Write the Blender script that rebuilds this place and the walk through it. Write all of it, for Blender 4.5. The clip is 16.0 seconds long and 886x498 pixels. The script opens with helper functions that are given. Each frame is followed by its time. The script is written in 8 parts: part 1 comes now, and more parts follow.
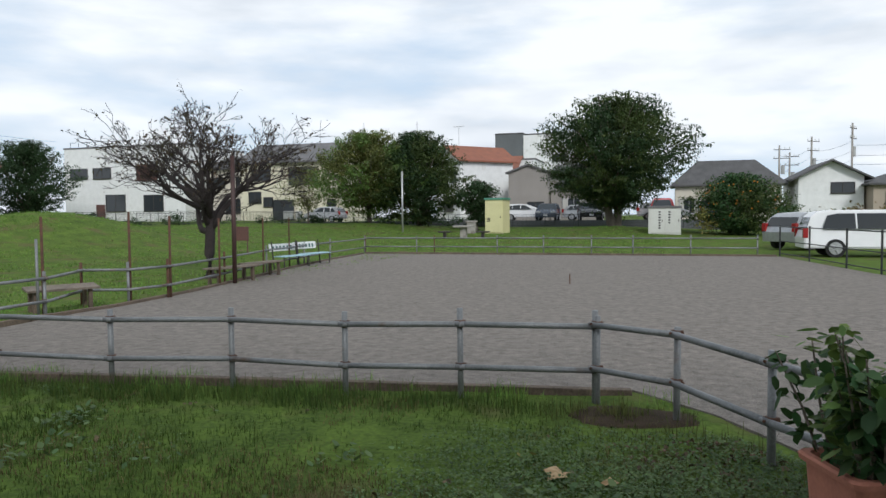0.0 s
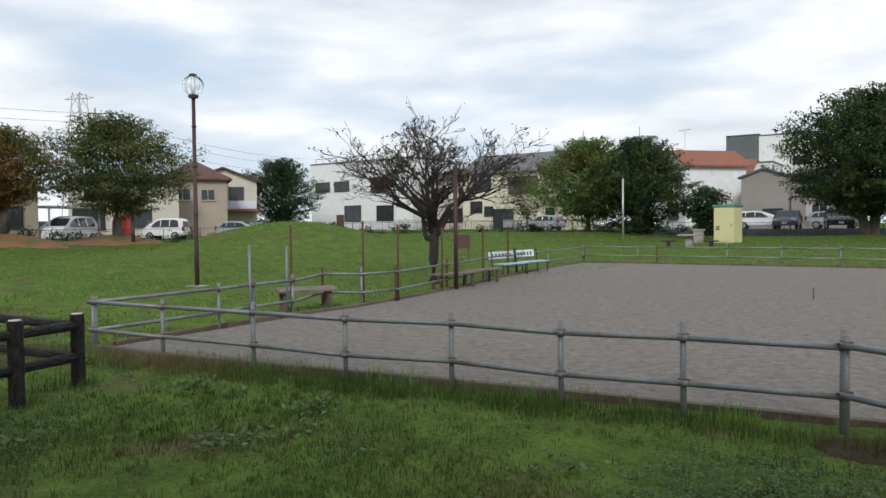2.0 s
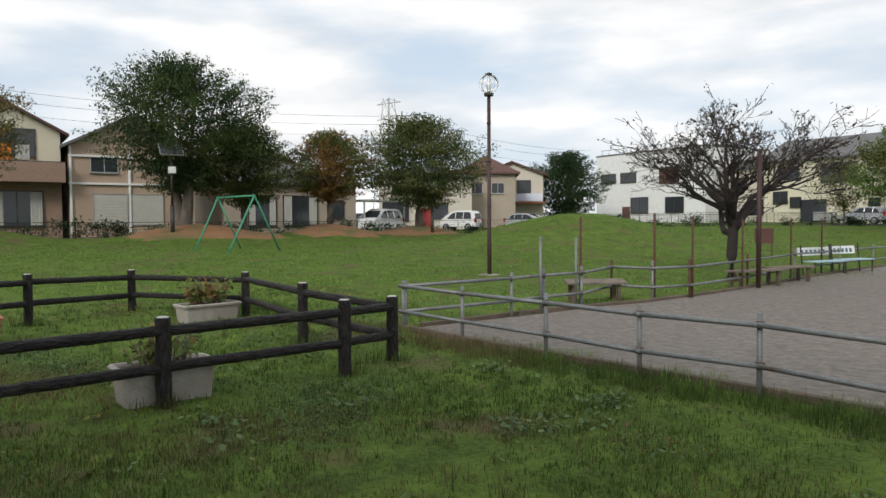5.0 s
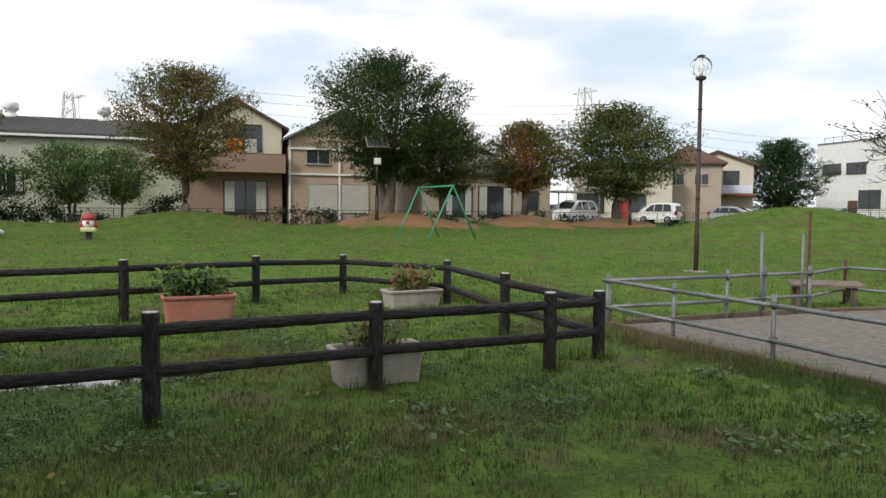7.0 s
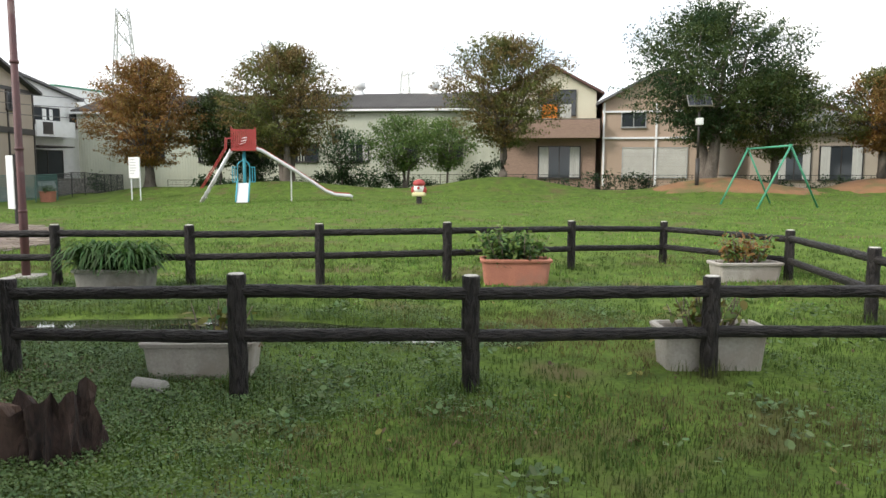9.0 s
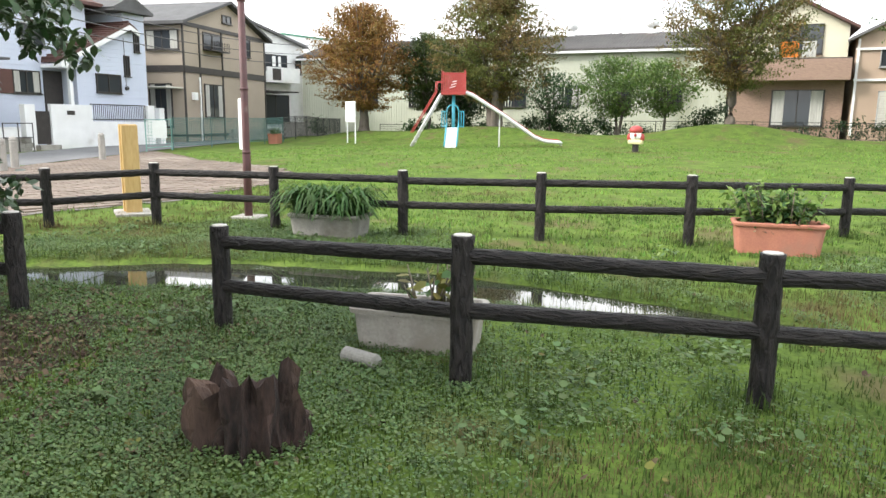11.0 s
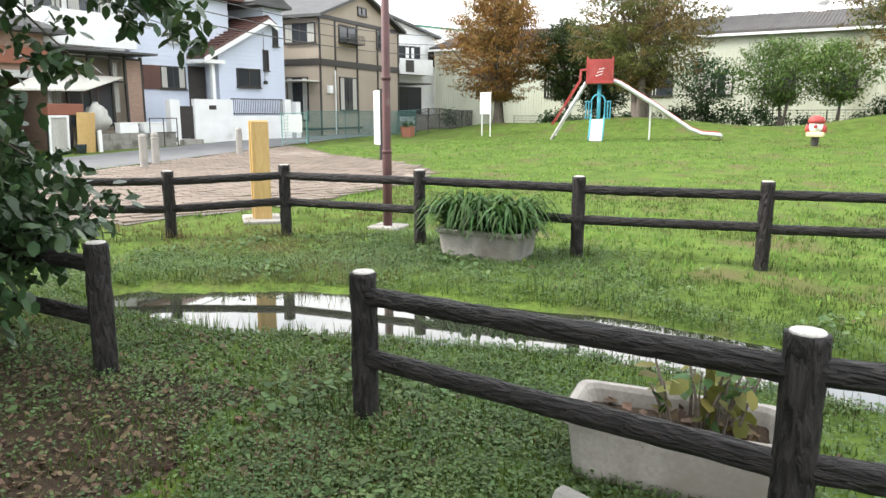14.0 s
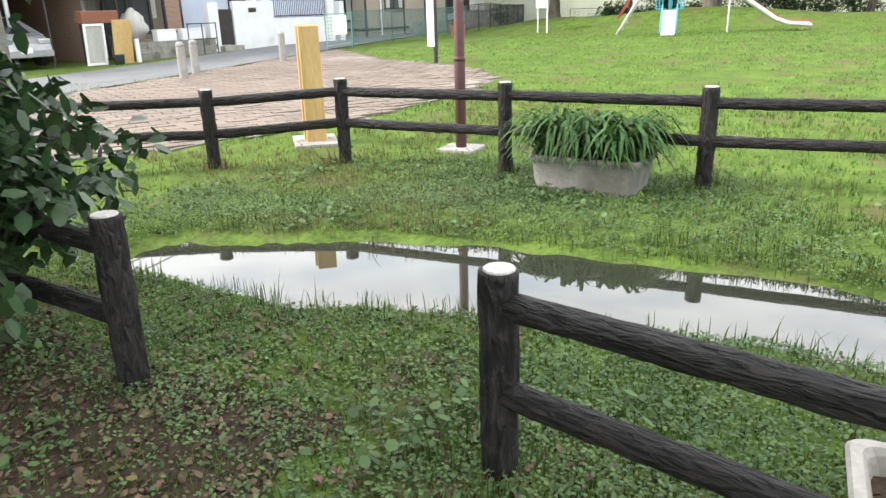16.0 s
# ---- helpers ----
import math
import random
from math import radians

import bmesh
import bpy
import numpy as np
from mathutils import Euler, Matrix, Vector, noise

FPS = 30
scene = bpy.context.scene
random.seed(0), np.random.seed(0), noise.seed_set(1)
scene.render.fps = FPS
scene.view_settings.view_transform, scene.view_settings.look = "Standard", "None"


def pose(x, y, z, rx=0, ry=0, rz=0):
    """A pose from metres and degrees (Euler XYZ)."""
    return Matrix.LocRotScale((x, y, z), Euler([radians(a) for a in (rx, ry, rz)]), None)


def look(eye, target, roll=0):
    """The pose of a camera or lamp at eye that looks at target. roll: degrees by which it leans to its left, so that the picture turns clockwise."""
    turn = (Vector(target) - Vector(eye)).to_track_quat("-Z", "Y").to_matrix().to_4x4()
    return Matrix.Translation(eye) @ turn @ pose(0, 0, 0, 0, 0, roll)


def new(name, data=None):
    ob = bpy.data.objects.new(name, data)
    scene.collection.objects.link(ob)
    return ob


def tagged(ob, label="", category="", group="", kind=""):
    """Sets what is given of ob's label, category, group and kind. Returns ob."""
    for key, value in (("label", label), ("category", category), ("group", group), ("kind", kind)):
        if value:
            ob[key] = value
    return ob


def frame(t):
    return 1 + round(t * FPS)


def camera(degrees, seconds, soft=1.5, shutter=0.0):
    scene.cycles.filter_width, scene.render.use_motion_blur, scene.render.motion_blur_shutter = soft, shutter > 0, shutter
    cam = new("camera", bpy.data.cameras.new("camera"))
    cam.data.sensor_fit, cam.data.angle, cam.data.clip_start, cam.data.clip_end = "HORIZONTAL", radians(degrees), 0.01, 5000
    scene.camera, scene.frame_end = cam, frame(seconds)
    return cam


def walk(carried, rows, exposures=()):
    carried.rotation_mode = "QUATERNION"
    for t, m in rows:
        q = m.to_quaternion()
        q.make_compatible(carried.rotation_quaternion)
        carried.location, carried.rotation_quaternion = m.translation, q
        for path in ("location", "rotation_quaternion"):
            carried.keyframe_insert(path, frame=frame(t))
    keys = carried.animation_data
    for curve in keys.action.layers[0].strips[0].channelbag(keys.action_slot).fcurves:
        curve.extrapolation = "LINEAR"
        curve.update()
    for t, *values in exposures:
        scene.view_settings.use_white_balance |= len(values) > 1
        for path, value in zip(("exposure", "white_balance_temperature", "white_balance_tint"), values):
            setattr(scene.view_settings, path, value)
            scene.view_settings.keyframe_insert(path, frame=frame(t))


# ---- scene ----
cam = camera(63.7, 16.0)
PATH = [
    (0, (0.051, 0.376, 1.495), (-0.531, 2.287, 1.404), -0.5),
    (0.5, (0.061, 0.372, 1.491), (-0.67, 2.232, 1.407), -0.5),
    (1, (0.07, 0.377, 1.497), (-0.803, 2.175, 1.42), -0.6),
    (1.5, (0.067, 0.385, 1.489), (-0.937, 2.113, 1.422), -0.5),
    (2, (0.059, 0.394, 1.487), (-1.069, 2.044, 1.426), -0.6),
    (2.5, (0.05, 0.389, 1.482), (-1.19, 1.957, 1.423), -0.5),
    (3, (0.023, 0.377, 1.484), (-1.317, 1.861, 1.421), -0.3),
    (3.5, (0.003, 0.372, 1.48), (-1.427, 1.769, 1.416), -0.4),
    (4, (-0.007, 0.357, 1.486), (-1.529, 1.654, 1.42), -0.3),
    (6.5, (-0.203, 0.324, 1.486), (-2.053, 1.077, 1.391), 0.0),
    (7, (-0.303, 0.29, 1.477), (-2.204, 0.904, 1.375), 0.5),
    (7.5, (-0.381, 0.255, 1.47), (-2.325, 0.709, 1.361), 0.6),
    (8, (-0.429, 0.237, 1.458), (-2.41, 0.486, 1.334), 0.5),
    (8.5, (-0.569, 0.254, 1.45), (-2.562, 0.227, 1.292), -0.0),
    (9, (-0.828, 0.239, 1.435), (-2.804, 0.008, 1.234), 0.1),
    (9.5, (-1.055, 0.085, 1.427), (-3.008, -0.265, 1.172), 0.35),
    (10, (-1.299, -0.099, 1.388), (-3.199, -0.631, 1.066), 0.8),
    (12.5, (-2.507, -0.744, 1.398), (-4.27, -1.635, 1.087), -0.2),
    (13, (-2.723, -1.01, 1.421), (-4.461, -1.949, 1.107), -0.6),
    (13.5, (-2.939, -1.251, 1.399), (-4.641, -2.244, 1.055), -0.1),
    (14, (-3.131, -1.518, 1.413), (-4.785, -2.578, 1.037), 0.1),
    (14.5, (-3.312, -1.781, 1.431), (-4.927, -2.884, 1.014), -0.4),
    (15, (-3.55, -2.003, 1.426), (-5.133, -3.141, 0.977), -0.7),
    (15.5, (-3.745, -2.249, 1.425), (-5.278, -3.433, 0.93), -0.9),
    (16, (-3.952, -2.527, 1.432), (-5.475, -3.655, 0.794), -1.7),
]
EXPOSURES = [(0.0, -0.4, 6050, 9), (3.5, -0.4, 6350, 10), (7.0, -0.2, 6500, 10), (8.0, 0.0, 6500, 10), (9.0, 0.5, 6500, 10), (10.0, 0.95, 6500, 10), (12.5, 1.3, 6500, 10), (14.0, 1.3, 6500, 10), (16.0, 1.4, 6450, 10)]
walk(cam, [(t, look(eye, target, roll)) for t, eye, target, roll in PATH], EXPOSURES)

# ---- world and light ----
world = bpy.data.worlds.new("sky")
scene.world = world
world.use_nodes = True
wn, wl = world.node_tree.nodes, world.node_tree.links
wn.clear()
w_out = wn.new("ShaderNodeOutputWorld")
w_bg = wn.new("ShaderNodeBackground")
w_sky = wn.new("ShaderNodeTexSky")
w_sky.sky_type, w_sky.sun_disc = "NISHITA", False
w_sky.sun_elevation, w_sky.sun_rotation = radians(34), radians(149)
w_tc = wn.new("ShaderNodeTexCoord")
w_map = wn.new("ShaderNodeMapping")
w_map.inputs["Scale"].default_value = (1.0, 1.0, 4.2)
w_noise = wn.new("ShaderNodeTexNoise")
w_noise.inputs["Scale"].default_value, w_noise.inputs["Detail"].default_value = 2.2, 7
w_noise.inputs["Roughness"].default_value = 0.55
w_ramp = wn.new("ShaderNodeValToRGB")
w_ramp.color_ramp.elements[0].position, w_ramp.color_ramp.elements[1].position = 0.33, 0.54
w_noise2 = wn.new("ShaderNodeTexNoise")
w_noise2.inputs["Scale"].default_value, w_noise2.inputs["Detail"].default_value = 4.5, 8
w_ramp2 = wn.new("ShaderNodeValToRGB")
w_ramp2.color_ramp.elements[0].position, w_ramp2.color_ramp.elements[1].position = 0.32, 0.62
w_ramp2.color_ramp.elements[0].color = (9.6, 10.0, 10.4, 1)
w_ramp2.color_ramp.elements[1].color = (13.5, 13.5, 13.4, 1)
w_mix = wn.new("ShaderNodeMix")
w_mix.data_type = "RGBA"
wl.new(w_tc.outputs["Generated"], w_map.inputs["Vector"])
wl.new(w_map.outputs["Vector"], w_noise.inputs["Vector"])
wl.new(w_map.outputs["Vector"], w_noise2.inputs["Vector"])
wl.new(w_noise.outputs["Fac"], w_ramp.inputs["Fac"])
wl.new(w_noise2.outputs["Fac"], w_ramp2.inputs["Fac"])
wl.new(w_ramp.outputs["Color"], w_mix.inputs[0])
w_blue = wn.new("ShaderNodeMix")
w_blue.data_type = "RGBA"
w_blue.inputs[0].default_value = 0.75
w_blue.inputs[7].default_value = (9.6, 11.2, 12.9, 1)
wl.new(w_sky.outputs["Color"], w_blue.inputs[6])
wl.new(w_blue.outputs[2], w_mix.inputs[6])
wl.new(w_ramp2.outputs["Color"], w_mix.inputs[7])
wl.new(w_mix.outputs[2], w_bg.inputs["Color"])
w_bg.inputs["Strength"].default_value = 0.1
wl.new(w_bg.outputs["Background"], w_out.inputs["Surface"])
sun = new("sun", bpy.data.lights.new("sun", "SUN"))
sun.data.energy, sun.data.angle, sun.data.color = 2.6, radians(14), (1.0, 0.96, 0.9)
sun.matrix_world = look((0, 0, 33), (-25, 42, 0))


# ---- materials ----
def rgb(c):
    return (c[0], c[1], c[2], 1)


def mat(name, c1, c2=None, rough=0.8, metal=0.0, scale=6.0, fine=60.0, bump=0.15, spec=0.4, island=0.0, rnd=0.0, stain=None, stain_at=0.62, stretch=(1, 1, 1), trans=0.0):
    """Two colours mixed by coarse and fine noise, with relief; stain: a third colour in patches; island / rnd: value change from piece to piece."""
    m = bpy.data.materials.new(name)
    m.use_nodes = True
    n, l = m.node_tree.nodes, m.node_tree.links
    b = n["Principled BSDF"]
    c2 = c2 or tuple(v * 0.72 for v in c1)
    tc = n.new("ShaderNodeTexCoord")
    mp = n.new("ShaderNodeMapping")
    mp.inputs["Scale"].default_value = stretch
    l.new(tc.outputs["Object"], mp.inputs["Vector"])
    a = n.new("ShaderNodeTexNoise")
    a.inputs["Scale"].default_value, a.inputs["Detail"].default_value = scale, 5
    f = n.new("ShaderNodeTexNoise")
    f.inputs["Scale"].default_value, f.inputs["Detail"].default_value = fine, 4
    for t in (a, f):
        l.new(mp.outputs["Vector"], t.inputs["Vector"])
    add = n.new("ShaderNodeMath")
    add.operation = "ADD"
    l.new(a.outputs["Fac"], add.inputs[0])
    l.new(f.outputs["Fac"], add.inputs[1])
    mr = n.new("ShaderNodeMapRange")
    mr.inputs["From Min"].default_value, mr.inputs["From Max"].default_value = 0.72, 1.28
    l.new(add.outputs[0], mr.inputs["Value"])
    mx = n.new("ShaderNodeMix")
    mx.data_type = "RGBA"
    mx.inputs[6].default_value, mx.inputs[7].default_value = rgb(c1), rgb(c2)
    l.new(mr.outputs["Result"], mx.inputs[0])
    col = mx.outputs[2]
    if stain:
        s = n.new("ShaderNodeTexNoise")
        s.inputs["Scale"].default_value, s.inputs["Detail"].default_value = scale * 0.45, 6
        l.new(mp.outputs["Vector"], s.inputs["Vector"])
        sr = n.new("ShaderNodeMapRange")
        sr.inputs["From Min"].default_value, sr.inputs["From Max"].default_value = stain_at - 0.07, stain_at + 0.07
        l.new(s.outputs["Fac"], sr.inputs["Value"])
        m2 = n.new("ShaderNodeMix")
        m2.data_type = "RGBA"
        m2.inputs[7].default_value = rgb(stain)
        l.new(sr.outputs["Result"], m2.inputs[0])
        l.new(col, m2.inputs[6])
        col = m2.outputs[2]
    if island or rnd:
        if island:
            g = n.new("ShaderNodeNewGeometry")
            src, amt = g.outputs["Random Per Island"], island
        else:
            g = n.new("ShaderNodeObjectInfo")
            src, amt = g.outputs["Random"], rnd
        hv = n.new("ShaderNodeHueSaturation")
        r1 = n.new("ShaderNodeMapRange")
        r1.inputs["To Min"].default_value, r1.inputs["To Max"].default_value = 1 - amt, 1 + amt
        l.new(src, r1.inputs["Value"])
        l.new(r1.outputs["Result"], hv.inputs["Value"])
        w = n.new("ShaderNodeTexWhiteNoise")
        w.noise_dimensions = "1D"
        l.new(src, w.inputs["W"])
        r2 = n.new("ShaderNodeMapRange")
        r2.inputs["To Min"].default_value, r2.inputs["To Max"].default_value = 0.5 - amt * 0.06, 0.5 + amt * 0.06
        l.new(w.outputs["Value"], r2.inputs["Value"])
        l.new(r2.outputs["Result"], hv.inputs["Hue"])
        l.new(col, hv.inputs["Color"])
        col = hv.outputs["Color"]
    l.new(col, b.inputs["Base Color"])
    b.inputs["Roughness"].default_value, b.inputs["Metallic"].default_value = rough, metal
    b.inputs["Specular IOR Level"].default_value = spec
    if trans:
        tr = n.new("ShaderNodeBsdfTranslucent")
        l.new(col, tr.inputs["Color"])
        ms = n.new("ShaderNodeMixShader")
        ms.inputs[0].default_value = trans
        l.new(b.outputs[0], ms.inputs[1])
        l.new(tr.outputs[0], ms.inputs[2])
        l.new(ms.outputs[0], n["Material Output"].inputs["Surface"])
    if bump:
        bp = n.new("ShaderNodeBump")
        bp.inputs["Strength"].default_value, bp.inputs["Distance"].default_value = bump, 0.02
        l.new(add.outputs[0], bp.inputs["Height"])
        l.new(bp.outputs["Normal"], b.inputs["Normal"])
    return m


M = {}
M["lawn"] = mat("lawn", (0.118, 0.176, 0.034), (0.05, 0.078, 0.02), 0.95, scale=2.2, fine=24, bump=0.8, spec=0.05, stain=(0.108, 0.098, 0.044), stain_at=0.61)
M["soil"] = mat("soil", (0.07, 0.05, 0.034), (0.035, 0.026, 0.018), 0.95, scale=8, fine=70, bump=0.6, spec=0.1)
M["gravel"] = mat("gravel", (0.27, 0.24, 0.21), (0.132, 0.118, 0.104), 0.95, scale=9, fine=60, bump=1.0, spec=0.15, stain=(0.2, 0.178, 0.155), stain_at=0.62)
M["asphalt"] = mat("asphalt", (0.16, 0.16, 0.16), (0.11, 0.11, 0.112), 0.9, scale=0.8, fine=90, bump=0.25)
M["kerb_wood"] = mat("kerb_wood", (0.16, 0.12, 0.085), (0.07, 0.052, 0.04), 0.9, scale=3, fine=40, bump=0.4, stretch=(1, 1, 1))
M["concrete"] = mat("concrete", (0.36, 0.34, 0.31), (0.24, 0.225, 0.2), 0.88, scale=5, fine=60, bump=0.2, stain=(0.16, 0.14, 0.115), stain_at=0.62)


def barkmat(name, hi, lo):
    """Moulded bark: ridges that run along the log, from the log's own coordinates (turn, metres)."""
    m = bpy.data.materials.new(name)
    m.use_nodes = True
    n, l = m.node_tree.nodes, m.node_tree.links
    b = n["Principled BSDF"]
    tc, mp = n.new("ShaderNodeTexCoord"), n.new("ShaderNodeMapping")
    mp.inputs["Scale"].default_value = (15, 10, 1)
    l.new(tc.outputs["UV"], mp.inputs["Vector"])
    t = n.new("ShaderNodeTexNoise")
    t.inputs["Scale"].default_value, t.inputs["Detail"].default_value, t.inputs["Distortion"].default_value = 1.0, 3, 0.6
    l.new(mp.outputs["Vector"], t.inputs["Vector"])
    w = n.new("ShaderNodeTexNoise")
    w.inputs["Scale"].default_value, w.inputs["Detail"].default_value = 3.0, 5
    l.new(tc.outputs["Object"], w.inputs["Vector"])
    r = n.new("ShaderNodeMapRange")
    r.inputs["From Min"].default_value, r.inputs["From Max"].default_value = 0.36, 0.62
    l.new(t.outputs["Fac"], r.inputs["Value"])
    mx = n.new("ShaderNodeMix")
    mx.data_type = "RGBA"
    mx.inputs[6].default_value, mx.inputs[7].default_value = rgb(lo), rgb(hi)
    l.new(r.outputs["Result"], mx.inputs[0])
    wr = n.new("ShaderNodeMapRange")
    wr.inputs["From Min"].default_value, wr.inputs["From Max"].default_value = 0.6, 0.75
    wr.inputs["To Max"].default_value = 0.6
    l.new(w.outputs["Fac"], wr.inputs["Value"])
    m2 = n.new("ShaderNodeMix")
    m2.data_type = "RGBA"
    m2.inputs[7].default_value = (0.055, 0.046, 0.04, 1)
    l.new(wr.outputs["Result"], m2.inputs[0])
    l.new(mx.outputs[2], m2.inputs[6])
    l.new(m2.outputs[2], b.inputs["Base Color"])
    b.inputs["Roughness"].default_value, b.inputs["Specular IOR Level"].default_value = 0.62, 0.28
    bp = n.new("ShaderNodeBump")
    bp.inputs["Strength"].default_value, bp.inputs["Distance"].default_value = 1.0, 0.014
    l.new(r.outputs["Result"], bp.inputs["Height"])
    l.new(bp.outputs["Normal"], b.inputs["Normal"])
    return m


M["bark_black"] = barkmat("bark_black", (0.029, 0.0245, 0.023), (0.008, 0.007, 0.007))
M["post_cap"] = mat("post_cap", (0.6, 0.57, 0.53), (0.36, 0.33, 0.3), 0.85, scale=14, fine=70)
M["steel"] = mat("steel", (0.23, 0.235, 0.235), (0.14, 0.145, 0.148), 0.5, metal=0.35, scale=7, fine=60, bump=0.08, stain=(0.14, 0.085, 0.055), stain_at=0.68)
M["rust"] = mat("rust", (0.12, 0.055, 0.032), (0.055, 0.03, 0.022), 0.85, scale=10, fine=80, bump=0.4)
M["rust_pole"] = mat("rust_pole", (0.125, 0.052, 0.052), (0.08, 0.042, 0.042), 0.6, scale=5, fine=60, bump=0.15, stain=(0.2, 0.15, 0.13), stain_at=0.66)
M["brown_pole"] = mat("brown_pole", (0.06, 0.028, 0.024), (0.035, 0.02, 0.018), 0.55, scale=5, fine=60, bump=0.15)
M["wood_grey"] = mat("wood_grey", (0.23, 0.19, 0.15), (0.1, 0.08, 0.065), 0.9, scale=4, fine=50, bump=0.4, stretch=(0.3, 1, 1))
M["wood_pale"] = mat("wood_pale", (0.58, 0.4, 0.17), (0.44, 0.28, 0.1), 0.6, scale=3, fine=40, bump=0.15, stretch=(1, 1, 0.15))
M["bark"] = mat("bark", (0.17, 0.145, 0.12), (0.075, 0.062, 0.05), 0.95, scale=6, fine=40, bump=0.6, stretch=(1, 1, 0.3))
M["bark_dark"] = mat("bark_dark", (0.048, 0.038, 0.036), (0.024, 0.019, 0.018), 0.95, scale=6, fine=40, bump=0.6)
def leafmat(name, c, c2):
    return mat(name, c, c2, 0.6, scale=0.6, fine=5, bump=0.0, spec=0.3, island=0.38, trans=0.32)
M["leaf_green"] = leafmat("leaf_green", (0.08, 0.112, 0.032), (0.05, 0.076, 0.022))
M["leaf_olive"] = leafmat("leaf_olive", (0.1488, 0.1488, 0.042), (0.0875, 0.112, 0.0315))
M["leaf_brown"] = leafmat("leaf_brown", (0.2013, 0.1313, 0.049), (0.1225, 0.112, 0.0385))
M["leaf_red"] = leafmat("leaf_red", (0.28, 0.1313, 0.0438), (0.2013, 0.1435, 0.0385))
M["leaf_orange"] = leafmat("leaf_orange", (0.2712, 0.1365, 0.0385), (0.1575, 0.1138, 0.0385))
M["leaf_dark"] = leafmat("leaf_dark", (0.042, 0.0788, 0.028), (0.028, 0.0525, 0.021))
M["leaf_fresh"] = leafmat("leaf_fresh", (0.14, 0.2188, 0.0525), (0.0963, 0.1575, 0.0385))
M["leaf_yellow"] = leafmat("leaf_yellow", (0.2, 0.18, 0.04), (0.11, 0.115, 0.03))
M["leaf_lily"] = leafmat("leaf_lily", (0.062, 0.125, 0.032), (0.038, 0.085, 0.022))
M["leaf_shrub"] = leafmat("leaf_shrub", (0.0546, 0.1105, 0.0338), (0.0338, 0.0754, 0.026))
M["leaf_sparse"] = leafmat("leaf_sparse", (0.09, 0.06, 0.036), (0.054, 0.054, 0.024))
M["leaf_gloss"] = mat("leaf_gloss", (0.048, 0.09, 0.03), (0.03, 0.06, 0.022), 0.38, scale=1.5, fine=8, bump=0.0, spec=0.5, island=0.4, trans=0.15)
M["earth"] = mat("earth", (0.27, 0.14, 0.065), (0.19, 0.1, 0.05), 0.95, scale=1.5, fine=30, bump=0.4, stain=(0.12, 0.11, 0.04), stain_at=0.58)
M["orange_fruit"] = mat("orange_fruit", (0.5, 0.2, 0.02), None, 0.5)
M["grass"] = mat("grass", (0.088, 0.132, 0.029), (0.05, 0.086, 0.02), 0.7, scale=0.7, fine=3, bump=0, spec=0.2, island=0.4, stain=(0.15, 0.12, 0.055), stain_at=0.58, trans=0.4)
# Brighter, greener copy of grass; the open lawn's stronger light is painted in.
M["grass_bright"] = mat("grass_bright", (0.18, 0.29, 0.062), (0.11, 0.19, 0.04), 0.7, scale=0.7, fine=3, bump=0, spec=0.2, island=0.4, stain=(0.17, 0.17, 0.07), stain_at=0.62, trans=0.4)
M["straw"] = mat("straw", (0.2, 0.15, 0.075), (0.11, 0.085, 0.045), 0.85, scale=2, fine=12, bump=0, spec=0.1, island=0.4, trans=0.2)
M["clover"] = mat("clover", (0.115, 0.17, 0.06), (0.065, 0.11, 0.04), 0.65, scale=1.2, fine=4, bump=0, spec=0.3, island=0.4, trans=0.2)
M["dead_leaf"] = mat("dead_leaf", (0.15, 0.1, 0.058), (0.06, 0.04, 0.026), 0.85, scale=2, fine=20, bump=0.2, island=0.45)
M["dry_leaf"] = mat("dry_leaf", (0.42, 0.3, 0.16), (0.3, 0.19, 0.09), 0.85, scale=8, fine=40, bump=0.2)
M["white_paint"] = mat("white_paint", (0.78, 0.78, 0.77), (0.66, 0.66, 0.65), 0.55, scale=2, fine=40, bump=0.04, stain=(0.55, 0.54, 0.51), stain_at=0.7)
M["board_white"] = mat("board_white", (0.8, 0.8, 0.79), (0.72, 0.72, 0.71), 0.5, scale=3, fine=30, bump=0.02)
M["cream_wall"] = mat("cream_wall", (0.66, 0.62, 0.48), (0.55, 0.51, 0.39), 0.8, scale=0.6, fine=30, bump=0.05, stain=(0.45, 0.41, 0.32), stain_at=0.66)
M["beige_wall"] = mat("beige_wall", (0.44, 0.33, 0.245), (0.38, 0.28, 0.21), 0.8, scale=0.6, fine=30, bump=0.06)
M["beige_light"] = mat("beige_light", (0.6, 0.55, 0.47), (0.5, 0.46, 0.39), 0.8, scale=0.6, fine=30, bump=0.06)
M["brick_tile"] = mat("brick_tile", (0.36, 0.245, 0.185), (0.24, 0.16, 0.122), 0.8, scale=6, fine=30, bump=0.2, stretch=(1, 1, 5))
M["tan_wall"] = mat("tan_wall", (0.4, 0.335, 0.265), (0.33, 0.275, 0.22), 0.8, scale=0.6, fine=30, bump=0.06)
M["grey_wall"] = mat("grey_wall", (0.3, 0.275, 0.25), (0.24, 0.22, 0.2), 0.8, scale=0.6, fine=30, bump=0.06)
M["dark_grey_wall"] = mat("dark_grey_wall", (0.13, 0.14, 0.145), (0.1, 0.105, 0.11), 0.7, scale=0.5, fine=20, bump=0.03)
M["blue_white"] = mat("blue_white", (0.6, 0.64, 0.74), (0.52, 0.56, 0.66), 0.7, scale=0.8, fine=30, bump=0.05)
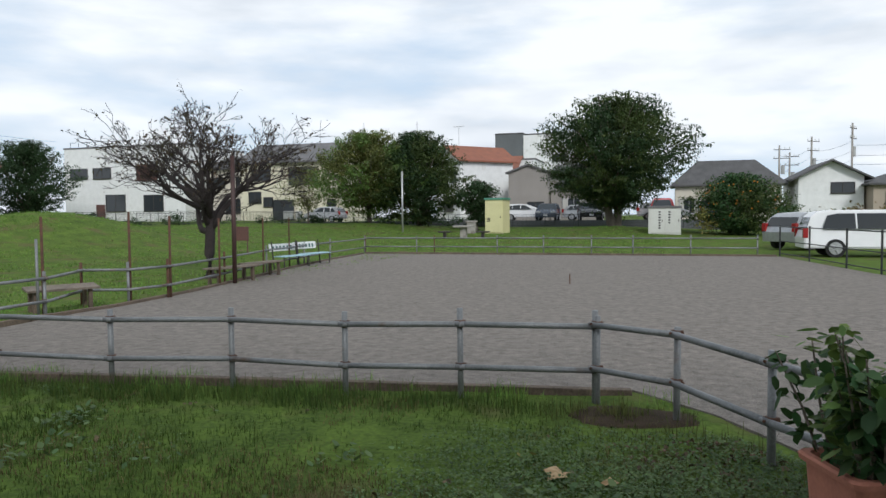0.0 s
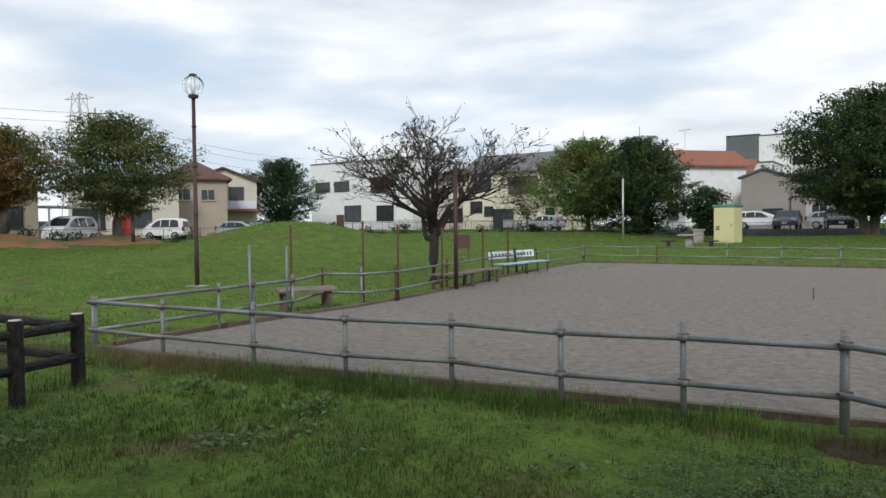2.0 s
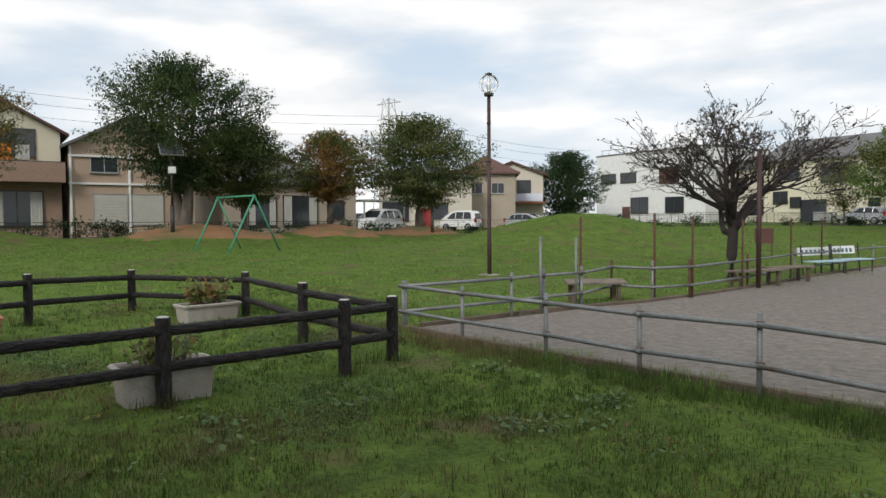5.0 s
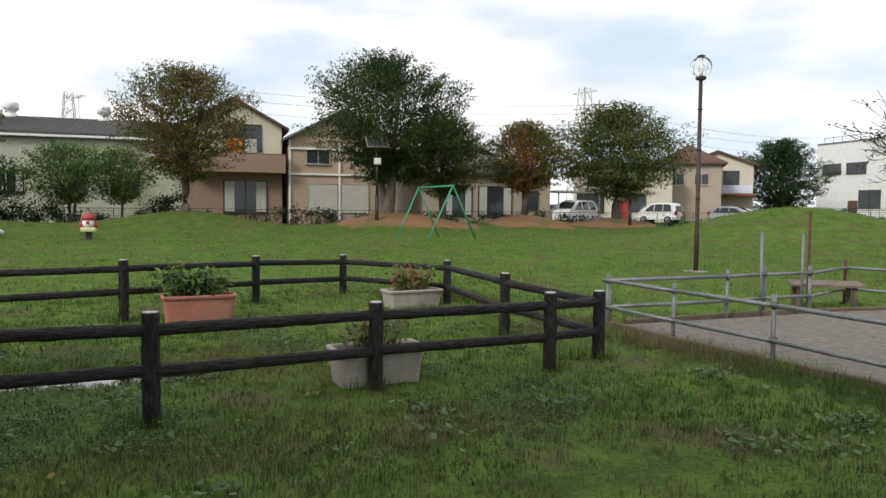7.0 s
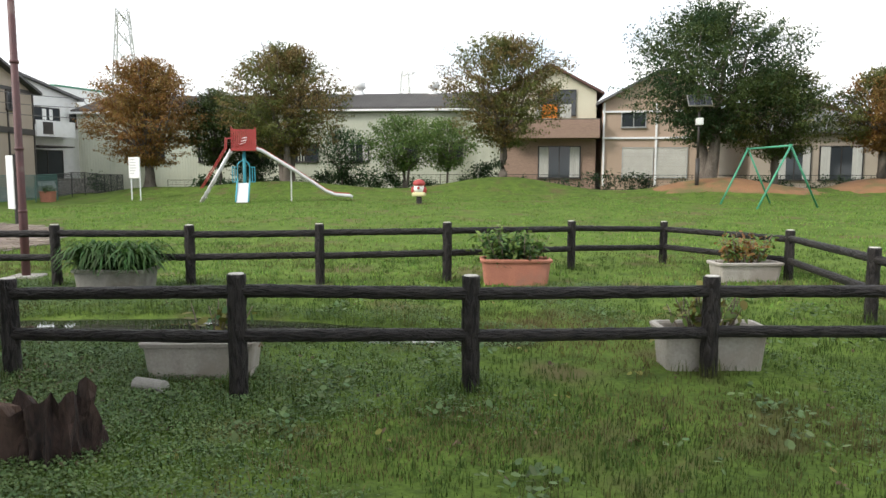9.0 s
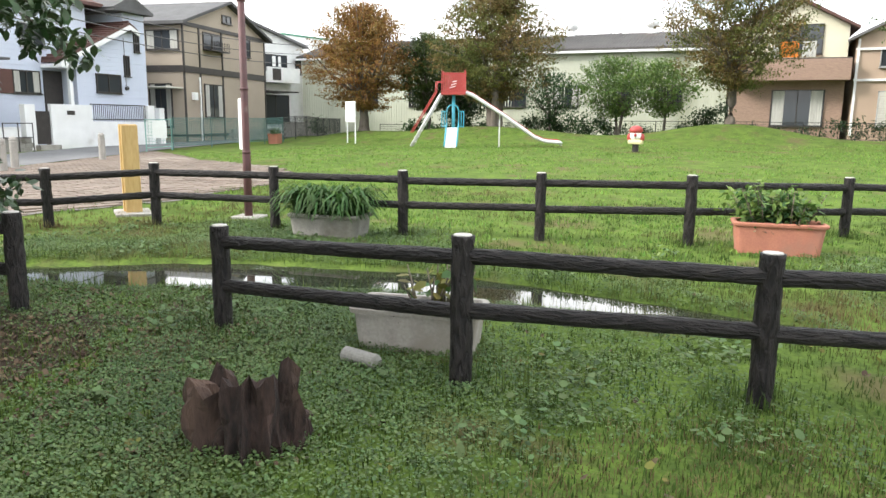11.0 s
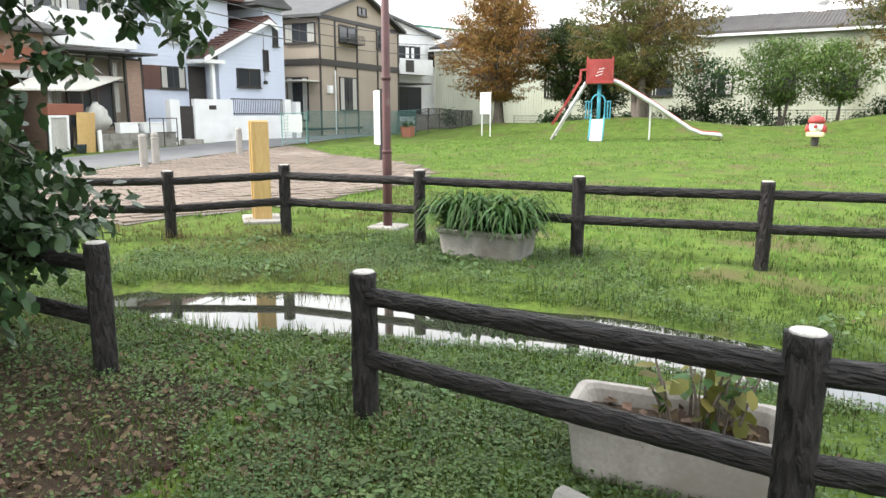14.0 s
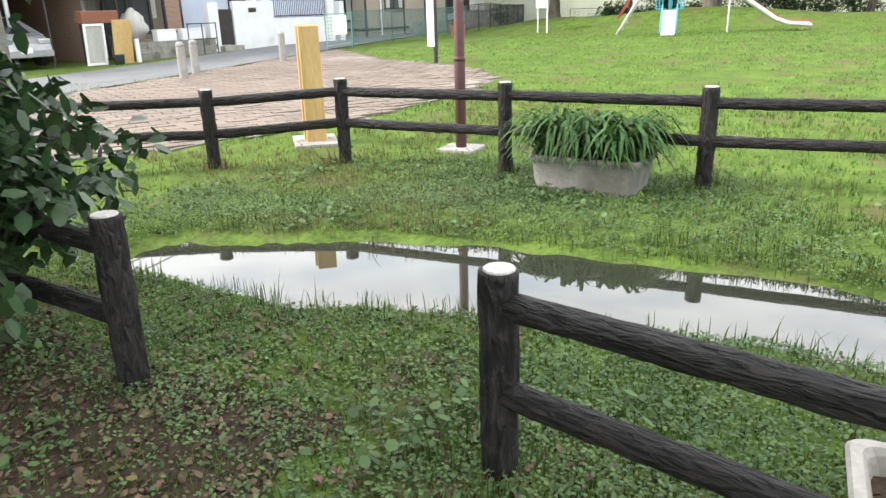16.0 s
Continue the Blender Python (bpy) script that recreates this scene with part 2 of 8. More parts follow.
M["greenish_wall"] = mat("greenish_wall", (0.56, 0.57, 0.46), (0.45, 0.46, 0.37), 0.75, scale=0.7, fine=30, bump=0.05, stretch=(1, 1, 0.3), stain=(0.32, 0.33, 0.24), stain_at=0.62)
M["roof_dark"] = mat("roof_dark", (0.1, 0.098, 0.098), (0.06, 0.058, 0.058), 0.75, scale=1.5, fine=40, bump=0.15)
M["roof_grey"] = mat("roof_grey", (0.16, 0.155, 0.155), (0.1, 0.098, 0.098), 0.8, scale=1.5, fine=40, bump=0.15)
M["roof_brown"] = mat("roof_brown", (0.13, 0.062, 0.05), (0.08, 0.042, 0.036), 0.7, scale=1.5, fine=30, bump=0.15)
M["roof_red"] = mat("roof_red", (0.27, 0.1, 0.058), (0.19, 0.078, 0.05), 0.75, scale=1.5, fine=30, bump=0.15)
M["roof_tin"] = mat("roof_tin", (0.085, 0.078, 0.072), (0.05, 0.045, 0.042), 0.7, scale=1.0, fine=30, bump=0.1, stain=(0.12, 0.095, 0.08), stain_at=0.66)
M["roof_green"] = mat("roof_green", (0.1, 0.28, 0.19), (0.07, 0.2, 0.14), 0.6, scale=1, fine=20, bump=0.05)
M["frame_dark"] = mat("frame_dark", (0.05, 0.042, 0.038), (0.03, 0.027, 0.025), 0.5, scale=3, fine=20, bump=0.02)
M["frame_alu"] = mat("frame_alu", (0.5, 0.5, 0.49), (0.4, 0.4, 0.39), 0.4, metal=0.5, scale=3, fine=20, bump=0.02)
M["curtain"] = mat("curtain", (0.5, 0.49, 0.45), (0.36, 0.35, 0.32), 0.9, scale=2, fine=12, bump=0.2, stretch=(4, 4, 0.3))
M["shutter"] = mat("shutter", (0.6, 0.58, 0.52), (0.5, 0.48, 0.43), 0.6, scale=2, fine=20, bump=0.04)
M["wire_green"] = mat("wire_green", (0.075, 0.17, 0.15), (0.05, 0.12, 0.11), 0.55, scale=3, fine=20, bump=0.02)
M["gate_green"] = mat("gate_green", (0.2, 0.38, 0.33), (0.15, 0.3, 0.26), 0.5, scale=3, fine=20, bump=0.02)
M["wire_dark"] = mat("wire_dark", (0.03, 0.034, 0.032), (0.018, 0.02, 0.02), 0.6, scale=3, fine=20, bump=0.02)
M["terracotta"] = mat("terracotta", (0.42, 0.17, 0.11), (0.33, 0.13, 0.09), 0.8, scale=5, fine=50, bump=0.1, stain=(0.28, 0.15, 0.11), stain_at=0.64)
M["planter_white"] = mat("planter_white", (0.4, 0.365, 0.325), (0.28, 0.255, 0.225), 0.75, scale=5, fine=50, bump=0.1, stain=(0.27, 0.235, 0.2), stain_at=0.6)
M["planter_grey"] = mat("planter_grey", (0.3, 0.285, 0.26), (0.2, 0.19, 0.17), 0.85, scale=5, fine=50, bump=0.15, stain=(0.13, 0.12, 0.1), stain_at=0.6)
M["stump"] = mat("stump", (0.055, 0.032, 0.025), (0.012, 0.008, 0.007), 0.95, scale=6, fine=50, bump=0.8, stretch=(1, 1, 0.25), stain=(0.1, 0.062, 0.045), stain_at=0.6)
M["red_paint"] = mat("red_paint", (0.4, 0.05, 0.045), (0.3, 0.045, 0.04), 0.5, scale=3, fine=30, bump=0.03, stain=(0.42, 0.17, 0.14), stain_at=0.66)
M["blue_paint"] = mat("blue_paint", (0.07, 0.36, 0.44), (0.05, 0.28, 0.36), 0.5, scale=3, fine=30, bump=0.03)
M["green_paint"] = mat("green_paint", (0.06, 0.29, 0.17), (0.045, 0.22, 0.13), 0.5, scale=3, fine=30, bump=0.03)
M["slide_steel"] = mat("slide_steel", (0.72, 0.71, 0.71), (0.55, 0.54, 0.54), 0.45, metal=0.2, scale=3, fine=30, bump=0.03)
M["yellow_panel"] = mat("yellow_panel", (0.66, 0.62, 0.34), (0.58, 0.54, 0.3), 0.55, scale=1, fine=20, bump=0.03)
M["shed_white"] = mat("shed_white", (0.58, 0.58, 0.54), (0.5, 0.5, 0.46), 0.6, scale=1, fine=20, bump=0.03)
M["bench_blue"] = mat("bench_blue", (0.38, 0.55, 0.62), (0.3, 0.45, 0.52), 0.5, scale=3, fine=20, bump=0.03)
M["dark_text"] = mat("dark_text", (0.06, 0.06, 0.06), None, 0.7, bump=0)
M["mortar"] = mat("mortar", (0.17, 0.15, 0.125), (0.12, 0.105, 0.09), 0.9, scale=1.2, fine=50, bump=0.2)
M["paver"] = mat("paver", (0.205, 0.16, 0.125), (0.14, 0.108, 0.086), 0.85, scale=0.6, fine=40, bump=0.15, rnd=0.16, stain=(0.27, 0.23, 0.19), stain_at=0.62)
M["paver_i"] = mat("paver_i", (0.205, 0.16, 0.125), (0.14, 0.108, 0.086), 0.85, scale=0.6, fine=40, bump=0.15, island=0.16, stain=(0.27, 0.23, 0.19), stain_at=0.62)
M["tyre"] = mat("tyre", (0.02, 0.02, 0.02), None, 0.85, bump=0.1)
M["rim"] = mat("rim", (0.55, 0.55, 0.56), None, 0.35, metal=0.8, bump=0)
M["car_white"] = mat("car_white", (0.72, 0.72, 0.72), (0.68, 0.68, 0.68), 0.25, bump=0, spec=0.6)
M["car_silver"] = mat("car_silver", (0.42, 0.43, 0.44), None, 0.3, metal=0.5, bump=0)
M["car_navy"] = mat("car_navy", (0.05, 0.065, 0.09), None, 0.25, bump=0, spec=0.6)
M["car_red"] = mat("car_red", (0.42, 0.03, 0.03), None, 0.25, bump=0, spec=0.6)
M["car_black"] = mat("car_black", (0.025, 0.026, 0.028), None, 0.25, bump=0, spec=0.6)
M["light_red"] = mat("light_red", (0.32, 0.02, 0.02), None, 0.25, bump=0)
M["cloth_orange"] = mat("cloth_orange", (0.75, 0.22, 0.03), None, 0.9, bump=0.1)
M["solar"] = mat("solar", (0.05, 0.055, 0.075), (0.08, 0.085, 0.1), 0.25, bump=0, spec=0.7)


def simple(name, **kw):
    m = bpy.data.materials.new(name)
    m.use_nodes = True
    b = m.node_tree.nodes["Principled BSDF"]
    for k, v in kw.items():
        b.inputs[k.replace("_", " ")].default_value = v
    return m


M["window_glass"] = simple("window_glass", Base_Color=(0.035, 0.04, 0.045, 1), Roughness=0.08, Metallic=0.0, IOR=1.5)
M["car_glass"] = simple("car_glass", Base_Color=(0.02, 0.024, 0.026, 1), Roughness=0.05, IOR=1.5)
M["globe_glass"] = simple("globe_glass", Base_Color=(0.92, 0.94, 0.95, 1), Roughness=0.03, IOR=1.06)
M["globe_glass"].node_tree.nodes["Principled BSDF"].inputs["Transmission Weight"].default_value = 1.0
M["water"] = simple("water", Base_Color=(0.03, 0.032, 0.022, 1), Roughness=0.015, IOR=1.6)
wb = M["water"].node_tree
w_b = wb.nodes["Principled BSDF"]
w_b.inputs["Coat Weight"].default_value = 0.3
w_nz, w_bp = wb.nodes.new("ShaderNodeTexNoise"), wb.nodes.new("ShaderNodeBump")
w_nz.inputs["Scale"].default_value = 5
w_bp.inputs["Strength"].default_value, w_bp.inputs["Distance"].default_value = 0.03, 0.02
wb.links.new(w_nz.outputs["Fac"], w_bp.inputs["Height"])
wb.links.new(w_bp.outputs["Normal"], w_b.inputs["Normal"])


# ---- mesh helpers ----
def mesh_of(name, bm, material, smooth=False):
    me = bpy.data.meshes.new(name)
    bm.normal_update()
    bm.to_mesh(me)
    bm.free()
    for m in material if isinstance(material, (list, tuple)) else (material,):
        me.materials.append(m)
    if smooth:
        me.polygons.foreach_set("use_smooth", [True] * len(me.polygons))
    return me


def thing(name, x, y, z, rz, label, category, group="", kind=""):
    ob = new(name)
    ob.empty_display_size = 0.2
    ob.matrix_basis = pose(x, y, z, 0, 0, rz)
    return tagged(ob, label, category, group, kind)


def part(name, bm, material, parent, label="", smooth=False):
    ob = new(name, mesh_of(name, bm, material, smooth))
    ob.parent = parent
    if label:
        ob["label"] = label
    return ob


def solid(name, bm, material, label, category, kind="", smooth=False, at=(0, 0, 0), rz=0, group=""):
    ob = new(name, mesh_of(name, bm, material, smooth))
    ob.matrix_basis = pose(*at, 0, 0, rz)
    return tagged(ob, label, category, group, kind)


def box(bm, x, y, z, sx, sy, sz, rz=0.0, bevel=0.0, m=None):
    """A box centred at x, y with its base at z."""
    mat4 = pose(x, y, z + sz / 2, 0, 0, rz) @ Matrix.Diagonal((sx, sy, sz, 1))
    if m is not None:
        mat4 = m @ mat4
    made = bmesh.ops.create_cube(bm, size=1, matrix=mat4)["verts"]
    if bevel:
        edges = list({e for v in made for e in v.link_edges})
        bmesh.ops.bevel(bm, geom=edges, offset=bevel, segments=2, affect="EDGES", profile=0.6)
    return bm


def rod(bm, p, q, r, r2=None, seg=10, caps=True):
    p, q = Vector(p), Vector(q)
    r2 = r if r2 is None else r2
    d = q - p
    m = Matrix.Translation((p + q) / 2) @ d.to_track_quat("Z", "Y").to_matrix().to_4x4()
    bmesh.ops.create_cone(bm, cap_ends=caps, segments=seg, radius1=r, radius2=r2, depth=d.length, matrix=m)
    return bm


def lathe(bm, profile, seg=20, x=0, y=0):
    """A turned solid from (radius, height) pairs."""
    rings = []
    for r, h in profile:
        rings.append([bm.verts.new((x + r * math.cos(2 * math.pi * i / seg), y + r * math.sin(2 * math.pi * i / seg), h)) for i in range(seg)])
    for a, b in zip(rings, rings[1:]):
        for i in range(seg):
            bm.faces.new((a[i], a[(i + 1) % seg], b[(i + 1) % seg], b[i]))
    bm.faces.new(rings[0][::-1])
    bm.faces.new(rings[-1])
    return bm


def tube(bm, points, radii, seg=7, rough=0.0, rnd=None):
    """A bent, tapering tube through points."""
    rings = []
    for i, p in enumerate(points):
        p = Vector(p)
        d = (Vector(points[min(i + 1, len(points) - 1)]) - Vector(points[max(i - 1, 0)])).normalized()
        q = d.to_track_quat("Z", "Y")
        ring = []
        for k in range(seg):
            a = 2 * math.pi * k / seg
            rr = radii[i] * (1 + (rnd.uniform(-rough, rough) if rough else 0))
            ring.append(bm.verts.new(p + q @ Vector((rr * math.cos(a), rr * math.sin(a), 0))))
        rings.append(ring)
    for a, b in zip(rings, rings[1:]):
        for k in range(seg):
            bm.faces.new((a[k], a[(k + 1) % seg], b[(k + 1) % seg], b[k]))
    bm.faces.new(rings[0][::-1])
    bm.faces.new(rings[-1])
    return bm


def prism(bm, pts, z0, z1):
    lo = [bm.verts.new((x, y, z0)) for x, y in pts]
    hi = [bm.verts.new((x, y, z1)) for x, y in pts]
    bm.faces.new(hi)
    bm.faces.new(lo[::-1])
    n = len(pts)
    for i in range(n):
        bm.faces.new((lo[i], lo[(i + 1) % n], hi[(i + 1) % n], hi[i]))
    return bm


B = bmesh.new


# ---- ground ----
def sstep(a, b, v):
    k = min(1.0, max(0.0, (v - a) / (b - a)))
    return k * k * (3 - 2 * k)


MOUNDS = [  # x, y, height, half lengths along x and y
    (-38, -1.0, 0.85, 2.6, 3.4), (-37.5, 9.8, 0.8, 2.4, 3.0), (-38, 17.3, 0.75, 2.2, 2.2), (-38.5, 23.5, 0.6, 2.2, 2.4),
    (-37, -13.5, 0.75, 2.6, 5.0), (-38, -20.5, 0.45, 2.2, 2.6), (-24.5, 23.5, 1.35, 3.6, 4.6), (-27, 29, 0.7, 3.5, 4.0), (-20, 49, 0.35, 4, 3), (-3, 49, 0.3, 4, 3)]
PUDDLE = [(-6.55, -6.75, 0.4), (-7.0, -5.6, 0.72), (-7.45, -4.4, 0.62), (-7.75, -3.2, 0.52), (-7.7, -2.0, 0.4), (-7.55, -0.9, 0.34), (-7.4, 0.1, 0.24)]


def wet(x, y):
    best = 9.0
    for (ax, ay, aw), (bx, by, bw) in zip(PUDDLE, PUDDLE[1:]):
        dx, dy = bx - ax, by - ay
        k = min(1, max(0, ((x - ax) * dx + (y - ay) * dy) / (dx * dx + dy * dy)))
        best = min(best, math.hypot(x - ax - k * dx, y - ay - k * dy) / (aw + k * (bw - aw)))
    return best


def land(x, y):
    z = 0.42 * sstep(-11, -29, x) + 0.2 * sstep(-29, -40, x) + 0.6 * sstep(27, 58, y) * sstep(16, -6, x)
    if y < -8:
        z *= 1 - 0.55 * sstep(-8, -20, y)
    for mx, my, h, lx, ly in MOUNDS:
        q = ((x - mx) / lx) ** 2 + ((y - my) / ly) ** 2
        if q < 12:
            z += h * math.exp(-q * 0.8)
    z -= 0.075 * math.exp(-(((x + 6.2) / 2.6) ** 2 + ((y + 0.8) / 6.0) ** 2))
    if -10 < x < -4.5 and -8.5 < y < 2:
        w = wet(x, y)
        z -= 0.085 * sstep(1.45, 0.6, w)
    if -22 < x < 3 and -12 < y < 9:
        z += 0.022 * noise.noise(Vector((x * 0.9, y * 0.9, 0))) + 0.014 * noise.noise(Vector((x * 3.1, y * 3.1, 4)))
    return z


def axis(lo, a, b, hi, fine, mid, far):
    out, v = [], a
    while v <= b:
        out.append(v)
        v += fine
    v, s = a - mid, mid
    while v > lo:
        out.append(v)
        v -= s
        s = s * 1.0 if v > lo * 0.06 else s * 1.5
    out.append(lo)
    v, s = b + mid, mid
    while v < hi:
        out.append(v)
        v += s
        s = s if v < hi * 0.06 else s * 1.5
    out.append(hi)
    return sorted(out)


xs, ys = axis(-1500, -11, 2, 1500, 0.14, 0.8, 1.6), axis(-1500, -9, 7, 1500, 0.14, 0.8, 1.6)
verts = [(x, y, land(x, y)) for y in ys for x in xs]
nx = len(xs)
faces = [(j * nx + i, j * nx + i + 1, (j + 1) * nx + i + 1, (j + 1) * nx + i) for j in range(len(ys) - 1) for i in range(nx - 1)]
me = bpy.data.meshes.new("ground")
me.from_pydata(verts, [], faces)
me.materials.append(M["lawn"])
me.polygons.foreach_set("use_smooth", [True] * len(me.polygons))
ground = tagged(new("ground", me), "park lawn of short green and worn yellowish grass", "lawn", kind="structure")

bm = B()
prism(bm, [(-8.6, -7.6), (-5.4, -7.6), (-6.0, -4.6), (-6.7, 1.0), (-8.6, 1.0), (-9.2, -3.5)], -0.6, -0.104)
water = solid("water", bm, M["water"], "shallow rain puddle in the grass reflecting the sky", "puddle", "structure")


# ---- court, road and plaza ----
bm = B()
prism(bm, [(-8.45, 5.35), (-5.9, 5.75), (-2.2, 6.3), (-0.2, 6.55), (0.45, 5.9), (1.0, 5.0), (2.2, 3.6), (9, 2.0), (6.3, 14), (5.0, 20), (4.0, 27.0), (-11.4, 27.0), (-10.6, 20.0), (-8.9, 11.5), (-8.6, 8.0)], -0.3, 0.026)
solid("court_floor", bm, M["gravel"], "fine grey gravel surface of the ball court", "gravel court", "structure")


def kerb(name, pts, w=0.09, h=0.1, label="weathered dark timber kerb along the gravel court"):
    ob = thing(name, pts[0][0], pts[0][1], 0, 0, label, "kerb", "court kerbs")
    for (ax, ay), (bx, by) in zip(pts, pts[1:]):
        d = math.hypot(bx - ax, by - ay)
        bm = B()
        box(bm, (ax + bx) / 2 - pts[0][0], (ay + by) / 2 - pts[0][1], -0.12, d - 0.03, w, h + 0.12, math.degrees(math.atan2(by - ay, bx - ax)), 0.012)
        part("plank", bm, M["kerb_wood"], ob)
    return ob


kerb("court_kerb", [(-8.6, 5.28), (-7.0, 5.42), (-5.3, 5.68), (-3.6, 5.95), (-2.0, 6.15), (-0.15, 6.4)], h=0.06)
kerb("court_kerb", [(-8.55, 5.5), (-8.75, 7.4), (-8.85, 8.6), (-8.7, 10.2), (-8.95, 12.4), (-9.5, 15.4), (-10.3, 19.0), (-10.9, 22.5), (-11.4, 26.9)], h=0.075)
kerb("court_kerb", [(-11.4, 27.1), (-7, 27.15), (-2.5, 27.15), (3.9, 27.1)], h=0.09, label="long timber kerb behind the gravel court")

RD, RN = Vector((-0.945, -0.33)), Vector((0.33, -0.945))


def on_road(u, v):
    p = RD * u + RN * v
    return (p.x, p.y)


def draped(name, pts_rows, material, label, category, lift):
    """A strip laid on the land: rows of points across, one face between neighbours."""
    bm = B()
    rows = [[bm.verts.new((x, y, land(x, y) + lift)) for x, y in row] for row in pts_rows]
    for a, b in zip(rows, rows[1:]):
        for i in range(len(a) - 1):
            bm.faces.new((a[i], a[i + 1], b[i + 1], b[i]))
    return solid(name, bm, material, label, category, "structure", True)


draped("road", [[on_road(u, v) for v in (12.7, 13.5, 15, 16.6)] for u in np.arange(-40, 130, 1.5)], M["asphalt"], "narrow grey asphalt lane beside the park", "road", 0.03)


# ---- post and rail fence of bark-textured concrete ----
def log(bm, p, q, r, seg=28, steps=60, rnd=None):
    """A round log with ridged bark and slightly uneven girth."""
    p, q = Vector(p), Vector(q)
    d = q - p
    rot = d.to_track_quat("Z", "Y")
    rings = []
    off = rnd.uniform(0, 50)
    for i in range(steps + 1):
        k = i / steps
        ring = []
        for s in range(seg):
            a = 2 * math.pi * s / seg
            dirv = Vector((math.cos(a), math.sin(a), 0))
            n1 = abs(noise.noise(Vector((dirv.x * 4.4 + off, dirv.y * 4.4, k * d.length * 7)))) * 2 - 0.5
            n2 = noise.noise(Vector((dirv.x * 1.2 + off, dirv.y * 1.2, k * d.length * 2.2)))
            rr = r * (0.985 + 0.1 * n1 + 0.045 * n2)
            ring.append(bm.verts.new(p + d * k + rot @ (dirv * rr)))
        rings.append(ring)
    uv = bm.loops.layers.uv.new("log")
    for i in range(steps):
        a, b = rings[i], rings[i + 1]
        for s in range(seg):
            f = bm.faces.new((a[s], a[(s + 1) % seg], b[(s + 1) % seg], b[s]))
            for lp, (du, dv) in zip(f.loops, ((0, 0), (1, 0), (1, 1), (0, 1))):
                lp[uv].uv = ((s + du) / seg + off, (i + dv) / steps * d.length + off)
    bm.faces.new(rings[0][::-1])
    bm.faces.new(rings[-1])
    return bm


def rail_fence(pts, label, heights=(0.668, 0.362), closing=None):
    rnd = random.Random(len(pts) * 7 + int(pts[0][1] * 10))
    ox, oy = pts[0][0], pts[0][1]
    ob = thing("log_fence", ox, oy, 0, 0, label, "fence", "log fences")
    for x, y, z in pts:
        bm = B()
        log(bm, (x - ox, y - oy, z - 0.15), (x - ox + rnd.uniform(-0.006, 0.006), y - oy, z + 0.785), 0.064, 30, 40, rnd)
        post = part("post", bm, M["bark_black"], ob, "dark brown bark-textured concrete post", True)
        bm = B()
        lathe(bm, [(0.05, z + 0.78), (0.052, z + 0.789), (0.049, z + 0.793)], 20, x - ox, y - oy)
        part("cap", bm, M["post_cap"], post, "pale worn round top of the post")
    for (ax, ay, az), (bx, by, bz) in zip(pts, pts[1:]):
        for h in heights:
            bm = B()
            log(bm, (ax - ox, ay - oy, az + h + rnd.uniform(-0.01, 0.01)), (bx - ox, by - oy, bz + h + rnd.uniform(-0.01, 0.01)), 0.046, 28, 76, rnd)
            part("rail", bm, M["bark_black"], ob, smooth=True)
    return ob


FRONT = [(-5.7, -3.61, -0.115), (-5.4, -1.7, -0.005), (-5.762, -0.14, -0.04), (-6.37, 1.64, -0.095), (-6.486, 3.38, -0.07), (-6.84, 4.118, -0.11)]
BACK = [(-6.84, 4.118, -0.11), (-8.405, 3.718, -0.05), (-11.218, 3.89, -0.08), (-12.95, 2.5, -0.08), (-12.058, 0.94, -0.03), (-10.52, -0.838, 0.03), (-10.111, -2.516, 0.02), (-9.769, -4.178, 0.01), (-9.433, -5.855, 0.02), (-9.091, -7.519, 0.03), (-8.25, -8.5, -0.03), (-7.1, -9.8, -0.02), (-5.9, -10.9, 0)]
SIDE = [(-5.315, -5.156, -0.07), (-5.15, -6.95, -0.05), (-4.9, -8.7, -0.05)]
rail_fence(FRONT, "dark bark-textured concrete log fence beside the puddle")
bk = rail_fence(BACK[1:], "dark log fence of two rails across the lawn")
rail_fence(SIDE, "dark log fence running into the leafy shrub")
rnd = random.Random(5)
for h in (0.668, 0.362):
    bm = B()
    a, b = Vector(BACK[1]), Vector(BACK[0])
    log(bm, (0, 0, a.z + h), (b.x - a.x, b.y - a.y, b.z + h), 0.046, 28, 76, rnd)
    part("rail", bm, M["bark_black"], bk, smooth=True)


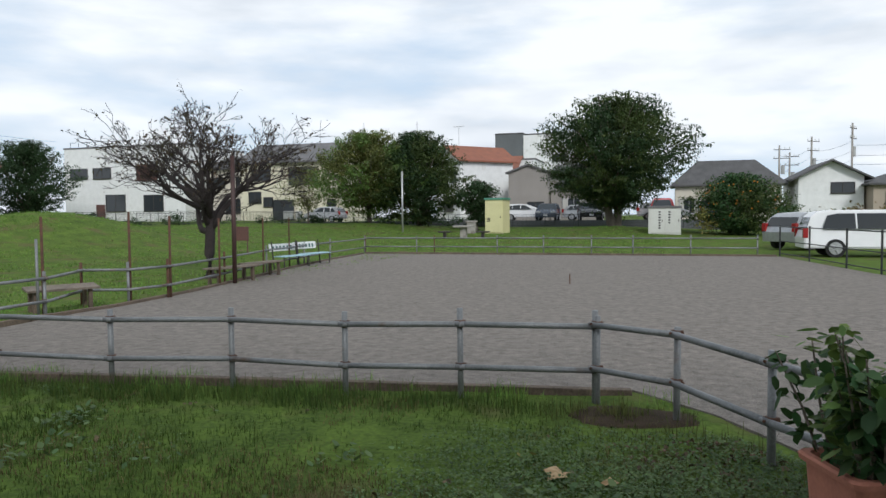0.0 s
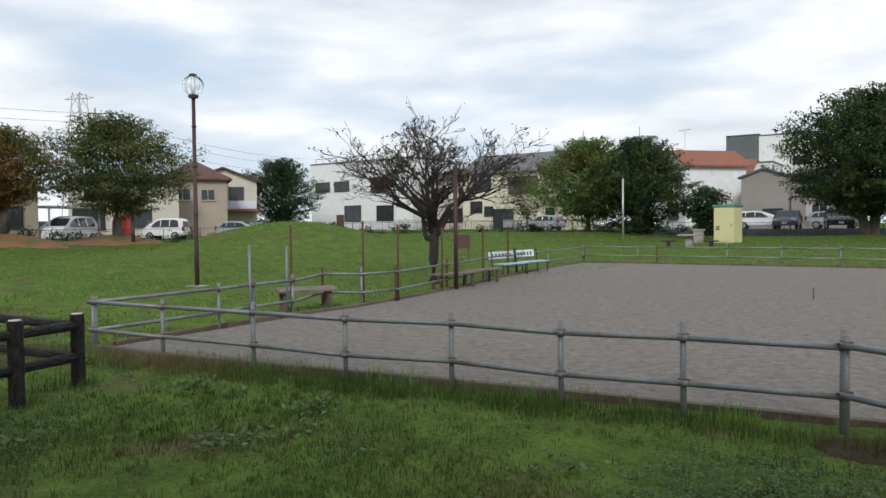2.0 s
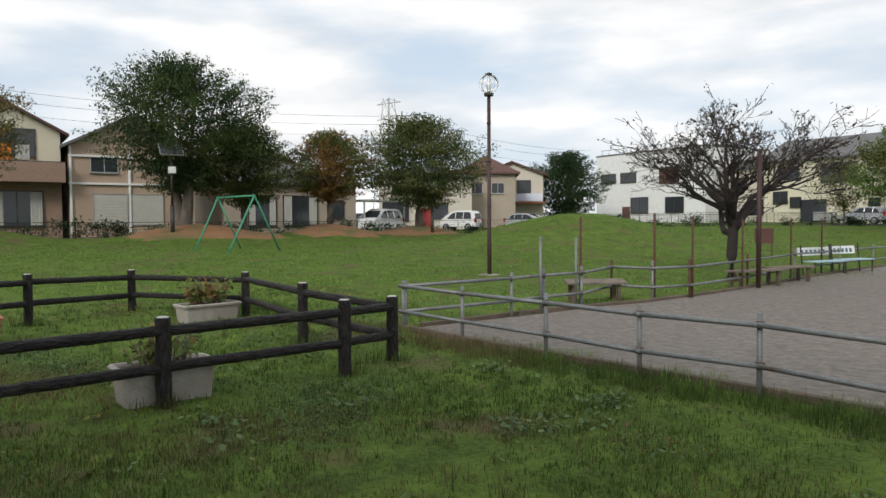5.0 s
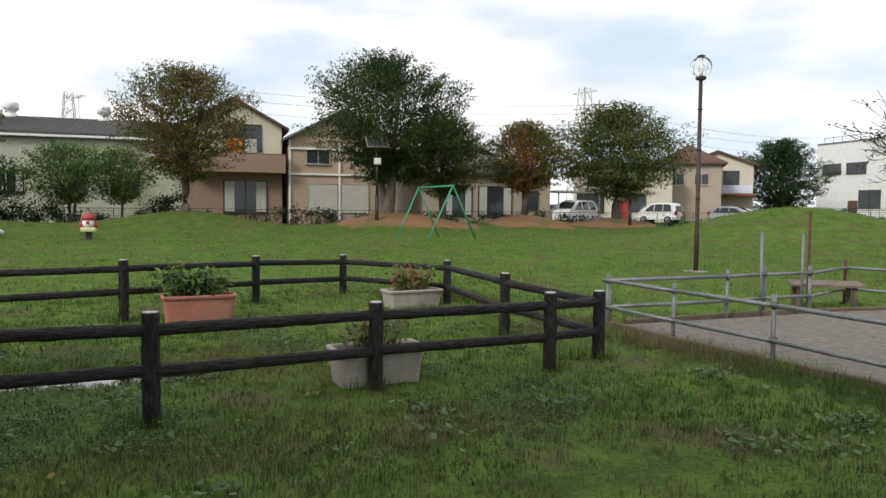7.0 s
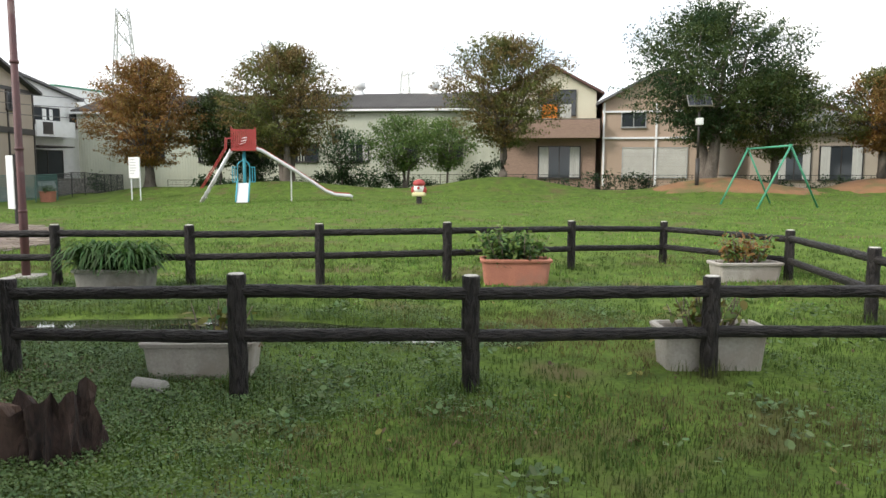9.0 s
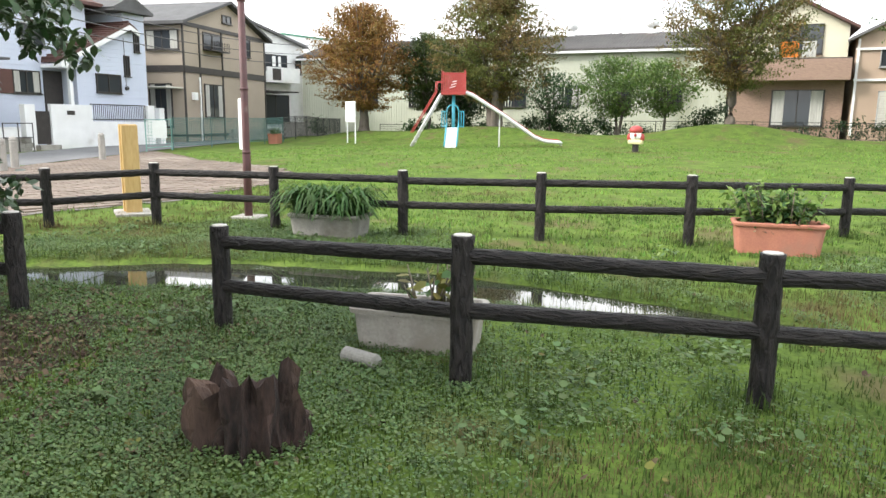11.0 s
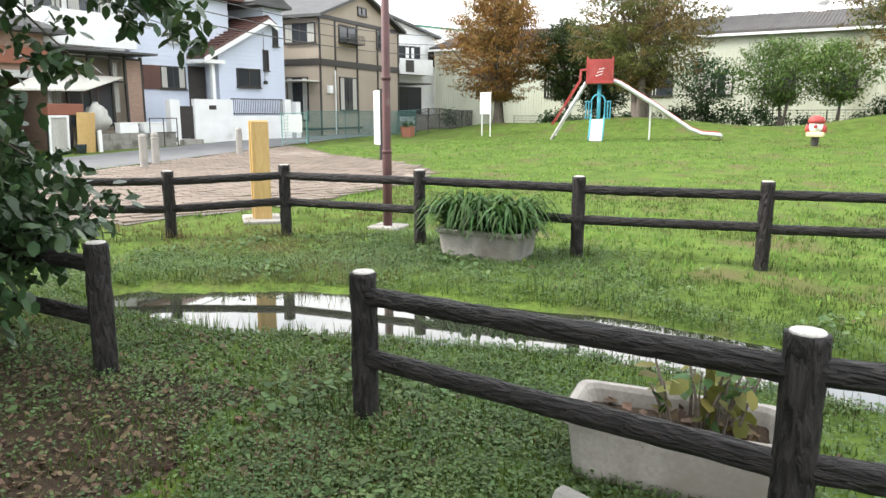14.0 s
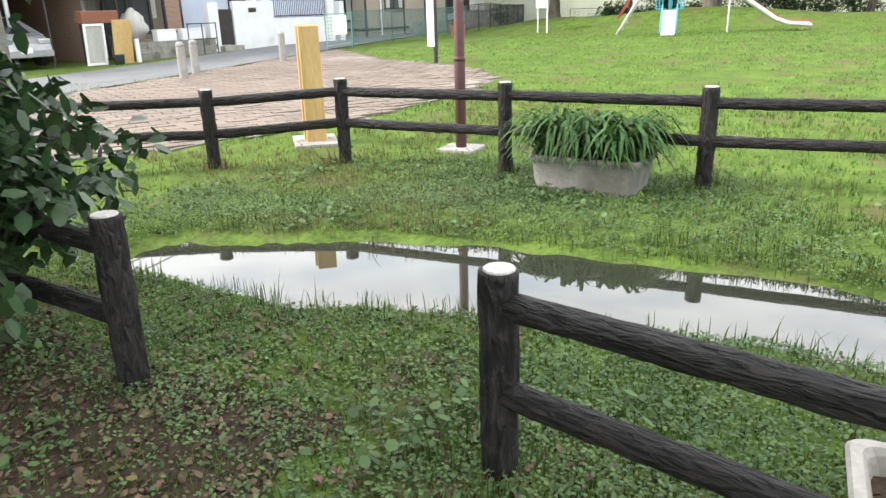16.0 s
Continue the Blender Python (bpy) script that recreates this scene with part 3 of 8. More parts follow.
# ---- scaffold pipe fence of the court ----
def pipe_fence(posts, rails, label, group="pipe fences"):
    """posts: (x, y, height, rusty); rails: heights; clamps at every crossing."""
    ox, oy = posts[0][0], posts[0][1]
    rnd = random.Random(int(ox * 13 + oy * 7))
    ob = thing("pipe_fence", ox, oy, 0, 0, label, "fence", group)
    for x, y, h, rusty in posts:
        bm = B()
        z = land(x, y)
        rod(bm, (x - ox, y - oy, z - 0.2), (x - ox + rnd.uniform(-0.008, 0.008), y - oy + rnd.uniform(-0.008, 0.008), z + h), 0.0243, seg=14)
        p = part("post", bm, M["rust"] if rusty else M["steel"], ob, "rusty steel pipe" if rusty else "", True)
        for rh in rails:
            if rh > h:
                continue
            bm = B()
            box(bm, x - ox, y - oy, z + rh - 0.03, 0.072, 0.072, 0.06, rnd.uniform(0, 60), 0.012)
            rod(bm, (x - ox - 0.05, y - oy - 0.05, z + rh + 0.012), (x - ox + 0.05, y - oy + 0.05, z + rh - 0.012), 0.009, seg=6)
            part("clamp", bm, M["rust"], p, "rusty pipe clamp")
    for (ax, ay, ah, _), (bx, by, bh, _) in zip(posts, posts[1:]):
        for rh in rails:
            bm = B()
            dx, dy = bx - ax, by - ay
            k = 0.035 / max(0.01, math.hypot(dx, dy))
            nx_, ny_ = dy * k, -dx * k
            rod(bm, (ax - ox + nx_ - dx * k * 1.2, ay - oy + ny_ - dy * k * 1.2, land(ax, ay) + rh), (bx - ox + nx_ + dx * k * 1.2, by - oy + ny_ + dy * k * 1.2, land(bx, by) + rh), 0.0243, seg=14)
            part("rail", bm, M["steel"], ob, smooth=True)
    return ob


pipe_fence([(-8.6, 5.27, 0.69, 0), (-7.35, 5.4, 0.7, 0), (-5.95, 5.55, 0.72, 0), (-4.67, 5.6, 0.7, 0), (-3.6, 5.87, 0.715, 0), (-2.5, 5.88, 0.72, 0), (-1.5, 5.94, 0.74, 0), (-0.44, 6.11, 0.74, 0)], (0.615, 0.265), "grey galvanised scaffold-pipe fence before the gravel court")
pipe_fence([(-0.42, 6.08, 0.7, 0), (0.17, 5.7, 0.68, 0), (0.68, 4.87, 0.7, 0), (1.35, 3.9, 0.7, 0), (2.3, 2.9, 0.7, 0)], (0.63, 0.28), "grey scaffold-pipe fence bending beside the court")
pipe_fence([(-8.6, 5.3, 0.68, 0), (-8.62, 7.2, 0.7, 0), (-8.85, 8.05, 0.72, 0), (-8.9, 8.95, 0.72, 0), (-9.6, 10.4, 0.75, 1), (-8.87, 10.7, 0.75, 0), (-8.75, 11.6, 0.75, 1), (-9.35, 14.3, 0.75, 1), (-10.3, 17.7, 0.75, 0), (-10.8, 20.8, 0.75, 0), (-11.15, 23.4, 0.75, 0), (-11.5, 27.3, 0.75, 0)], (0.615, 0.265), "scaffold-pipe fence with rusty posts along the court")
pipe_fence([(-11.5, 27.4, 0.75, 1), (-9.3, 27.45, 0.72, 0), (-8.55, 27.45, 0.75, 1), (-6.0, 27.5, 0.75, 0), (-4.2, 27.5, 0.75, 0), (-2.4, 27.45, 0.75, 0), (-0.9, 27.4, 0.75, 0), (1.1, 27.35, 0.75, 0), (3.3, 27.3, 0.75, 0)], (0.64, 0.3), "thin grey pipe fence behind the court")


def rod_thing(name, x, y, h, r, material, label, category, lean=0.0, group=""):
    bm = B()
    rod(bm, (0, 0, -0.2), (lean, 0, h), r, seg=12)
    return solid(name, bm, material, label, category, at=(x, y, land(x, y)), smooth=True, group=group)


for x, y, h, m in ((-8.98, 9.0, 1.55, "rust"), (-9.3, 9.2, 1.2, "steel"), (-8.75, 7.9, 1.25, "steel"), (-8.87, 10.75, 1.62, "rust"), (-8.73, 11.65, 1.55, "rust"), (-9.2, 13.9, 1.5, "rust"), (-10.1, 17.2, 1.5, "rust"), (-10.6, 19.5, 1.5, "rust")):
    rod_thing("net_pole", x, y, h, 0.022, M[m], "tall thin rusty pole beside the court fence" if m == "rust" else "tall thin grey steel pole beside the court fence", "pole", group="net poles")


# ---- houses ----
def window(parent, x, z, w, h, y=0.0, frame="frame_alu", style="slide", depth=0.07):
    """A framed window proud of the wall at local y, with panes, a mullion and a sill."""
    bm = B()
    t = 0.05
    for bx, bz, sx, sz in ((x - w / 2, z, t, h), (x + w / 2, z, t, h), (x, z - t / 2, w + t, t), (x, z + h - t / 2, w + t, t)):
        box(bm, bx, y - depth / 2 + 0.005, bz, sx, depth, sz)
    win = part("window", bm, M[frame], parent)
    if style == "shutter":
        n = max(4, int(h / 0.09))
        for i in range(n):
            bm = B()
            box(bm, x, y - 0.03, z + i * h / n, w - t, 0.03, h / n * 0.86)
            part("shutter_slat", bm, M["shutter"], win)
        return win
    if style == "panel":
        bm = B()
        box(bm, x, y - 0.02, z, w - t, 0.03, h)
        part("panel", bm, M["roof_brown"], win)
        return win
    half = w / 2
    for s in (-1, 1):
        bm = B()
        box(bm, x + s * half / 2, y - 0.012 - (0.012 if s > 0 else 0), z + 0.02, half - t / 2, 0.008, h - 0.04)
        part("pane", bm, M["window_glass"], win)
        if style == "curtain":
            bm = B()
            edge = [(x + s * half * (0.5 + i * 0.05), y - 0.036 - 0.012 * (i % 2)) for i in range(10)]
            lo_ = [bm.verts.new((a, b, z + 0.03)) for a, b in edge]
            hi_ = [bm.verts.new((a, b, z + h - 0.03)) for a, b in edge]
            for i in range(9):
                bm.faces.new((lo_[i], lo_[i + 1], hi_[i + 1], hi_[i]))
            part("curtain", bm, M["curtain"], win, "pale curtain behind the glass")
    bm = B()
    box(bm, x, y - 0.03, z, 0.05, 0.04, h)
    part("mullion", bm, M[frame], win)
    bm = B()
    box(bm, x, y - 0.06, z - 0.07, w + 0.12, 0.12, 0.04)
    part("sill", bm, M[frame], win)
    return win


def gable_roof(bm, x0, x1, y0, y1, z, rise, over=0.45, t=0.16, along="x"):
    """Two pitched slabs with thickness."""
    if along == "x":
        ym = (y0 + y1) / 2
        half = (y1 - y0) / 2
        sl = rise / half
        for s in (-1, 1):
            ye = ym + s * (half + over)
            ze = z - over * sl
            v = []
            for dz in (0, t):
                for xx, yy, zz in ((x0 - over, ye, ze), (x1 + over, ye, ze), (x1 + over, ym, z + rise), (x0 - over, ym, z + rise)):
                    v.append(bm.verts.new((xx, yy, zz + dz)))
            for f in ((0, 1, 2, 3), (7, 6, 5, 4), (0, 4, 5, 1), (1, 5, 6, 2), (2, 6, 7, 3), (3, 7, 4, 0)):
                bm.faces.new([v[i] for i in f])
    else:
        xm = (x0 + x1) / 2
        half = (x1 - x0) / 2
        sl = rise / half
        for s in (-1, 1):
            xe = xm + s * (half + over)
            ze = z - over * sl
            v = []
            for dz in (0, t):
                for xx, yy, zz in ((xe, y0 - over, ze), (xe, y1 + over, ze), (xm, y1 + over, z + rise), (xm, y0 - over, z + rise)):
                    v.append(bm.verts.new((xx, yy, zz + dz)))
            for f in ((0, 1, 2, 3), (7, 6, 5, 4), (0, 4, 5, 1), (1, 5, 6, 2), (2, 6, 7, 3), (3, 7, 4, 0)):
                bm.faces.new([v[i] for i in f])
    return bm


def hip_roof(bm, x0, x1, y0, y1, z, rise, over=0.45):
    a = [bm.verts.new(p) for p in ((x0 - over, y0 - over, z - 0.15), (x1 + over, y0 - over, z - 0.15), (x1 + over, y1 + over, z - 0.15), (x0 - over, y1 + over, z - 0.15))]
    b = [bm.verts.new((p.co.x, p.co.y, z)) for p in a]
    k = min(x1 - x0, y1 - y0) / 2
    if x1 - x0 >= y1 - y0:
        r = [bm.verts.new((x0 + k, (y0 + y1) / 2, z + rise)), bm.verts.new((x1 - k, (y0 + y1) / 2, z + rise))]
        tops = ((b[0], b[1], r[1], r[0]), (b[2], b[3], r[0], r[1]), (b[1], b[2], r[1]), (b[3], b[0], r[0]))
    else:
        r = [bm.verts.new(((x0 + x1) / 2, y0 + k, z + rise)), bm.verts.new(((x0 + x1) / 2, y1 - k, z + rise))]
        tops = ((b[0], b[1], r[0]), (b[1], b[2], r[1], r[0]), (b[2], b[3], r[1]), (b[3], b[0], r[0], r[1]))
    for f in tops:
        bm.faces.new(f)
    bm.faces.new(a[::-1])
    for i in range(4):
        bm.faces.new((a[i], a[(i + 1) % 4], b[(i + 1) % 4], b[i]))
    return bm


def gable_wall(bm, x0, x1, y0, y1, z, rise, along):
    """The triangle walls under a gable roof, as a solid wedge."""
    if along == "x":
        ym = (y0 + y1) / 2
        p = [(x0, y0, z), (x0, y1, z), (x0, ym, z + rise), (x1, y0, z), (x1, y1, z), (x1, ym, z + rise)]
    else:
        xm = (x0 + x1) / 2
        p = [(x0, y0, z), (x1, y0, z), (xm, y0, z + rise), (x0, y1, z), (x1, y1, z), (xm, y1, z + rise)]
    v = [bm.verts.new(q) for q in p]
    for f in ((0, 1, 2), (5, 4, 3), (0, 3, 4, 1), (1, 4, 5, 2), (2, 5, 3, 0)):
        bm.faces.new([v[i] for i in f])
    return bm


def house(name, x, y, z, rz, w, d, h, wall, roof, rise, style, label, windows=(), side=(), over=0.45, category="house", trim=None):
    """Front wall along local x at y = 0 facing -y. windows: (x, z, w, h, frame, style) on the front; side: the same on the wall at local x = 0."""
    ob = thing(name, x, y, z, rz, label, category)
    bm = B()
    box(bm, w / 2, d / 2, -0.5, w, d, h + 0.5)
    if style in ("gable_x", "gable_y"):
        gable_wall(bm, 0.002, w - 0.002, 0.002, d - 0.002, h, rise, style[-1])
    part("wall", bm, M[wall], ob)
    bm = B()
    if style == "gable_x":
        gable_roof(bm, 0, w, 0, d, h, rise, over, along="x")
    elif style == "gable_y":
        gable_roof(bm, 0, w, 0, d, h, rise, over, along="y")
    elif style == "hip":
        hip_roof(bm, 0, w, 0, d, h, rise, over)
    else:
        box(bm, w / 2, d / 2, h, w + 0.1, d + 0.1, 0.18, 0, 0.02)
    part("roof", bm, M[roof], ob)
    if trim:
        bm = B()
        box(bm, w / 2, -0.03, h * 0.47, w + 0.12, 0.08, 0.22)
        part("trim", bm, M[trim], ob)
    for wx, wz, ww, wh, fr, st in windows:
        window(ob, wx, wz, ww, wh, -0.002, fr, st)
    if side:
        holder = new("side_wall")
        holder.parent = ob
        holder.matrix_basis = pose(0, 0, 0, 0, 0, -90)
        for wx, wz, ww, wh, fr, st in side:
            window(holder, wx, wz, ww, wh, -0.002, fr, st)
    return ob

# ---- west row of houses ----
hw = house("workshop", -48, -31, 0.9, 90, 29.5, 9, 5.05, "greenish_wall", "roof_tin", 1.3, "gable_x", "long pale green sheet-metal workshop with a dark corrugated roof", [(x_ + 9, 1.55, 1.6, 1.25, "frame_dark", st_) for x_, st_ in ((-3.5, "slide"), (0.6, "slide"), (4.0, "slide"), (7.45, "slide"), (10.9, "curtain"), (14.2, "slide"), (17.2, "slide"))], over=0.3, category="workshop")
bm = B()
for i in range(149):
    box(bm, 0.1 + i * 0.197, -0.012, 0.0, 0.05, 0.03, 5.0)
ribs = part("cladding_ribs", bm, M["greenish_wall"], hw)
ribs["kind"] = "stuff"
bm = B()
for i in range(149):
    for s in (-1, 1):
        y0 = 4.5 + s * 4.8
        rod(bm, (0.05 + i * 0.2, y0, 4.96 + 0.16), (0.05 + i * 0.2, 4.5, 6.35 + 0.17), 0.05, seg=6)
ribs = part("roof_corrugation", bm, M["roof_tin"], hw)
ribs["kind"] = "stuff"
bm = B()
box(bm, 14.75, -0.36, 4.84, 30.2, 0.1, 0.14, 0, 0.02)
part("gutter", bm, M["board_white"], hw)
for cx in (24.5, 19.1):
    bm = B()
    lathe(bm, [(0.55, 6.3), (0.3, 6.62), (0.26, 6.7), (0.3, 6.85), (0.43, 6.9), (0.43, 7.3), (0.36, 7.38), (0.1, 7.42)], 16, cx, 4.5)
    part("roof_vent", bm, M["board_white"], hw, "round white roof ventilator", True)

hb = house("brick_house", -48, -1.3, 0.9, 90, 5.9, 8, 6.0, "cream_wall", "roof_brown", 1.6, "gable_y", "two-storey cream house with brick-tiled lower walls", [(3.6, 0.5, 2.7, 2.0, "frame_dark", "curtain"), (3.4, 4.5, 2.4, 1.6, "frame_dark", "slide")])
bm = B()
box(bm, 2.95, -0.04, -0.4, 5.9, 0.08, 3.4)
part("brick_facing", bm, M["brick_tile"], hb, "brown brick tiles")
bm = B()
box(bm, 3.0, -0.55, 3.0, 6.1, 1.1, 1.15, 0, 0.02)
part("balcony", bm, M["brick_tile"], hb, "brick-tiled balcony front")
bm = B()
box(bm, 3.0, -1.0, 4.15, 6.1, 0.06, 0.06)
part("balcony_rail", bm, M["frame_dark"], hb)
for cx, cw, cm in ((2.9, 0.95, "cloth_orange"), (3.9, 0.7, "curtain"), (2.2, 0.35, "curtain")):
    bm = B()
    fold = [(cx - cw / 2 + k * cw / 6, -1.065 + 0.02 * (k % 2)) for k in range(7)]
    prism(bm, fold + [(x_, y_ + 0.012) for x_, y_ in reversed(fold)], 4.25, 5.1)
    solid("laundry", bm, M[cm], "orange cloth hung out on a balcony" if cm == "cloth_orange" else "pale cloth hung out on a balcony", "laundry", at=(-48, -1.3, 0.9), rz=90, group="laundry")
window(hb, 3.6, 0.5, 2.7, 2.0, -0.085, "frame_dark", "curtain")
hc = house("beige_house", -47.6, 5.0, 0.9, 90, 7.2, 8, 5.3, "beige_wall", "roof_grey", 1.9, "gable_y", "two-storey beige house with white trim and closed shutters", [(2.2, 0.5, 1.9, 1.9, "frame_alu", "shutter"), (4.3, 0.5, 1.9, 1.9, "frame_alu", "shutter"), (1.9, 3.7, 1.5, 1.0, "frame_alu", "slide")])
bm = B()
for z_ in (2.95, 4.6):
    box(bm, 3.6, -0.06, z_, 7.3, 0.12, 0.12)
for x_ in (0.06, 3.3):
    box(bm, x_, -0.05, 0, 0.12, 0.1, 5.2)
part("white_trim", bm, M["board_white"], hc, "white trim boards")
hg = house("grey_tile_house", -48.5, 14.4, 0.9, 90, 9.8, 8, 3.4, "tan_wall", "roof_grey", 1.8, "hip", "low tan house with grey tiled roof behind the trees", [(2.6, 0.4, 2.0, 2.1, "frame_dark", "curtain"), (5.4, 0.4, 2.6, 2.1, "frame_dark", "curtain"), (8.2, 0.9, 1.2, 1.3, "frame_dark", "slide")])
house("upper_storey_house", -54, 15.0, 0.9, 90, 6.5, 4, 5.2, "brick_tile", "roof_brown", 1.3, "gable_y", "brown two-storey house behind the low house", [(2.7, 3.6, 1.4, 0.9, "frame_alu", "slide")])
bm = B()
box(bm, 0, 0, 0, 5.5, 3.0, 0.12)
for px_, py_ in ((-2.5, -1.3), (2.5, -1.3), (-2.5, 1.3), (2.5, 1.3)):
    box(bm, px_, py_, -2.3, 0.1, 0.1, 2.3)
solid("carport", bm, M["frame_alu"], "grey metal carport roof on four posts", "carport", at=(-50, 27.5, 3.1), rz=90)

# north-west group
house("pink_house", -58.1, 31.3, 1.0, 59, 8.5, 7, 4.6, "beige_light", "roof_dark", 1.3, "hip", "cream two-storey house behind the car park", [(1.5, 0.6, 2.4, 1.8, "frame_dark", "slide"), (5.4, 0.8, 1.8, 1.4, "frame_dark", "slide"), (2.0, 3.0, 1.6, 0.9, "frame_dark", "slide")])
house("red_roof_house", -57.2, 39.5, 1.0, 55, 5.5, 7, 5.2, "tan_wall", "roof_brown", 1.9, "hip", "tan house with reddish brown hip roof", [(1.6, 3.2, 1.4, 1.0, "frame_alu", "slide"), (3.8, 3.2, 1.2, 1.0, "frame_alu", "slide")])
h2 = house("balcony_house", -61.5, 45.3, 1.0, 51, 6.6, 7, 5.4, "beige_light", "roof_brown", 1.3, "gable_y", "two-storey house with brown roof and laundry balcony", [(2.0, 3.4, 1.8, 1.4, "frame_dark", "slide"), (4.6, 3.4, 1.4, 1.4, "frame_dark", "slide")])
bm = B()
box(bm, 3.3, -1.0, 2.3, 7.0, 2.2, 0.2)
part("awning_roof", bm, M["roof_red"], h2)
bm = B()
box(bm, 3.3, -0.5, 2.6, 6.4, 0.08, 0.8)
part("balcony_panel", bm, M["blue_white"], h2)
bm = B()
prism(bm, [(-0.45, -0.4), (0.45, -0.4), (0.45, 0.4), (-0.45, 0.4)], 0, 1.85)
bmesh.ops.bevel(bm, geom=list(bm.edges), offset=0.04, segments=2, affect="EDGES")
solid("vending_machine", bm, M["red_paint"], "red drinks vending machine by the car park", "vending machine", at=(-49.5, 31, 0.75), rz=55)

# north row
wbx = house("white_building", -67, 68, 1.2, 0, 16.6, 12, 8.5, "white_paint", "roof_grey", 0, "flat", "flat-roofed white two-storey building with dark windows", [(2.1, 5.0, 2.5, 1.2, "frame_dark", "slide"), (5.4, 5.0, 2.5, 1.2, "frame_dark", "slide"), (11.6, 4.6, 2.8, 1.9, "frame_dark", "panel"), (7.2, 1.2, 2.7, 1.9, "frame_dark", "slide"), (12.4, 1.2, 2.6, 1.8, "frame_dark", "slide")], category="building")
bm = B()
box(bm, 5.1, -0.05, 0.1, 1.2, 0.1, 1.9)
part("door", bm, M["roof_brown"], wbx, "dark brown door")
bm = B()
for i in range(14):
    rod(bm, (0.6 + i * 1.2, 0.4, 8.6), (0.6 + i * 1.2, 0.4, 9.3), 0.03, seg=6)
rod(bm, (0.4, 0.4, 9.3), (16.2, 0.4, 9.3), 0.03, seg=6)
part("roof_rail", bm, M["frame_dark"], wbx)
house("back_house", -50.2, 72, 1.2, 0, 7.0, 8, 6.0, "beige_light", "roof_dark", 1.4, "gable_x", "greyish house between the white and the cream building", [(1.4, 3.8, 1.6, 1.2, "frame_dark", "slide"), (4.5, 3.8, 1.6, 1.2, "frame_dark", "slide"), (3.5, 0.9, 2.4, 1.6, "frame_dark", "slide")])
hcr = house("cream_house", -43.4, 68, 1.2, 0, 11.8, 9, 6.3, "cream_wall", "roof_grey", 2.1, "gable_x", "large cream two-storey house with grey roof and green verge", [(2.6, 4.3, 2.2, 1.2, "frame_dark", "slide"), (7.6, 3.8, 3.4, 1.8, "frame_dark", "slide"), (1.8, 1.9, 1.5, 1.2, "frame_dark", "slide"), (3.4, 1.5, 1.1, 1.0, "frame_dark", "slide"), (5.2, 0.1, 2.5, 2.1, "frame_dark", "slide"), (10.8, 0.3, 1.0, 1.9, "frame_dark", "slide")], over=0.5)
bm = B()
for s in (-1, 1):
    rod(bm, (12.36, 4.5 + s * 5.0, 6.2), (12.36, 4.5, 8.6), 0.16, seg=6)
part("green_verge", bm, M["roof_green"], hcr, "pale green verge boards")
for cx, cw in ((-37.2, 1.1), (-36.0, 0.7), (-33.6, 0.8)):
    bm = B()
    box(bm, 0, 0, 0, cw, 0.35, 0.85, 0, 0.03)
    rod(bm, (0, -0.19, 0.42), (0, -0.17, 0.42), 0.3, seg=16)
    solid("air_conditioner", bm, M["frame_alu"], "grey outdoor air-conditioning unit by the house wall", "air conditioner", at=(cx, 67.3, 1.35), group="air conditioners")
h3 = house("red_tile_house", -22.4, 72, 1.0, -42, 4.6, 6.5, 6.2, "white_paint", "roof_red", 1.4, "gable_y", "white two-storey house with orange-red tiled roof", [(1.2, 3.9, 1.0, 1.1, "frame_dark", "slide"), (3.4, 3.9, 1.0, 1.1, "frame_dark", "slide"), (2.4, 1.0, 1.8, 1.5, "frame_dark", "slide")])
house("red_tile_house", -19.0, 75, 1.0, 0, 4.2, 6, 5.4, "beige_light", "roof_red", 1.5, "gable_x", "pale house with brick-red tiled roof", [(1.2, 3.4, 1.2, 1.3, "frame_dark", "slide"), (3.1, 3.4, 1.0, 1.3, "frame_dark", "slide"), (2.2, 0.8, 2.4, 1.5, "frame_dark", "slide")])
house("flat_white_house", -17.5, 78, 1.0, 0, 4.5, 6, 6.6, "white_paint", "roof_grey", 0, "flat", "white flat-roofed house with balconies", [(2.2, 4.4, 2.6, 1.2, "frame_dark", "slide"), (2.2, 1.8, 2.6, 1.2, "frame_dark", "slide")])
house("grey_gable_house", -13.9, 68, 1.0, 0, 3.8, 8, 4.6, "grey_wall", "roof_grey", 0.7, "gable_y", "narrow grey house with white-edged gable roof", [(2.6, 1.0, 1.6, 0.8, "frame_dark", "slide")], over=0.25)
house("grey_wing_house", -10.0, 69, 1.0, 0, 4.6, 6, 2.7, "grey_wall", "roof_grey", 0, "flat", "low grey flat-roofed wing with white windows", [(2.2, 0.9, 2.2, 1.2, "frame_alu", "curtain")])
house("balcony_flat", -10.4, 76, 1.0, 0, 4.2, 6, 5.0, "dark_grey_wall", "roof_grey", 0.9, "gable_x", "dark grey house with rooftop balcony", [(2.0, 3.0, 1.8, 1.2, "frame_alu", "slide")])
house("office_block", -22.4, 100, 1.0, 0, 4.0, 10, 12.0, "dark_grey_wall", "roof_dark", 0, "flat", "dark grey windowless office block in the distance", category="building")
house("office_block", -18.35, 100, 1.0, 0, 7.0, 10, 11.8, "white_paint", "roof_grey", 0, "flat", "white office block in the distance", [(5.0, 8.0, 2.0, 1.0, "frame_dark", "slide")], category="building")
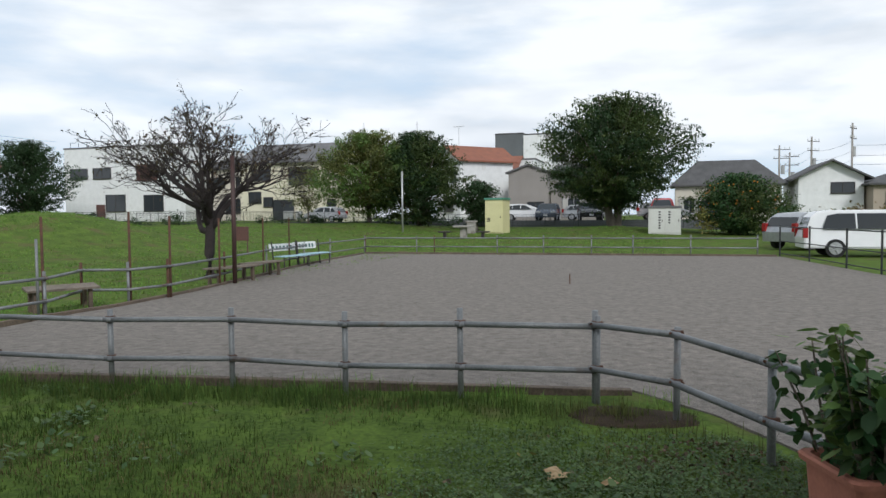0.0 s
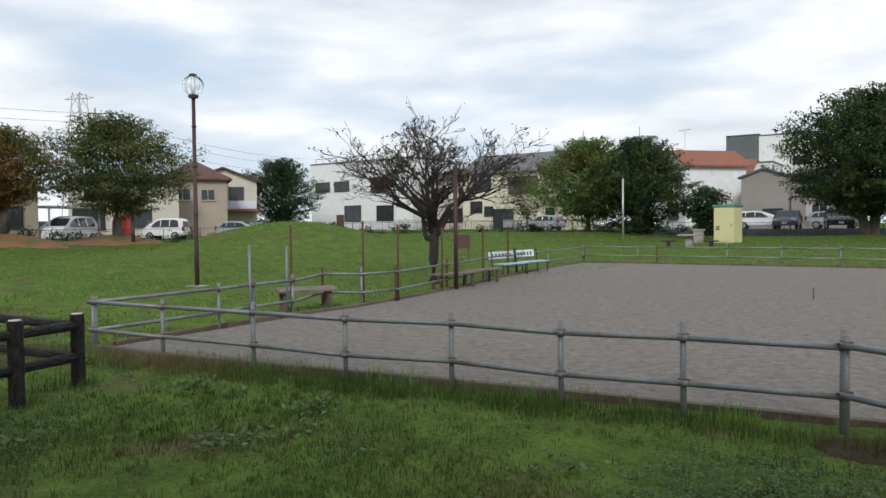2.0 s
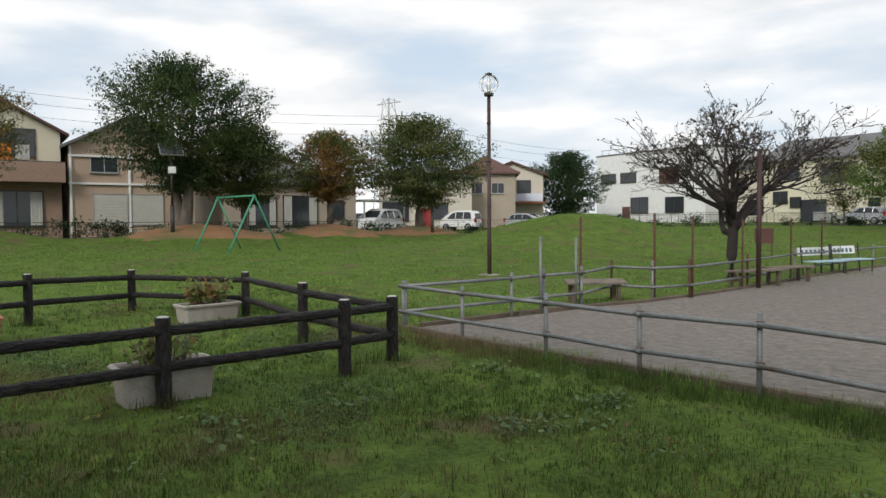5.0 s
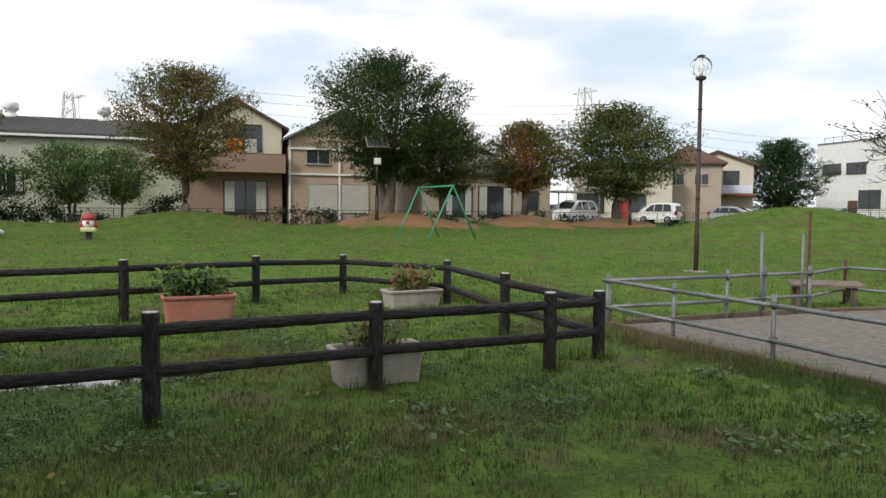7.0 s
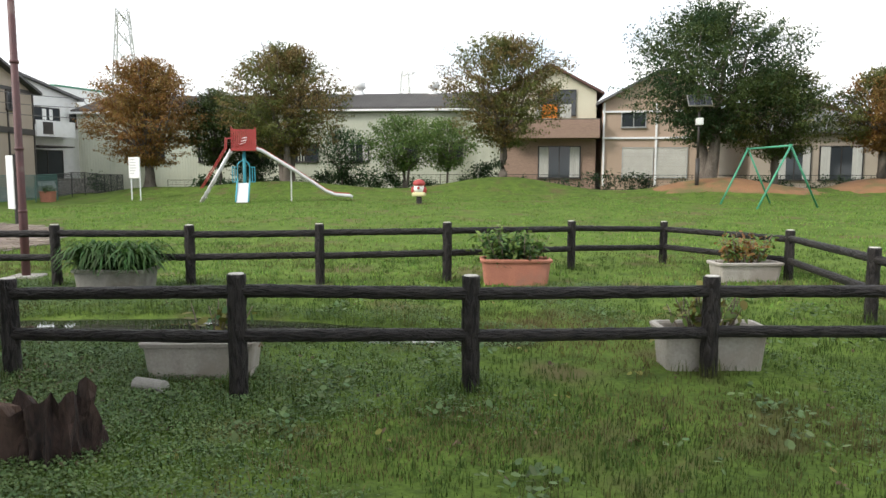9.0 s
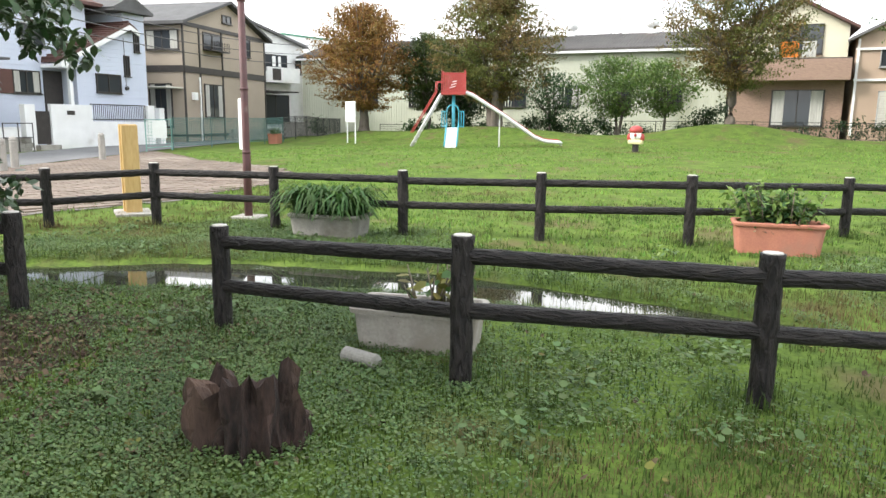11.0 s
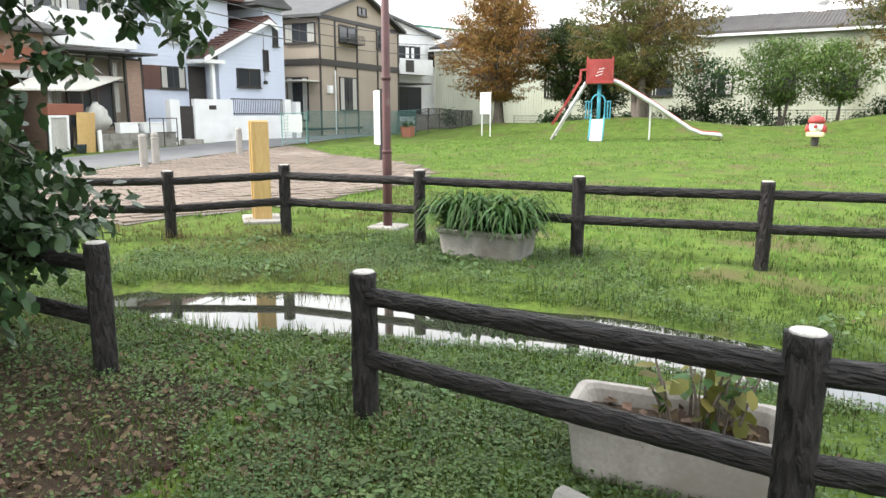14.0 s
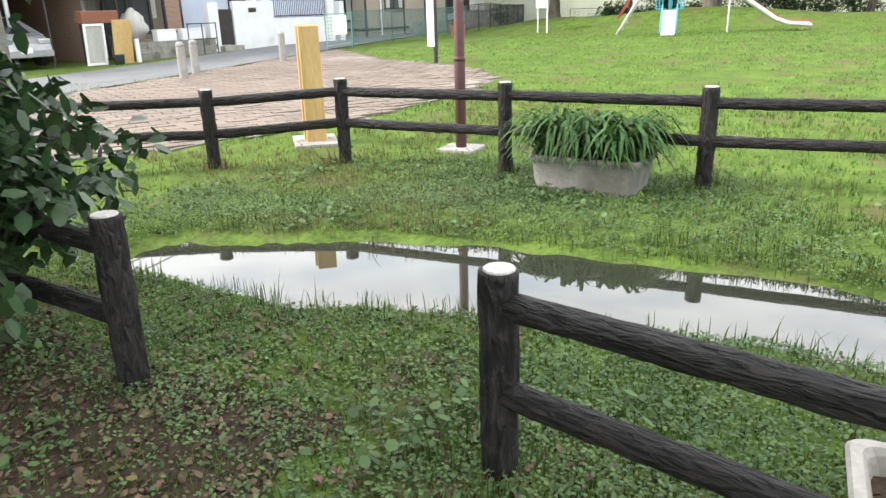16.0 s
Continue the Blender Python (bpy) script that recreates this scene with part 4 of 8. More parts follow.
house("dark_roof_house", 1.4, 70, 0.8, 0, 9.0, 4, 3.4, "beige_light", "roof_dark", 2.3, "hip", "house with large dark blue-grey hip roof", [(1.2, 0.8, 1.8, 1.3, "frame_alu", "curtain"), (4.0, 0.8, 2.0, 1.3, "frame_alu", "slide"), (7.0, 0.8, 2.0, 1.3, "frame_alu", "slide")])
house("green_roof_house", 11.4, 68, 0.6, 0, 5.0, 8, 4.0, "white_paint", "roof_dark", 1.3, "gable_y", "white house with dark green gable roof", [(3.4, 2.6, 1.8, 0.9, "frame_dark", "slide")], over=0.6)
house("brown_house", 16.6, 66, 0.6, 0, 8, 8, 3.3, "tan_wall", "roof_dark", 1.6, "hip", "tan house with dark hip roof", [(1.8, 1.4, 1.8, 1.2, "frame_dark", "slide")])


# ---- houses along the lane ----
def xz_prism(bm, pts, y0, y1):
    """A solid with the outline pts (x, z) between two depths."""
    a = [bm.verts.new((x, y0, z)) for x, z in pts]
    b = [bm.verts.new((x, y1, z)) for x, z in pts]
    bm.faces.new(a[::-1])
    bm.faces.new(b)
    n = len(pts)
    for i in range(n):
        bm.faces.new((a[i], a[(i + 1) % n], b[(i + 1) % n], b[i]))
    bmesh.ops.recalc_face_normals(bm, faces=list(bm.faces))
    return bm


bl = thing("blue_white_house", -21.45, -28.4, 0.1, 180, "pale blue-white clapboard house with a red tiled porch roof", "house")
bm = B()
box(bm, 2.6, 3.5, -0.4, 5.2, 7.0, 6.7)
part("wall", bm, M["blue_white"], bl)
bm = B()
xz_prism(bm, [(3.72, -0.4), (7.75, -0.4), (7.75, 6.15), (6.5, 6.15), (6.5, 5.4), (3.72, 3.95)], -0.9, 6.9)
part("wall", bm, M["blue_white"], bl)
for i in range(31):
    z_ = 0.05 + i * 0.2
    bm = B()
    box(bm, 1.86, -0.012, z_, 3.7, 0.024, 0.178)
    part("clapboard", bm, M["blue_white"], bl)
    x0_ = 3.72 if z_ < 3.8 else min(6.5, 3.76 + (z_ - 3.75) / 0.52)
    bm = B()
    box(bm, (x0_ + 7.75) / 2, -0.912, z_, 7.75 - x0_, 0.024, 0.178)
    part("clapboard", bm, M["blue_white"], bl)
bm = B()
box(bm, 7.765, 3.0, 0.0, 0.03, 7.8, 6.1)
part("side_cladding", bm, M["blue_white"], bl)
bm = B()
xz_prism(bm, [(2.75, 3.62), (6.55, 5.55), (7.05, 5.3), (7.05, 5.42), (6.55, 5.72), (2.75, 3.76)], -1.25, 2.5)
porch = part("porch_roof", bm, M["roof_brown"], bl, "reddish brown tiled porch roof")
for i in range(15):
    bm = B()
    k = i / 14
    rod(bm, (2.82 + 3.7 * k, -1.25, 3.82 + 1.9 * k), (2.82 + 3.7 * k, 2.4, 3.82 + 1.9 * k), 0.055, seg=6)
    part("ridge_tile", bm, M["roof_brown"], porch)
bm = B()
xz_prism(bm, [(2.7, 3.42), (6.55, 5.38), (7.1, 5.1), (7.1, 5.3), (6.55, 5.58), (2.7, 3.62)], -1.31, -1.252)
part("verge", bm, M["board_white"], bl, "white verge board")
bm = B()
box(bm, 3.25, -0.66, 3.4, 1.15, 1.2, 0.16)
part("porch_soffit", bm, M["board_white"], bl)
bm = B()
box(bm, 3.3, -1.0, -0.1, 0.16, 0.16, 3.6, 0, 0.01)
part("porch_post", bm, M["board_white"], bl, "white porch post")
# Tall door panel; its dark colour also stands in for the recess's shade.
bm = B()
box(bm, 3.22, -0.045, 0.2, 0.9, 0.06, 3.1, 0, 0.01)
door_ = part("dark_recess_door", bm, M["frame_dark"], bl, "front door panel, dark for the shaded porch recess")
bm = B()
rod(bm, (3.5, -0.12, 1.2), (3.5, -0.12, 1.6), 0.02, seg=8)
part("handle", bm, M["frame_alu"], door_, "steel door handle")
bm = B()
box(bm, 3.25, -0.5, -0.2, 1.1, 1.0, 0.4, 0, 0.01)
part("doorstep", bm, M["concrete"], bl)
bm = B()
box(bm, 6.9, 3.0, 6.15, 2.3, 8.6, 0.16, 0, 0.02)
xz_prism(bm, [(5.7, 6.3), (8.1, 6.3), (6.9, 6.95)], -1.2, 7.2)
part("upper_roof", bm, M["roof_dark"], bl, "dark grey upper roof")
bm = B()
hip_roof(bm, 0, 5.4, 0, 7.0, 6.45, 1.4, 0.45)
part("roof", bm, M["roof_brown"], bl, "brown tiled roof")
window(bl, 1.97, 2.32, 1.22, 0.9, -0.026, "frame_dark", "curtain")
bm = B()
box(bm, 0.93, -0.045, 2.26, 0.82, 0.06, 0.98, 0, 0.01)
part("shutter_box", bm, M["roof_brown"], bl, "reddish brown shutter box")
window(bl, 2.4, 4.25, 1.1, 0.95, -0.026, "frame_alu", "slide")
window(bl, 5.42, 2.47, 1.36, 0.8, -0.926, "frame_dark", "slide")
window(bl, 6.53, 3.28, 0.28, 0.9, -0.926, "frame_dark", "slide")
window(bl, 7.2, 4.44, 0.28, 0.88, -0.926, "frame_dark", "slide")
bm = B()
rod(bm, (6.4, -0.96, 2.7), (6.4, -1.08, 2.7), 0.09, seg=12)
rod(bm, (6.4, -0.98, 2.75), (6.4, -0.98, 5.0), 0.012, seg=6)
part("vent_hood", bm, M["frame_dark"], bl)

# white balcony house with the glazed, cluttered ground floor
lb = thing("balcony_house", -17.3, -27.6, 0.1, 180, "white balcony house with dark glazed open ground floor", "house")
bm = B()
box(bm, 2.05, 4.0, -0.4, 4.1, 6.0, 7.2)
part("wall", bm, M["white_paint"], lb)
bm = B()
box(bm, 2.05, 0.97, 0, 4.1, 0.06, 3.4)
part("back_wall", bm, M["tan_wall"], lb, "tan wall behind the glazing")
for x_ in (0.03, 0.95, 1.85, 2.75, 3.35, 4.06):
    bm = B()
    box(bm, x_, 0, -0.3, 0.09, 0.09, 3.75)
    part("post", bm, M["frame_dark"], lb)
for z_ in (0.75, 2.42, 3.3):
    bm = B()
    box(bm, 2.05, 0, z_, 4.1, 0.07, 0.08)
    part("crossbar", bm, M["frame_dark"], lb)
for x_ in (1.4, 2.3):
    bm = B()
    box(bm, x_, 0.01, 0.83, 0.82, 0.012, 1.59)
    part("pane", bm, M["window_glass"], lb)
bm = B()
box(bm, 3.7, -0.02, 0.83, 0.66, 0.04, 2.47)
part("timber_screen", bm, M["brick_tile"], lb, "brown timber screen")
for x_, s_ in ((2.95, 0.3), (0.6, 0.4)):
    bm = B()
    fold = [(x_ - s_ / 2 + k * s_ / 8, 0.12 + 0.03 * (k % 2)) for k in range(9)]
    prism(bm, fold + [(a_, b_ + 0.012) for a_, b_ in reversed(fold)], 1.3, 3.2)
    part("curtain", bm, M["curtain"], lb, "pale hanging curtain")
bm = B()
xz_prism(bm, [(-0.1, 3.5), (4.35, 3.5), (4.35, 3.58), (-0.1, 3.58)], -0.75, 1.0)
part("eave_roof", bm, M["roof_dark"], lb, "dark sheet roof over the ground floor")
bm = B()
box(bm, 2.0, -0.1, 3.72, 3.7, 0.12, 1.25, 0, 0.01)
box(bm, 0.2, 0.45, 3.72, 0.12, 1.0, 1.25)
part("balcony", bm, M["white_paint"], lb, "white balcony front")
for x_ in (0.75, 1.2):
    bm = B()
    rod(bm, (x_, -0.1, 4.95), (x_, -0.1, 5.75), 0.025, seg=8)
    part("balcony_post", bm, M["frame_dark"], lb)
bm = B()
rod(bm, (0.2, -0.1, 5.6), (3.8, -0.1, 5.6), 0.02, seg=8)
part("drying_bar", bm, M["frame_alu"], lb, "steel drying bar")
window(lb, 0.9, 4.0, 1.3, 1.9, 0.99, "frame_dark", "curtain")
window(lb, 2.7, 4.0, 1.7, 1.9, 0.99, "frame_alu", "curtain")
bm = B()
hip_roof(bm, 0, 4.1, 1.0, 7.0, 6.8, 1.2, 0.6)
part("roof", bm, M["roof_brown"], lb, "brown tiled roof")
for i in range(9):
    bm = B()
    rod(bm, (2.1 + i * 0.17, -0.03, 4.97), (2.1 + i * 0.17, -0.03, 5.35), 0.012, seg=6)
    part("balcony_bar", bm, M["frame_alu"], lb)

cp = thing("canopy", -17.4, -26.4, 0.1, 0, "pale corrugated sheet canopy on thin dark posts", "canopy")
bm = B()
q_ = [(2.4, 1.1, 1.98), (-0.3, 0.8, 2.02), (-3.0, -1.0, 2.6), (0.2, -1.0, 2.6)]
lo_ = [bm.verts.new(p) for p in q_]
hi_ = [bm.verts.new((p[0], p[1], p[2] + 0.05)) for p in q_]
bm.faces.new(hi_)
bm.faces.new(lo_[::-1])
for i in range(4):
    bm.faces.new((lo_[i], lo_[(i + 1) % 4], hi_[(i + 1) % 4], hi_[i]))
bmesh.ops.recalc_face_normals(bm, faces=list(bm.faces))
sheet_ = part("sheet", bm, M["shutter"], cp)
for i in range(16):
    k = (i + 0.5) / 16
    a_, b_ = Vector(q_[0]).lerp(Vector(q_[1]), k), Vector(q_[3]).lerp(Vector(q_[2]), k)
    bm = B()
    rod(bm, a_ + Vector((0, 0, 0.05)), b_ + Vector((0, 0, 0.05)), 0.022, seg=6)
    part("ridge", bm, M["shutter"], sheet_)
for px_, py_, ph_ in ((-0.25, 0.7, 2.0), (2.2, 0.95, 2.0), (-1.4, -0.2, 2.3)):
    bm = B()
    rod(bm, (px_, py_, -0.1), (px_, py_, ph_), 0.03, seg=8)
    part("post", bm, M["frame_dark"], cp)

# shop with the garage
sh = thing("garage_shop", -17.2, -27.0, 0.1, 180, "brown shop with a terracotta fascia and open garage", "shop")
bm = B()
box(bm, -2.9, 3.2, 2.6, 5.8, 6.4, 1.4)
box(bm, 0.0, 3.2, -0.2, 0.12, 6.4, 2.9)
box(bm, -5.8, 3.2, -0.2, 0.12, 6.4, 2.9)
box(bm, -2.9, 6.35, -0.2, 5.8, 0.12, 2.9)
part("wall", bm, M["brick_tile"], sh, "brown walls round the open garage")
bm = B()
box(bm, -2.9, -0.12, 2.9, 6.0, 0.16, 0.55, 0, 0.02)
part("fascia", bm, M["roof_red"], sh, "terracotta coloured fascia")
bm = B()
box(bm, -2.9, -0.02, 2.45, 5.8, 0.14, 0.24, 0, 0.02)
part("shutter_housing", bm, M["frame_alu"], sh, "grey roller shutter housing")
for x_ in (-0.02, -2.45):
    bm = B()
    rod(bm, (x_, -0.1, -0.1), (x_, -0.1, 2.9), 0.07, seg=10)
    part("post", bm, M["frame_alu"], sh, "grey steel post", True)
bm = B()
for z_ in (0.9, 1.45):
    box(bm, -1.2, 5.9, z_, 2.2, 0.5, 0.05)
part("shelf", bm, M["shutter"], sh)
bm = B()
hip_roof(bm, -5.8, 0.0, 0, 6.4, 4.1, 1.5, 0.6)
part("roof", bm, M["roof_dark"], sh, "dark tiled roof")

gr = house("grey_brown_house", -31.54, -27.29, 0.2, -171.8, 8.6, 5.5, 6.1, "tan_wall", "roof_dark", 1.5, "gable_y", "two-storey grey-brown house with dark belt courses and gable", [(2.75, 4.95, 1.75, 0.85, "frame_dark", "slide"), (6.35, 4.9, 0.9, 1.0, "frame_dark", "slide"), (2.7, 1.33, 1.75, 1.75, "frame_dark", "curtain"), (4.3, 6.55, 0.9, 0.4, "frame_dark", "slide")], side=[(-1.15, 4.75, 1.9, 0.95, "frame_dark", "curtain"), (-1.4, 0.8, 1.3, 2.2, "frame_dark", "curtain")], over=0.4)
for z_, t_ in ((0.3, 0.12), (3.6, 0.34), (5.95, 0.2)):
    bm = B()
    box(bm, 4.3, -0.025, z_, 8.72, 0.06, t_)
    box(bm, -0.025, 2.7, z_, 0.06, 5.4, t_)
    part("band_board", bm, M["frame_dark"], gr)
for x_ in (0.03, 1.48, 3.7, 6.0, 8.58):
    bm = B()
    box(bm, x_, -0.02, 0, 0.1, 0.07, 6.1)
    part("band_board", bm, M["frame_dark"], gr)
bm = B()
box(bm, 2.75, -0.3, 4.85, 1.9, 0.5, 0.06)
for i in range(12):
    rod(bm, (1.85 + i * 0.164, -0.53, 4.9), (1.85 + i * 0.164, -0.53, 5.35), 0.015, seg=5)
part("window_grille", bm, M["frame_dark"], gr)
bm = B()
box(bm, -0.7, 1.0, 2.75, 1.5, 1.9, 0.07, 0, 0.01)
part("side_awning", bm, M["shutter"], gr, "pale awning over the side door")
bm = B()
box(bm, 0.75, -0.12, 2.2, 0.3, 0.2, 0.4, 0, 0.02)
part("meter_box", bm, M["board_white"], gr, "white meter box")
bm = B()
rod(bm, (1.3, -0.1, 0), (1.3, -0.1, 3.4), 0.045, seg=8)
part("downpipe", bm, M["board_white"], gr, "pale downpipe")

# The wide upper window stands in for the balcony recess's shade.
wh = house("white_balcony_house", -39.04, -34.06, 0.2, 165, 10, 8, 6.6, "white_paint", "roof_grey", 1.3, "gable_y", "white two-storey house with a recessed balcony and grey roof", [(7.2, 4.75, 2.6, 1.1, "frame_dark", "slide"), (7.4, 1.0, 2.4, 2.0, "frame_dark", "slide"), (9.6, 4.6, 0.5, 1.1, "frame_dark", "slide")], over=0.35)
bm = B()
box(bm, 7.25, -0.6, 3.85, 3.0, 1.2, 0.14)
box(bm, 7.25, -1.16, 3.95, 3.0, 0.08, 0.95, 0, 0.01)
part("balcony", bm, M["white_paint"], wh, "white balcony front")
bm = B()
box(bm, 6.6, -1.21, 4.0, 0.75, 0.02, 0.8)
part("balcony_panel", bm, M["frame_dark"], wh, "dark grille in the balcony front")
bm = B()
box(bm, 5.9, -1.5, 3.1, 2.6, 2.6, 0.08)
part("carport_roof", bm, M["frame_dark"], wh)
for cx, cw in ((6.5, 0.3), (7.0, 0.25)):
    bm = B()
    fold = [(cx - cw / 2 + k * cw / 4, -1.05 + 0.02 * (k % 2)) for k in range(5)]
    prism(bm, fold + [(x_, y_ + 0.012) for x_, y_ in reversed(fold)], 4.95, 5.65)
    solid("laundry", bm, M["board_white"], "white cloth hung out on a balcony", "laundry", at=(-39.04, -34.06, 0.2), rz=165, group="laundry")
sw = new("side_wall")
sw.parent = wh
sw.matrix_basis = pose(10, 0, 0, 0, 0, 90)
for x_ in (1.6, 4.2):
    window(sw, x_, 4.6, 1.3, 1.3, -0.002, "frame_dark", "slide")
house("far_lane_house", -55, -33, 0.3, 165, 7, 8, 5.2, "white_paint", "roof_grey", 1.5, "gable_y", "white gabled house far along the lane", [(2, 3.2, 1.6, 1.2, "frame_dark", "slide"), (5, 3.2, 1.2, 1.2, "frame_dark", "slide")])
house("green_topped_block", -60, -41, 0.3, 165, 9, 8, 9.0, "board_white", "roof_green", 0, "flat", "white block with a green roof edge beyond the houses", [(3, 5, 2, 1.2, "frame_dark", "slide")], category="building")
for k, (ax, ay, rz_, n_) in enumerate(((-45.0, -30.6, 165, 10), (-33.6, -26.0, -172, 12))):
    bw = thing("block_wall", ax, ay, 0.1, rz_, "grey concrete block garden wall along the lane", "wall", "block walls")
    for i in range(n_):
        for j in range(6 - 2 * k):
            bm = B()
            box(bm, i * 0.4 + (j % 2) * 0.2, 0, j * 0.2, 0.392, 0.15, 0.192, 0, 0.006)
            part("block", bm, M["concrete"], bw)

# garden wall by the lane
gw = thing("garden_wall", -22.65, -26.1, 0.1, 180, "white rendered garden wall with a letter slot and iron railing", "wall")
bm = B()
box(bm, 1.0, 0.09, -0.3, 2.0, 0.18, 2.14, 0, 0.01)
part("wall_panel", bm, M["white_paint"], gw)
bm = B()
box(bm, 3.53, 0.1, -0.3, 3.06, 0.16, 1.46, 0, 0.01)
part("low_wall", bm, M["white_paint"], gw)
for i in range(30):
    bm = B()
    rod(bm, (2.05 + i * 0.103, 0.1, 1.16), (2.05 + i * 0.103, 0.1, 1.88), 0.014, seg=6)
    part("baluster", bm, M["frame_dark"], gw)
for z_ in (1.22, 1.86):
    bm = B()
    box(bm, 3.53, 0.1, z_, 3.06, 0.045, 0.045)
    part("railing", bm, M["frame_dark"], gw)
bm = B()
box(bm, 0.92, -0.01, 1.42, 0.36, 0.03, 0.17)
part("letter_slot", bm, M["frame_dark"], gw)
for x_, w_, h_ in ((-0.97, 0.45, 1.8), (5.28, 0.4, 1.9), (5.95, 0.3, 1.8)):
    bm = B()
    box(bm, x_, 0.1, -0.3, w_, 0.3, h_ + 0.3, 0, 0.012)
    part("gate_pillar", bm, M["white_paint"], gw)
for i in range(8):
    bm = B()
    box(bm, -0.69 + i * 0.09, 0.1, 0.25, 0.083, 0.03, 1.3)
    part("gate_board", bm, M["frame_dark"], gw, "dark brown gate board")
bm = B()
box(bm, -0.37, -0.12, -0.2, 0.95, 0.4, 0.42, 0, 0.015)
part("step", bm, M["concrete"], gw, "concrete step before the gate")
bw = thing("block_wall", -18.0, -25.55, 0.05, 180, "low stained block wall before the open ground floor", "wall", "block walls")
for i in range(8):
    for j in range(3):
        bm = B()
        box(bm, 0.2 + i * 0.4 + (j % 2) * 0.1, 0, j * 0.2, 0.39, 0.18, 0.192, 0, 0.008)
        part("block", bm, M["planter_grey"], bw)
for x_, w_ in ((-19.2, 0.75), (-20.3, 0.95)):
    bm = B()
    box(bm, 0, 0, 0, w_, 0.32, 0.34, 0, 0.03)
    box(bm, 0, 0, 0.342, w_ + 0.03, 0.35, 0.05, 0, 0.015)
    solid("foam_box", bm, M["board_white"], "white lidded foam box on the block wall", "box", at=(x_, -25.6, 0.64), group="foam boxes")
rl = thing("iron_rail", -19.95, -25.3, 0.05, 180, "thin dark iron rail beside the entrance", "rail")
for x_ in (0.0, 0.6, 1.2):
    bm = B()
    rod(bm, (x_, 0, -0.1), (x_, 0, 1.15), 0.02, seg=6)
    part("upright", bm, M["frame_dark"], rl)
for z_ in (0.6, 1.13):
    bm = B()
    rod(bm, (0, 0, z_), (1.2, 0, z_), 0.018, seg=6)
    part("bar", bm, M["frame_dark"], rl)
bm = B()
bmesh.ops.create_uvsphere(bm, u_segments=20, v_segments=12, radius=1.0)
for v in bm.verts:
    k = 1 + 0.22 * noise.noise(v.co * 2.3) + 0.08 * noise.noise(v.co * 7)
    v.co = Vector((v.co.x * 0.46 * k * (1.1 - 0.4 * max(0, v.co.z)), v.co.y * 0.4 * k, max(0.0, 0.45 + v.co.z * 0.55 * k)))
solid("dust_sheet", bm, M["curtain"], "pile under a crumpled pale dust sheet", "covered pile", at=(-18.35, -26.1, 0.72), smooth=True)
bm = B()
box(bm, 0, 0, -0.7, 1.2, 0.8, 0.7, 0, 0.02)
solid("wooden_bench_box", bm, M["wood_grey"], "low weathered wooden platform under the dust sheet", "platform", at=(-18.35, -26.15, 0.74))


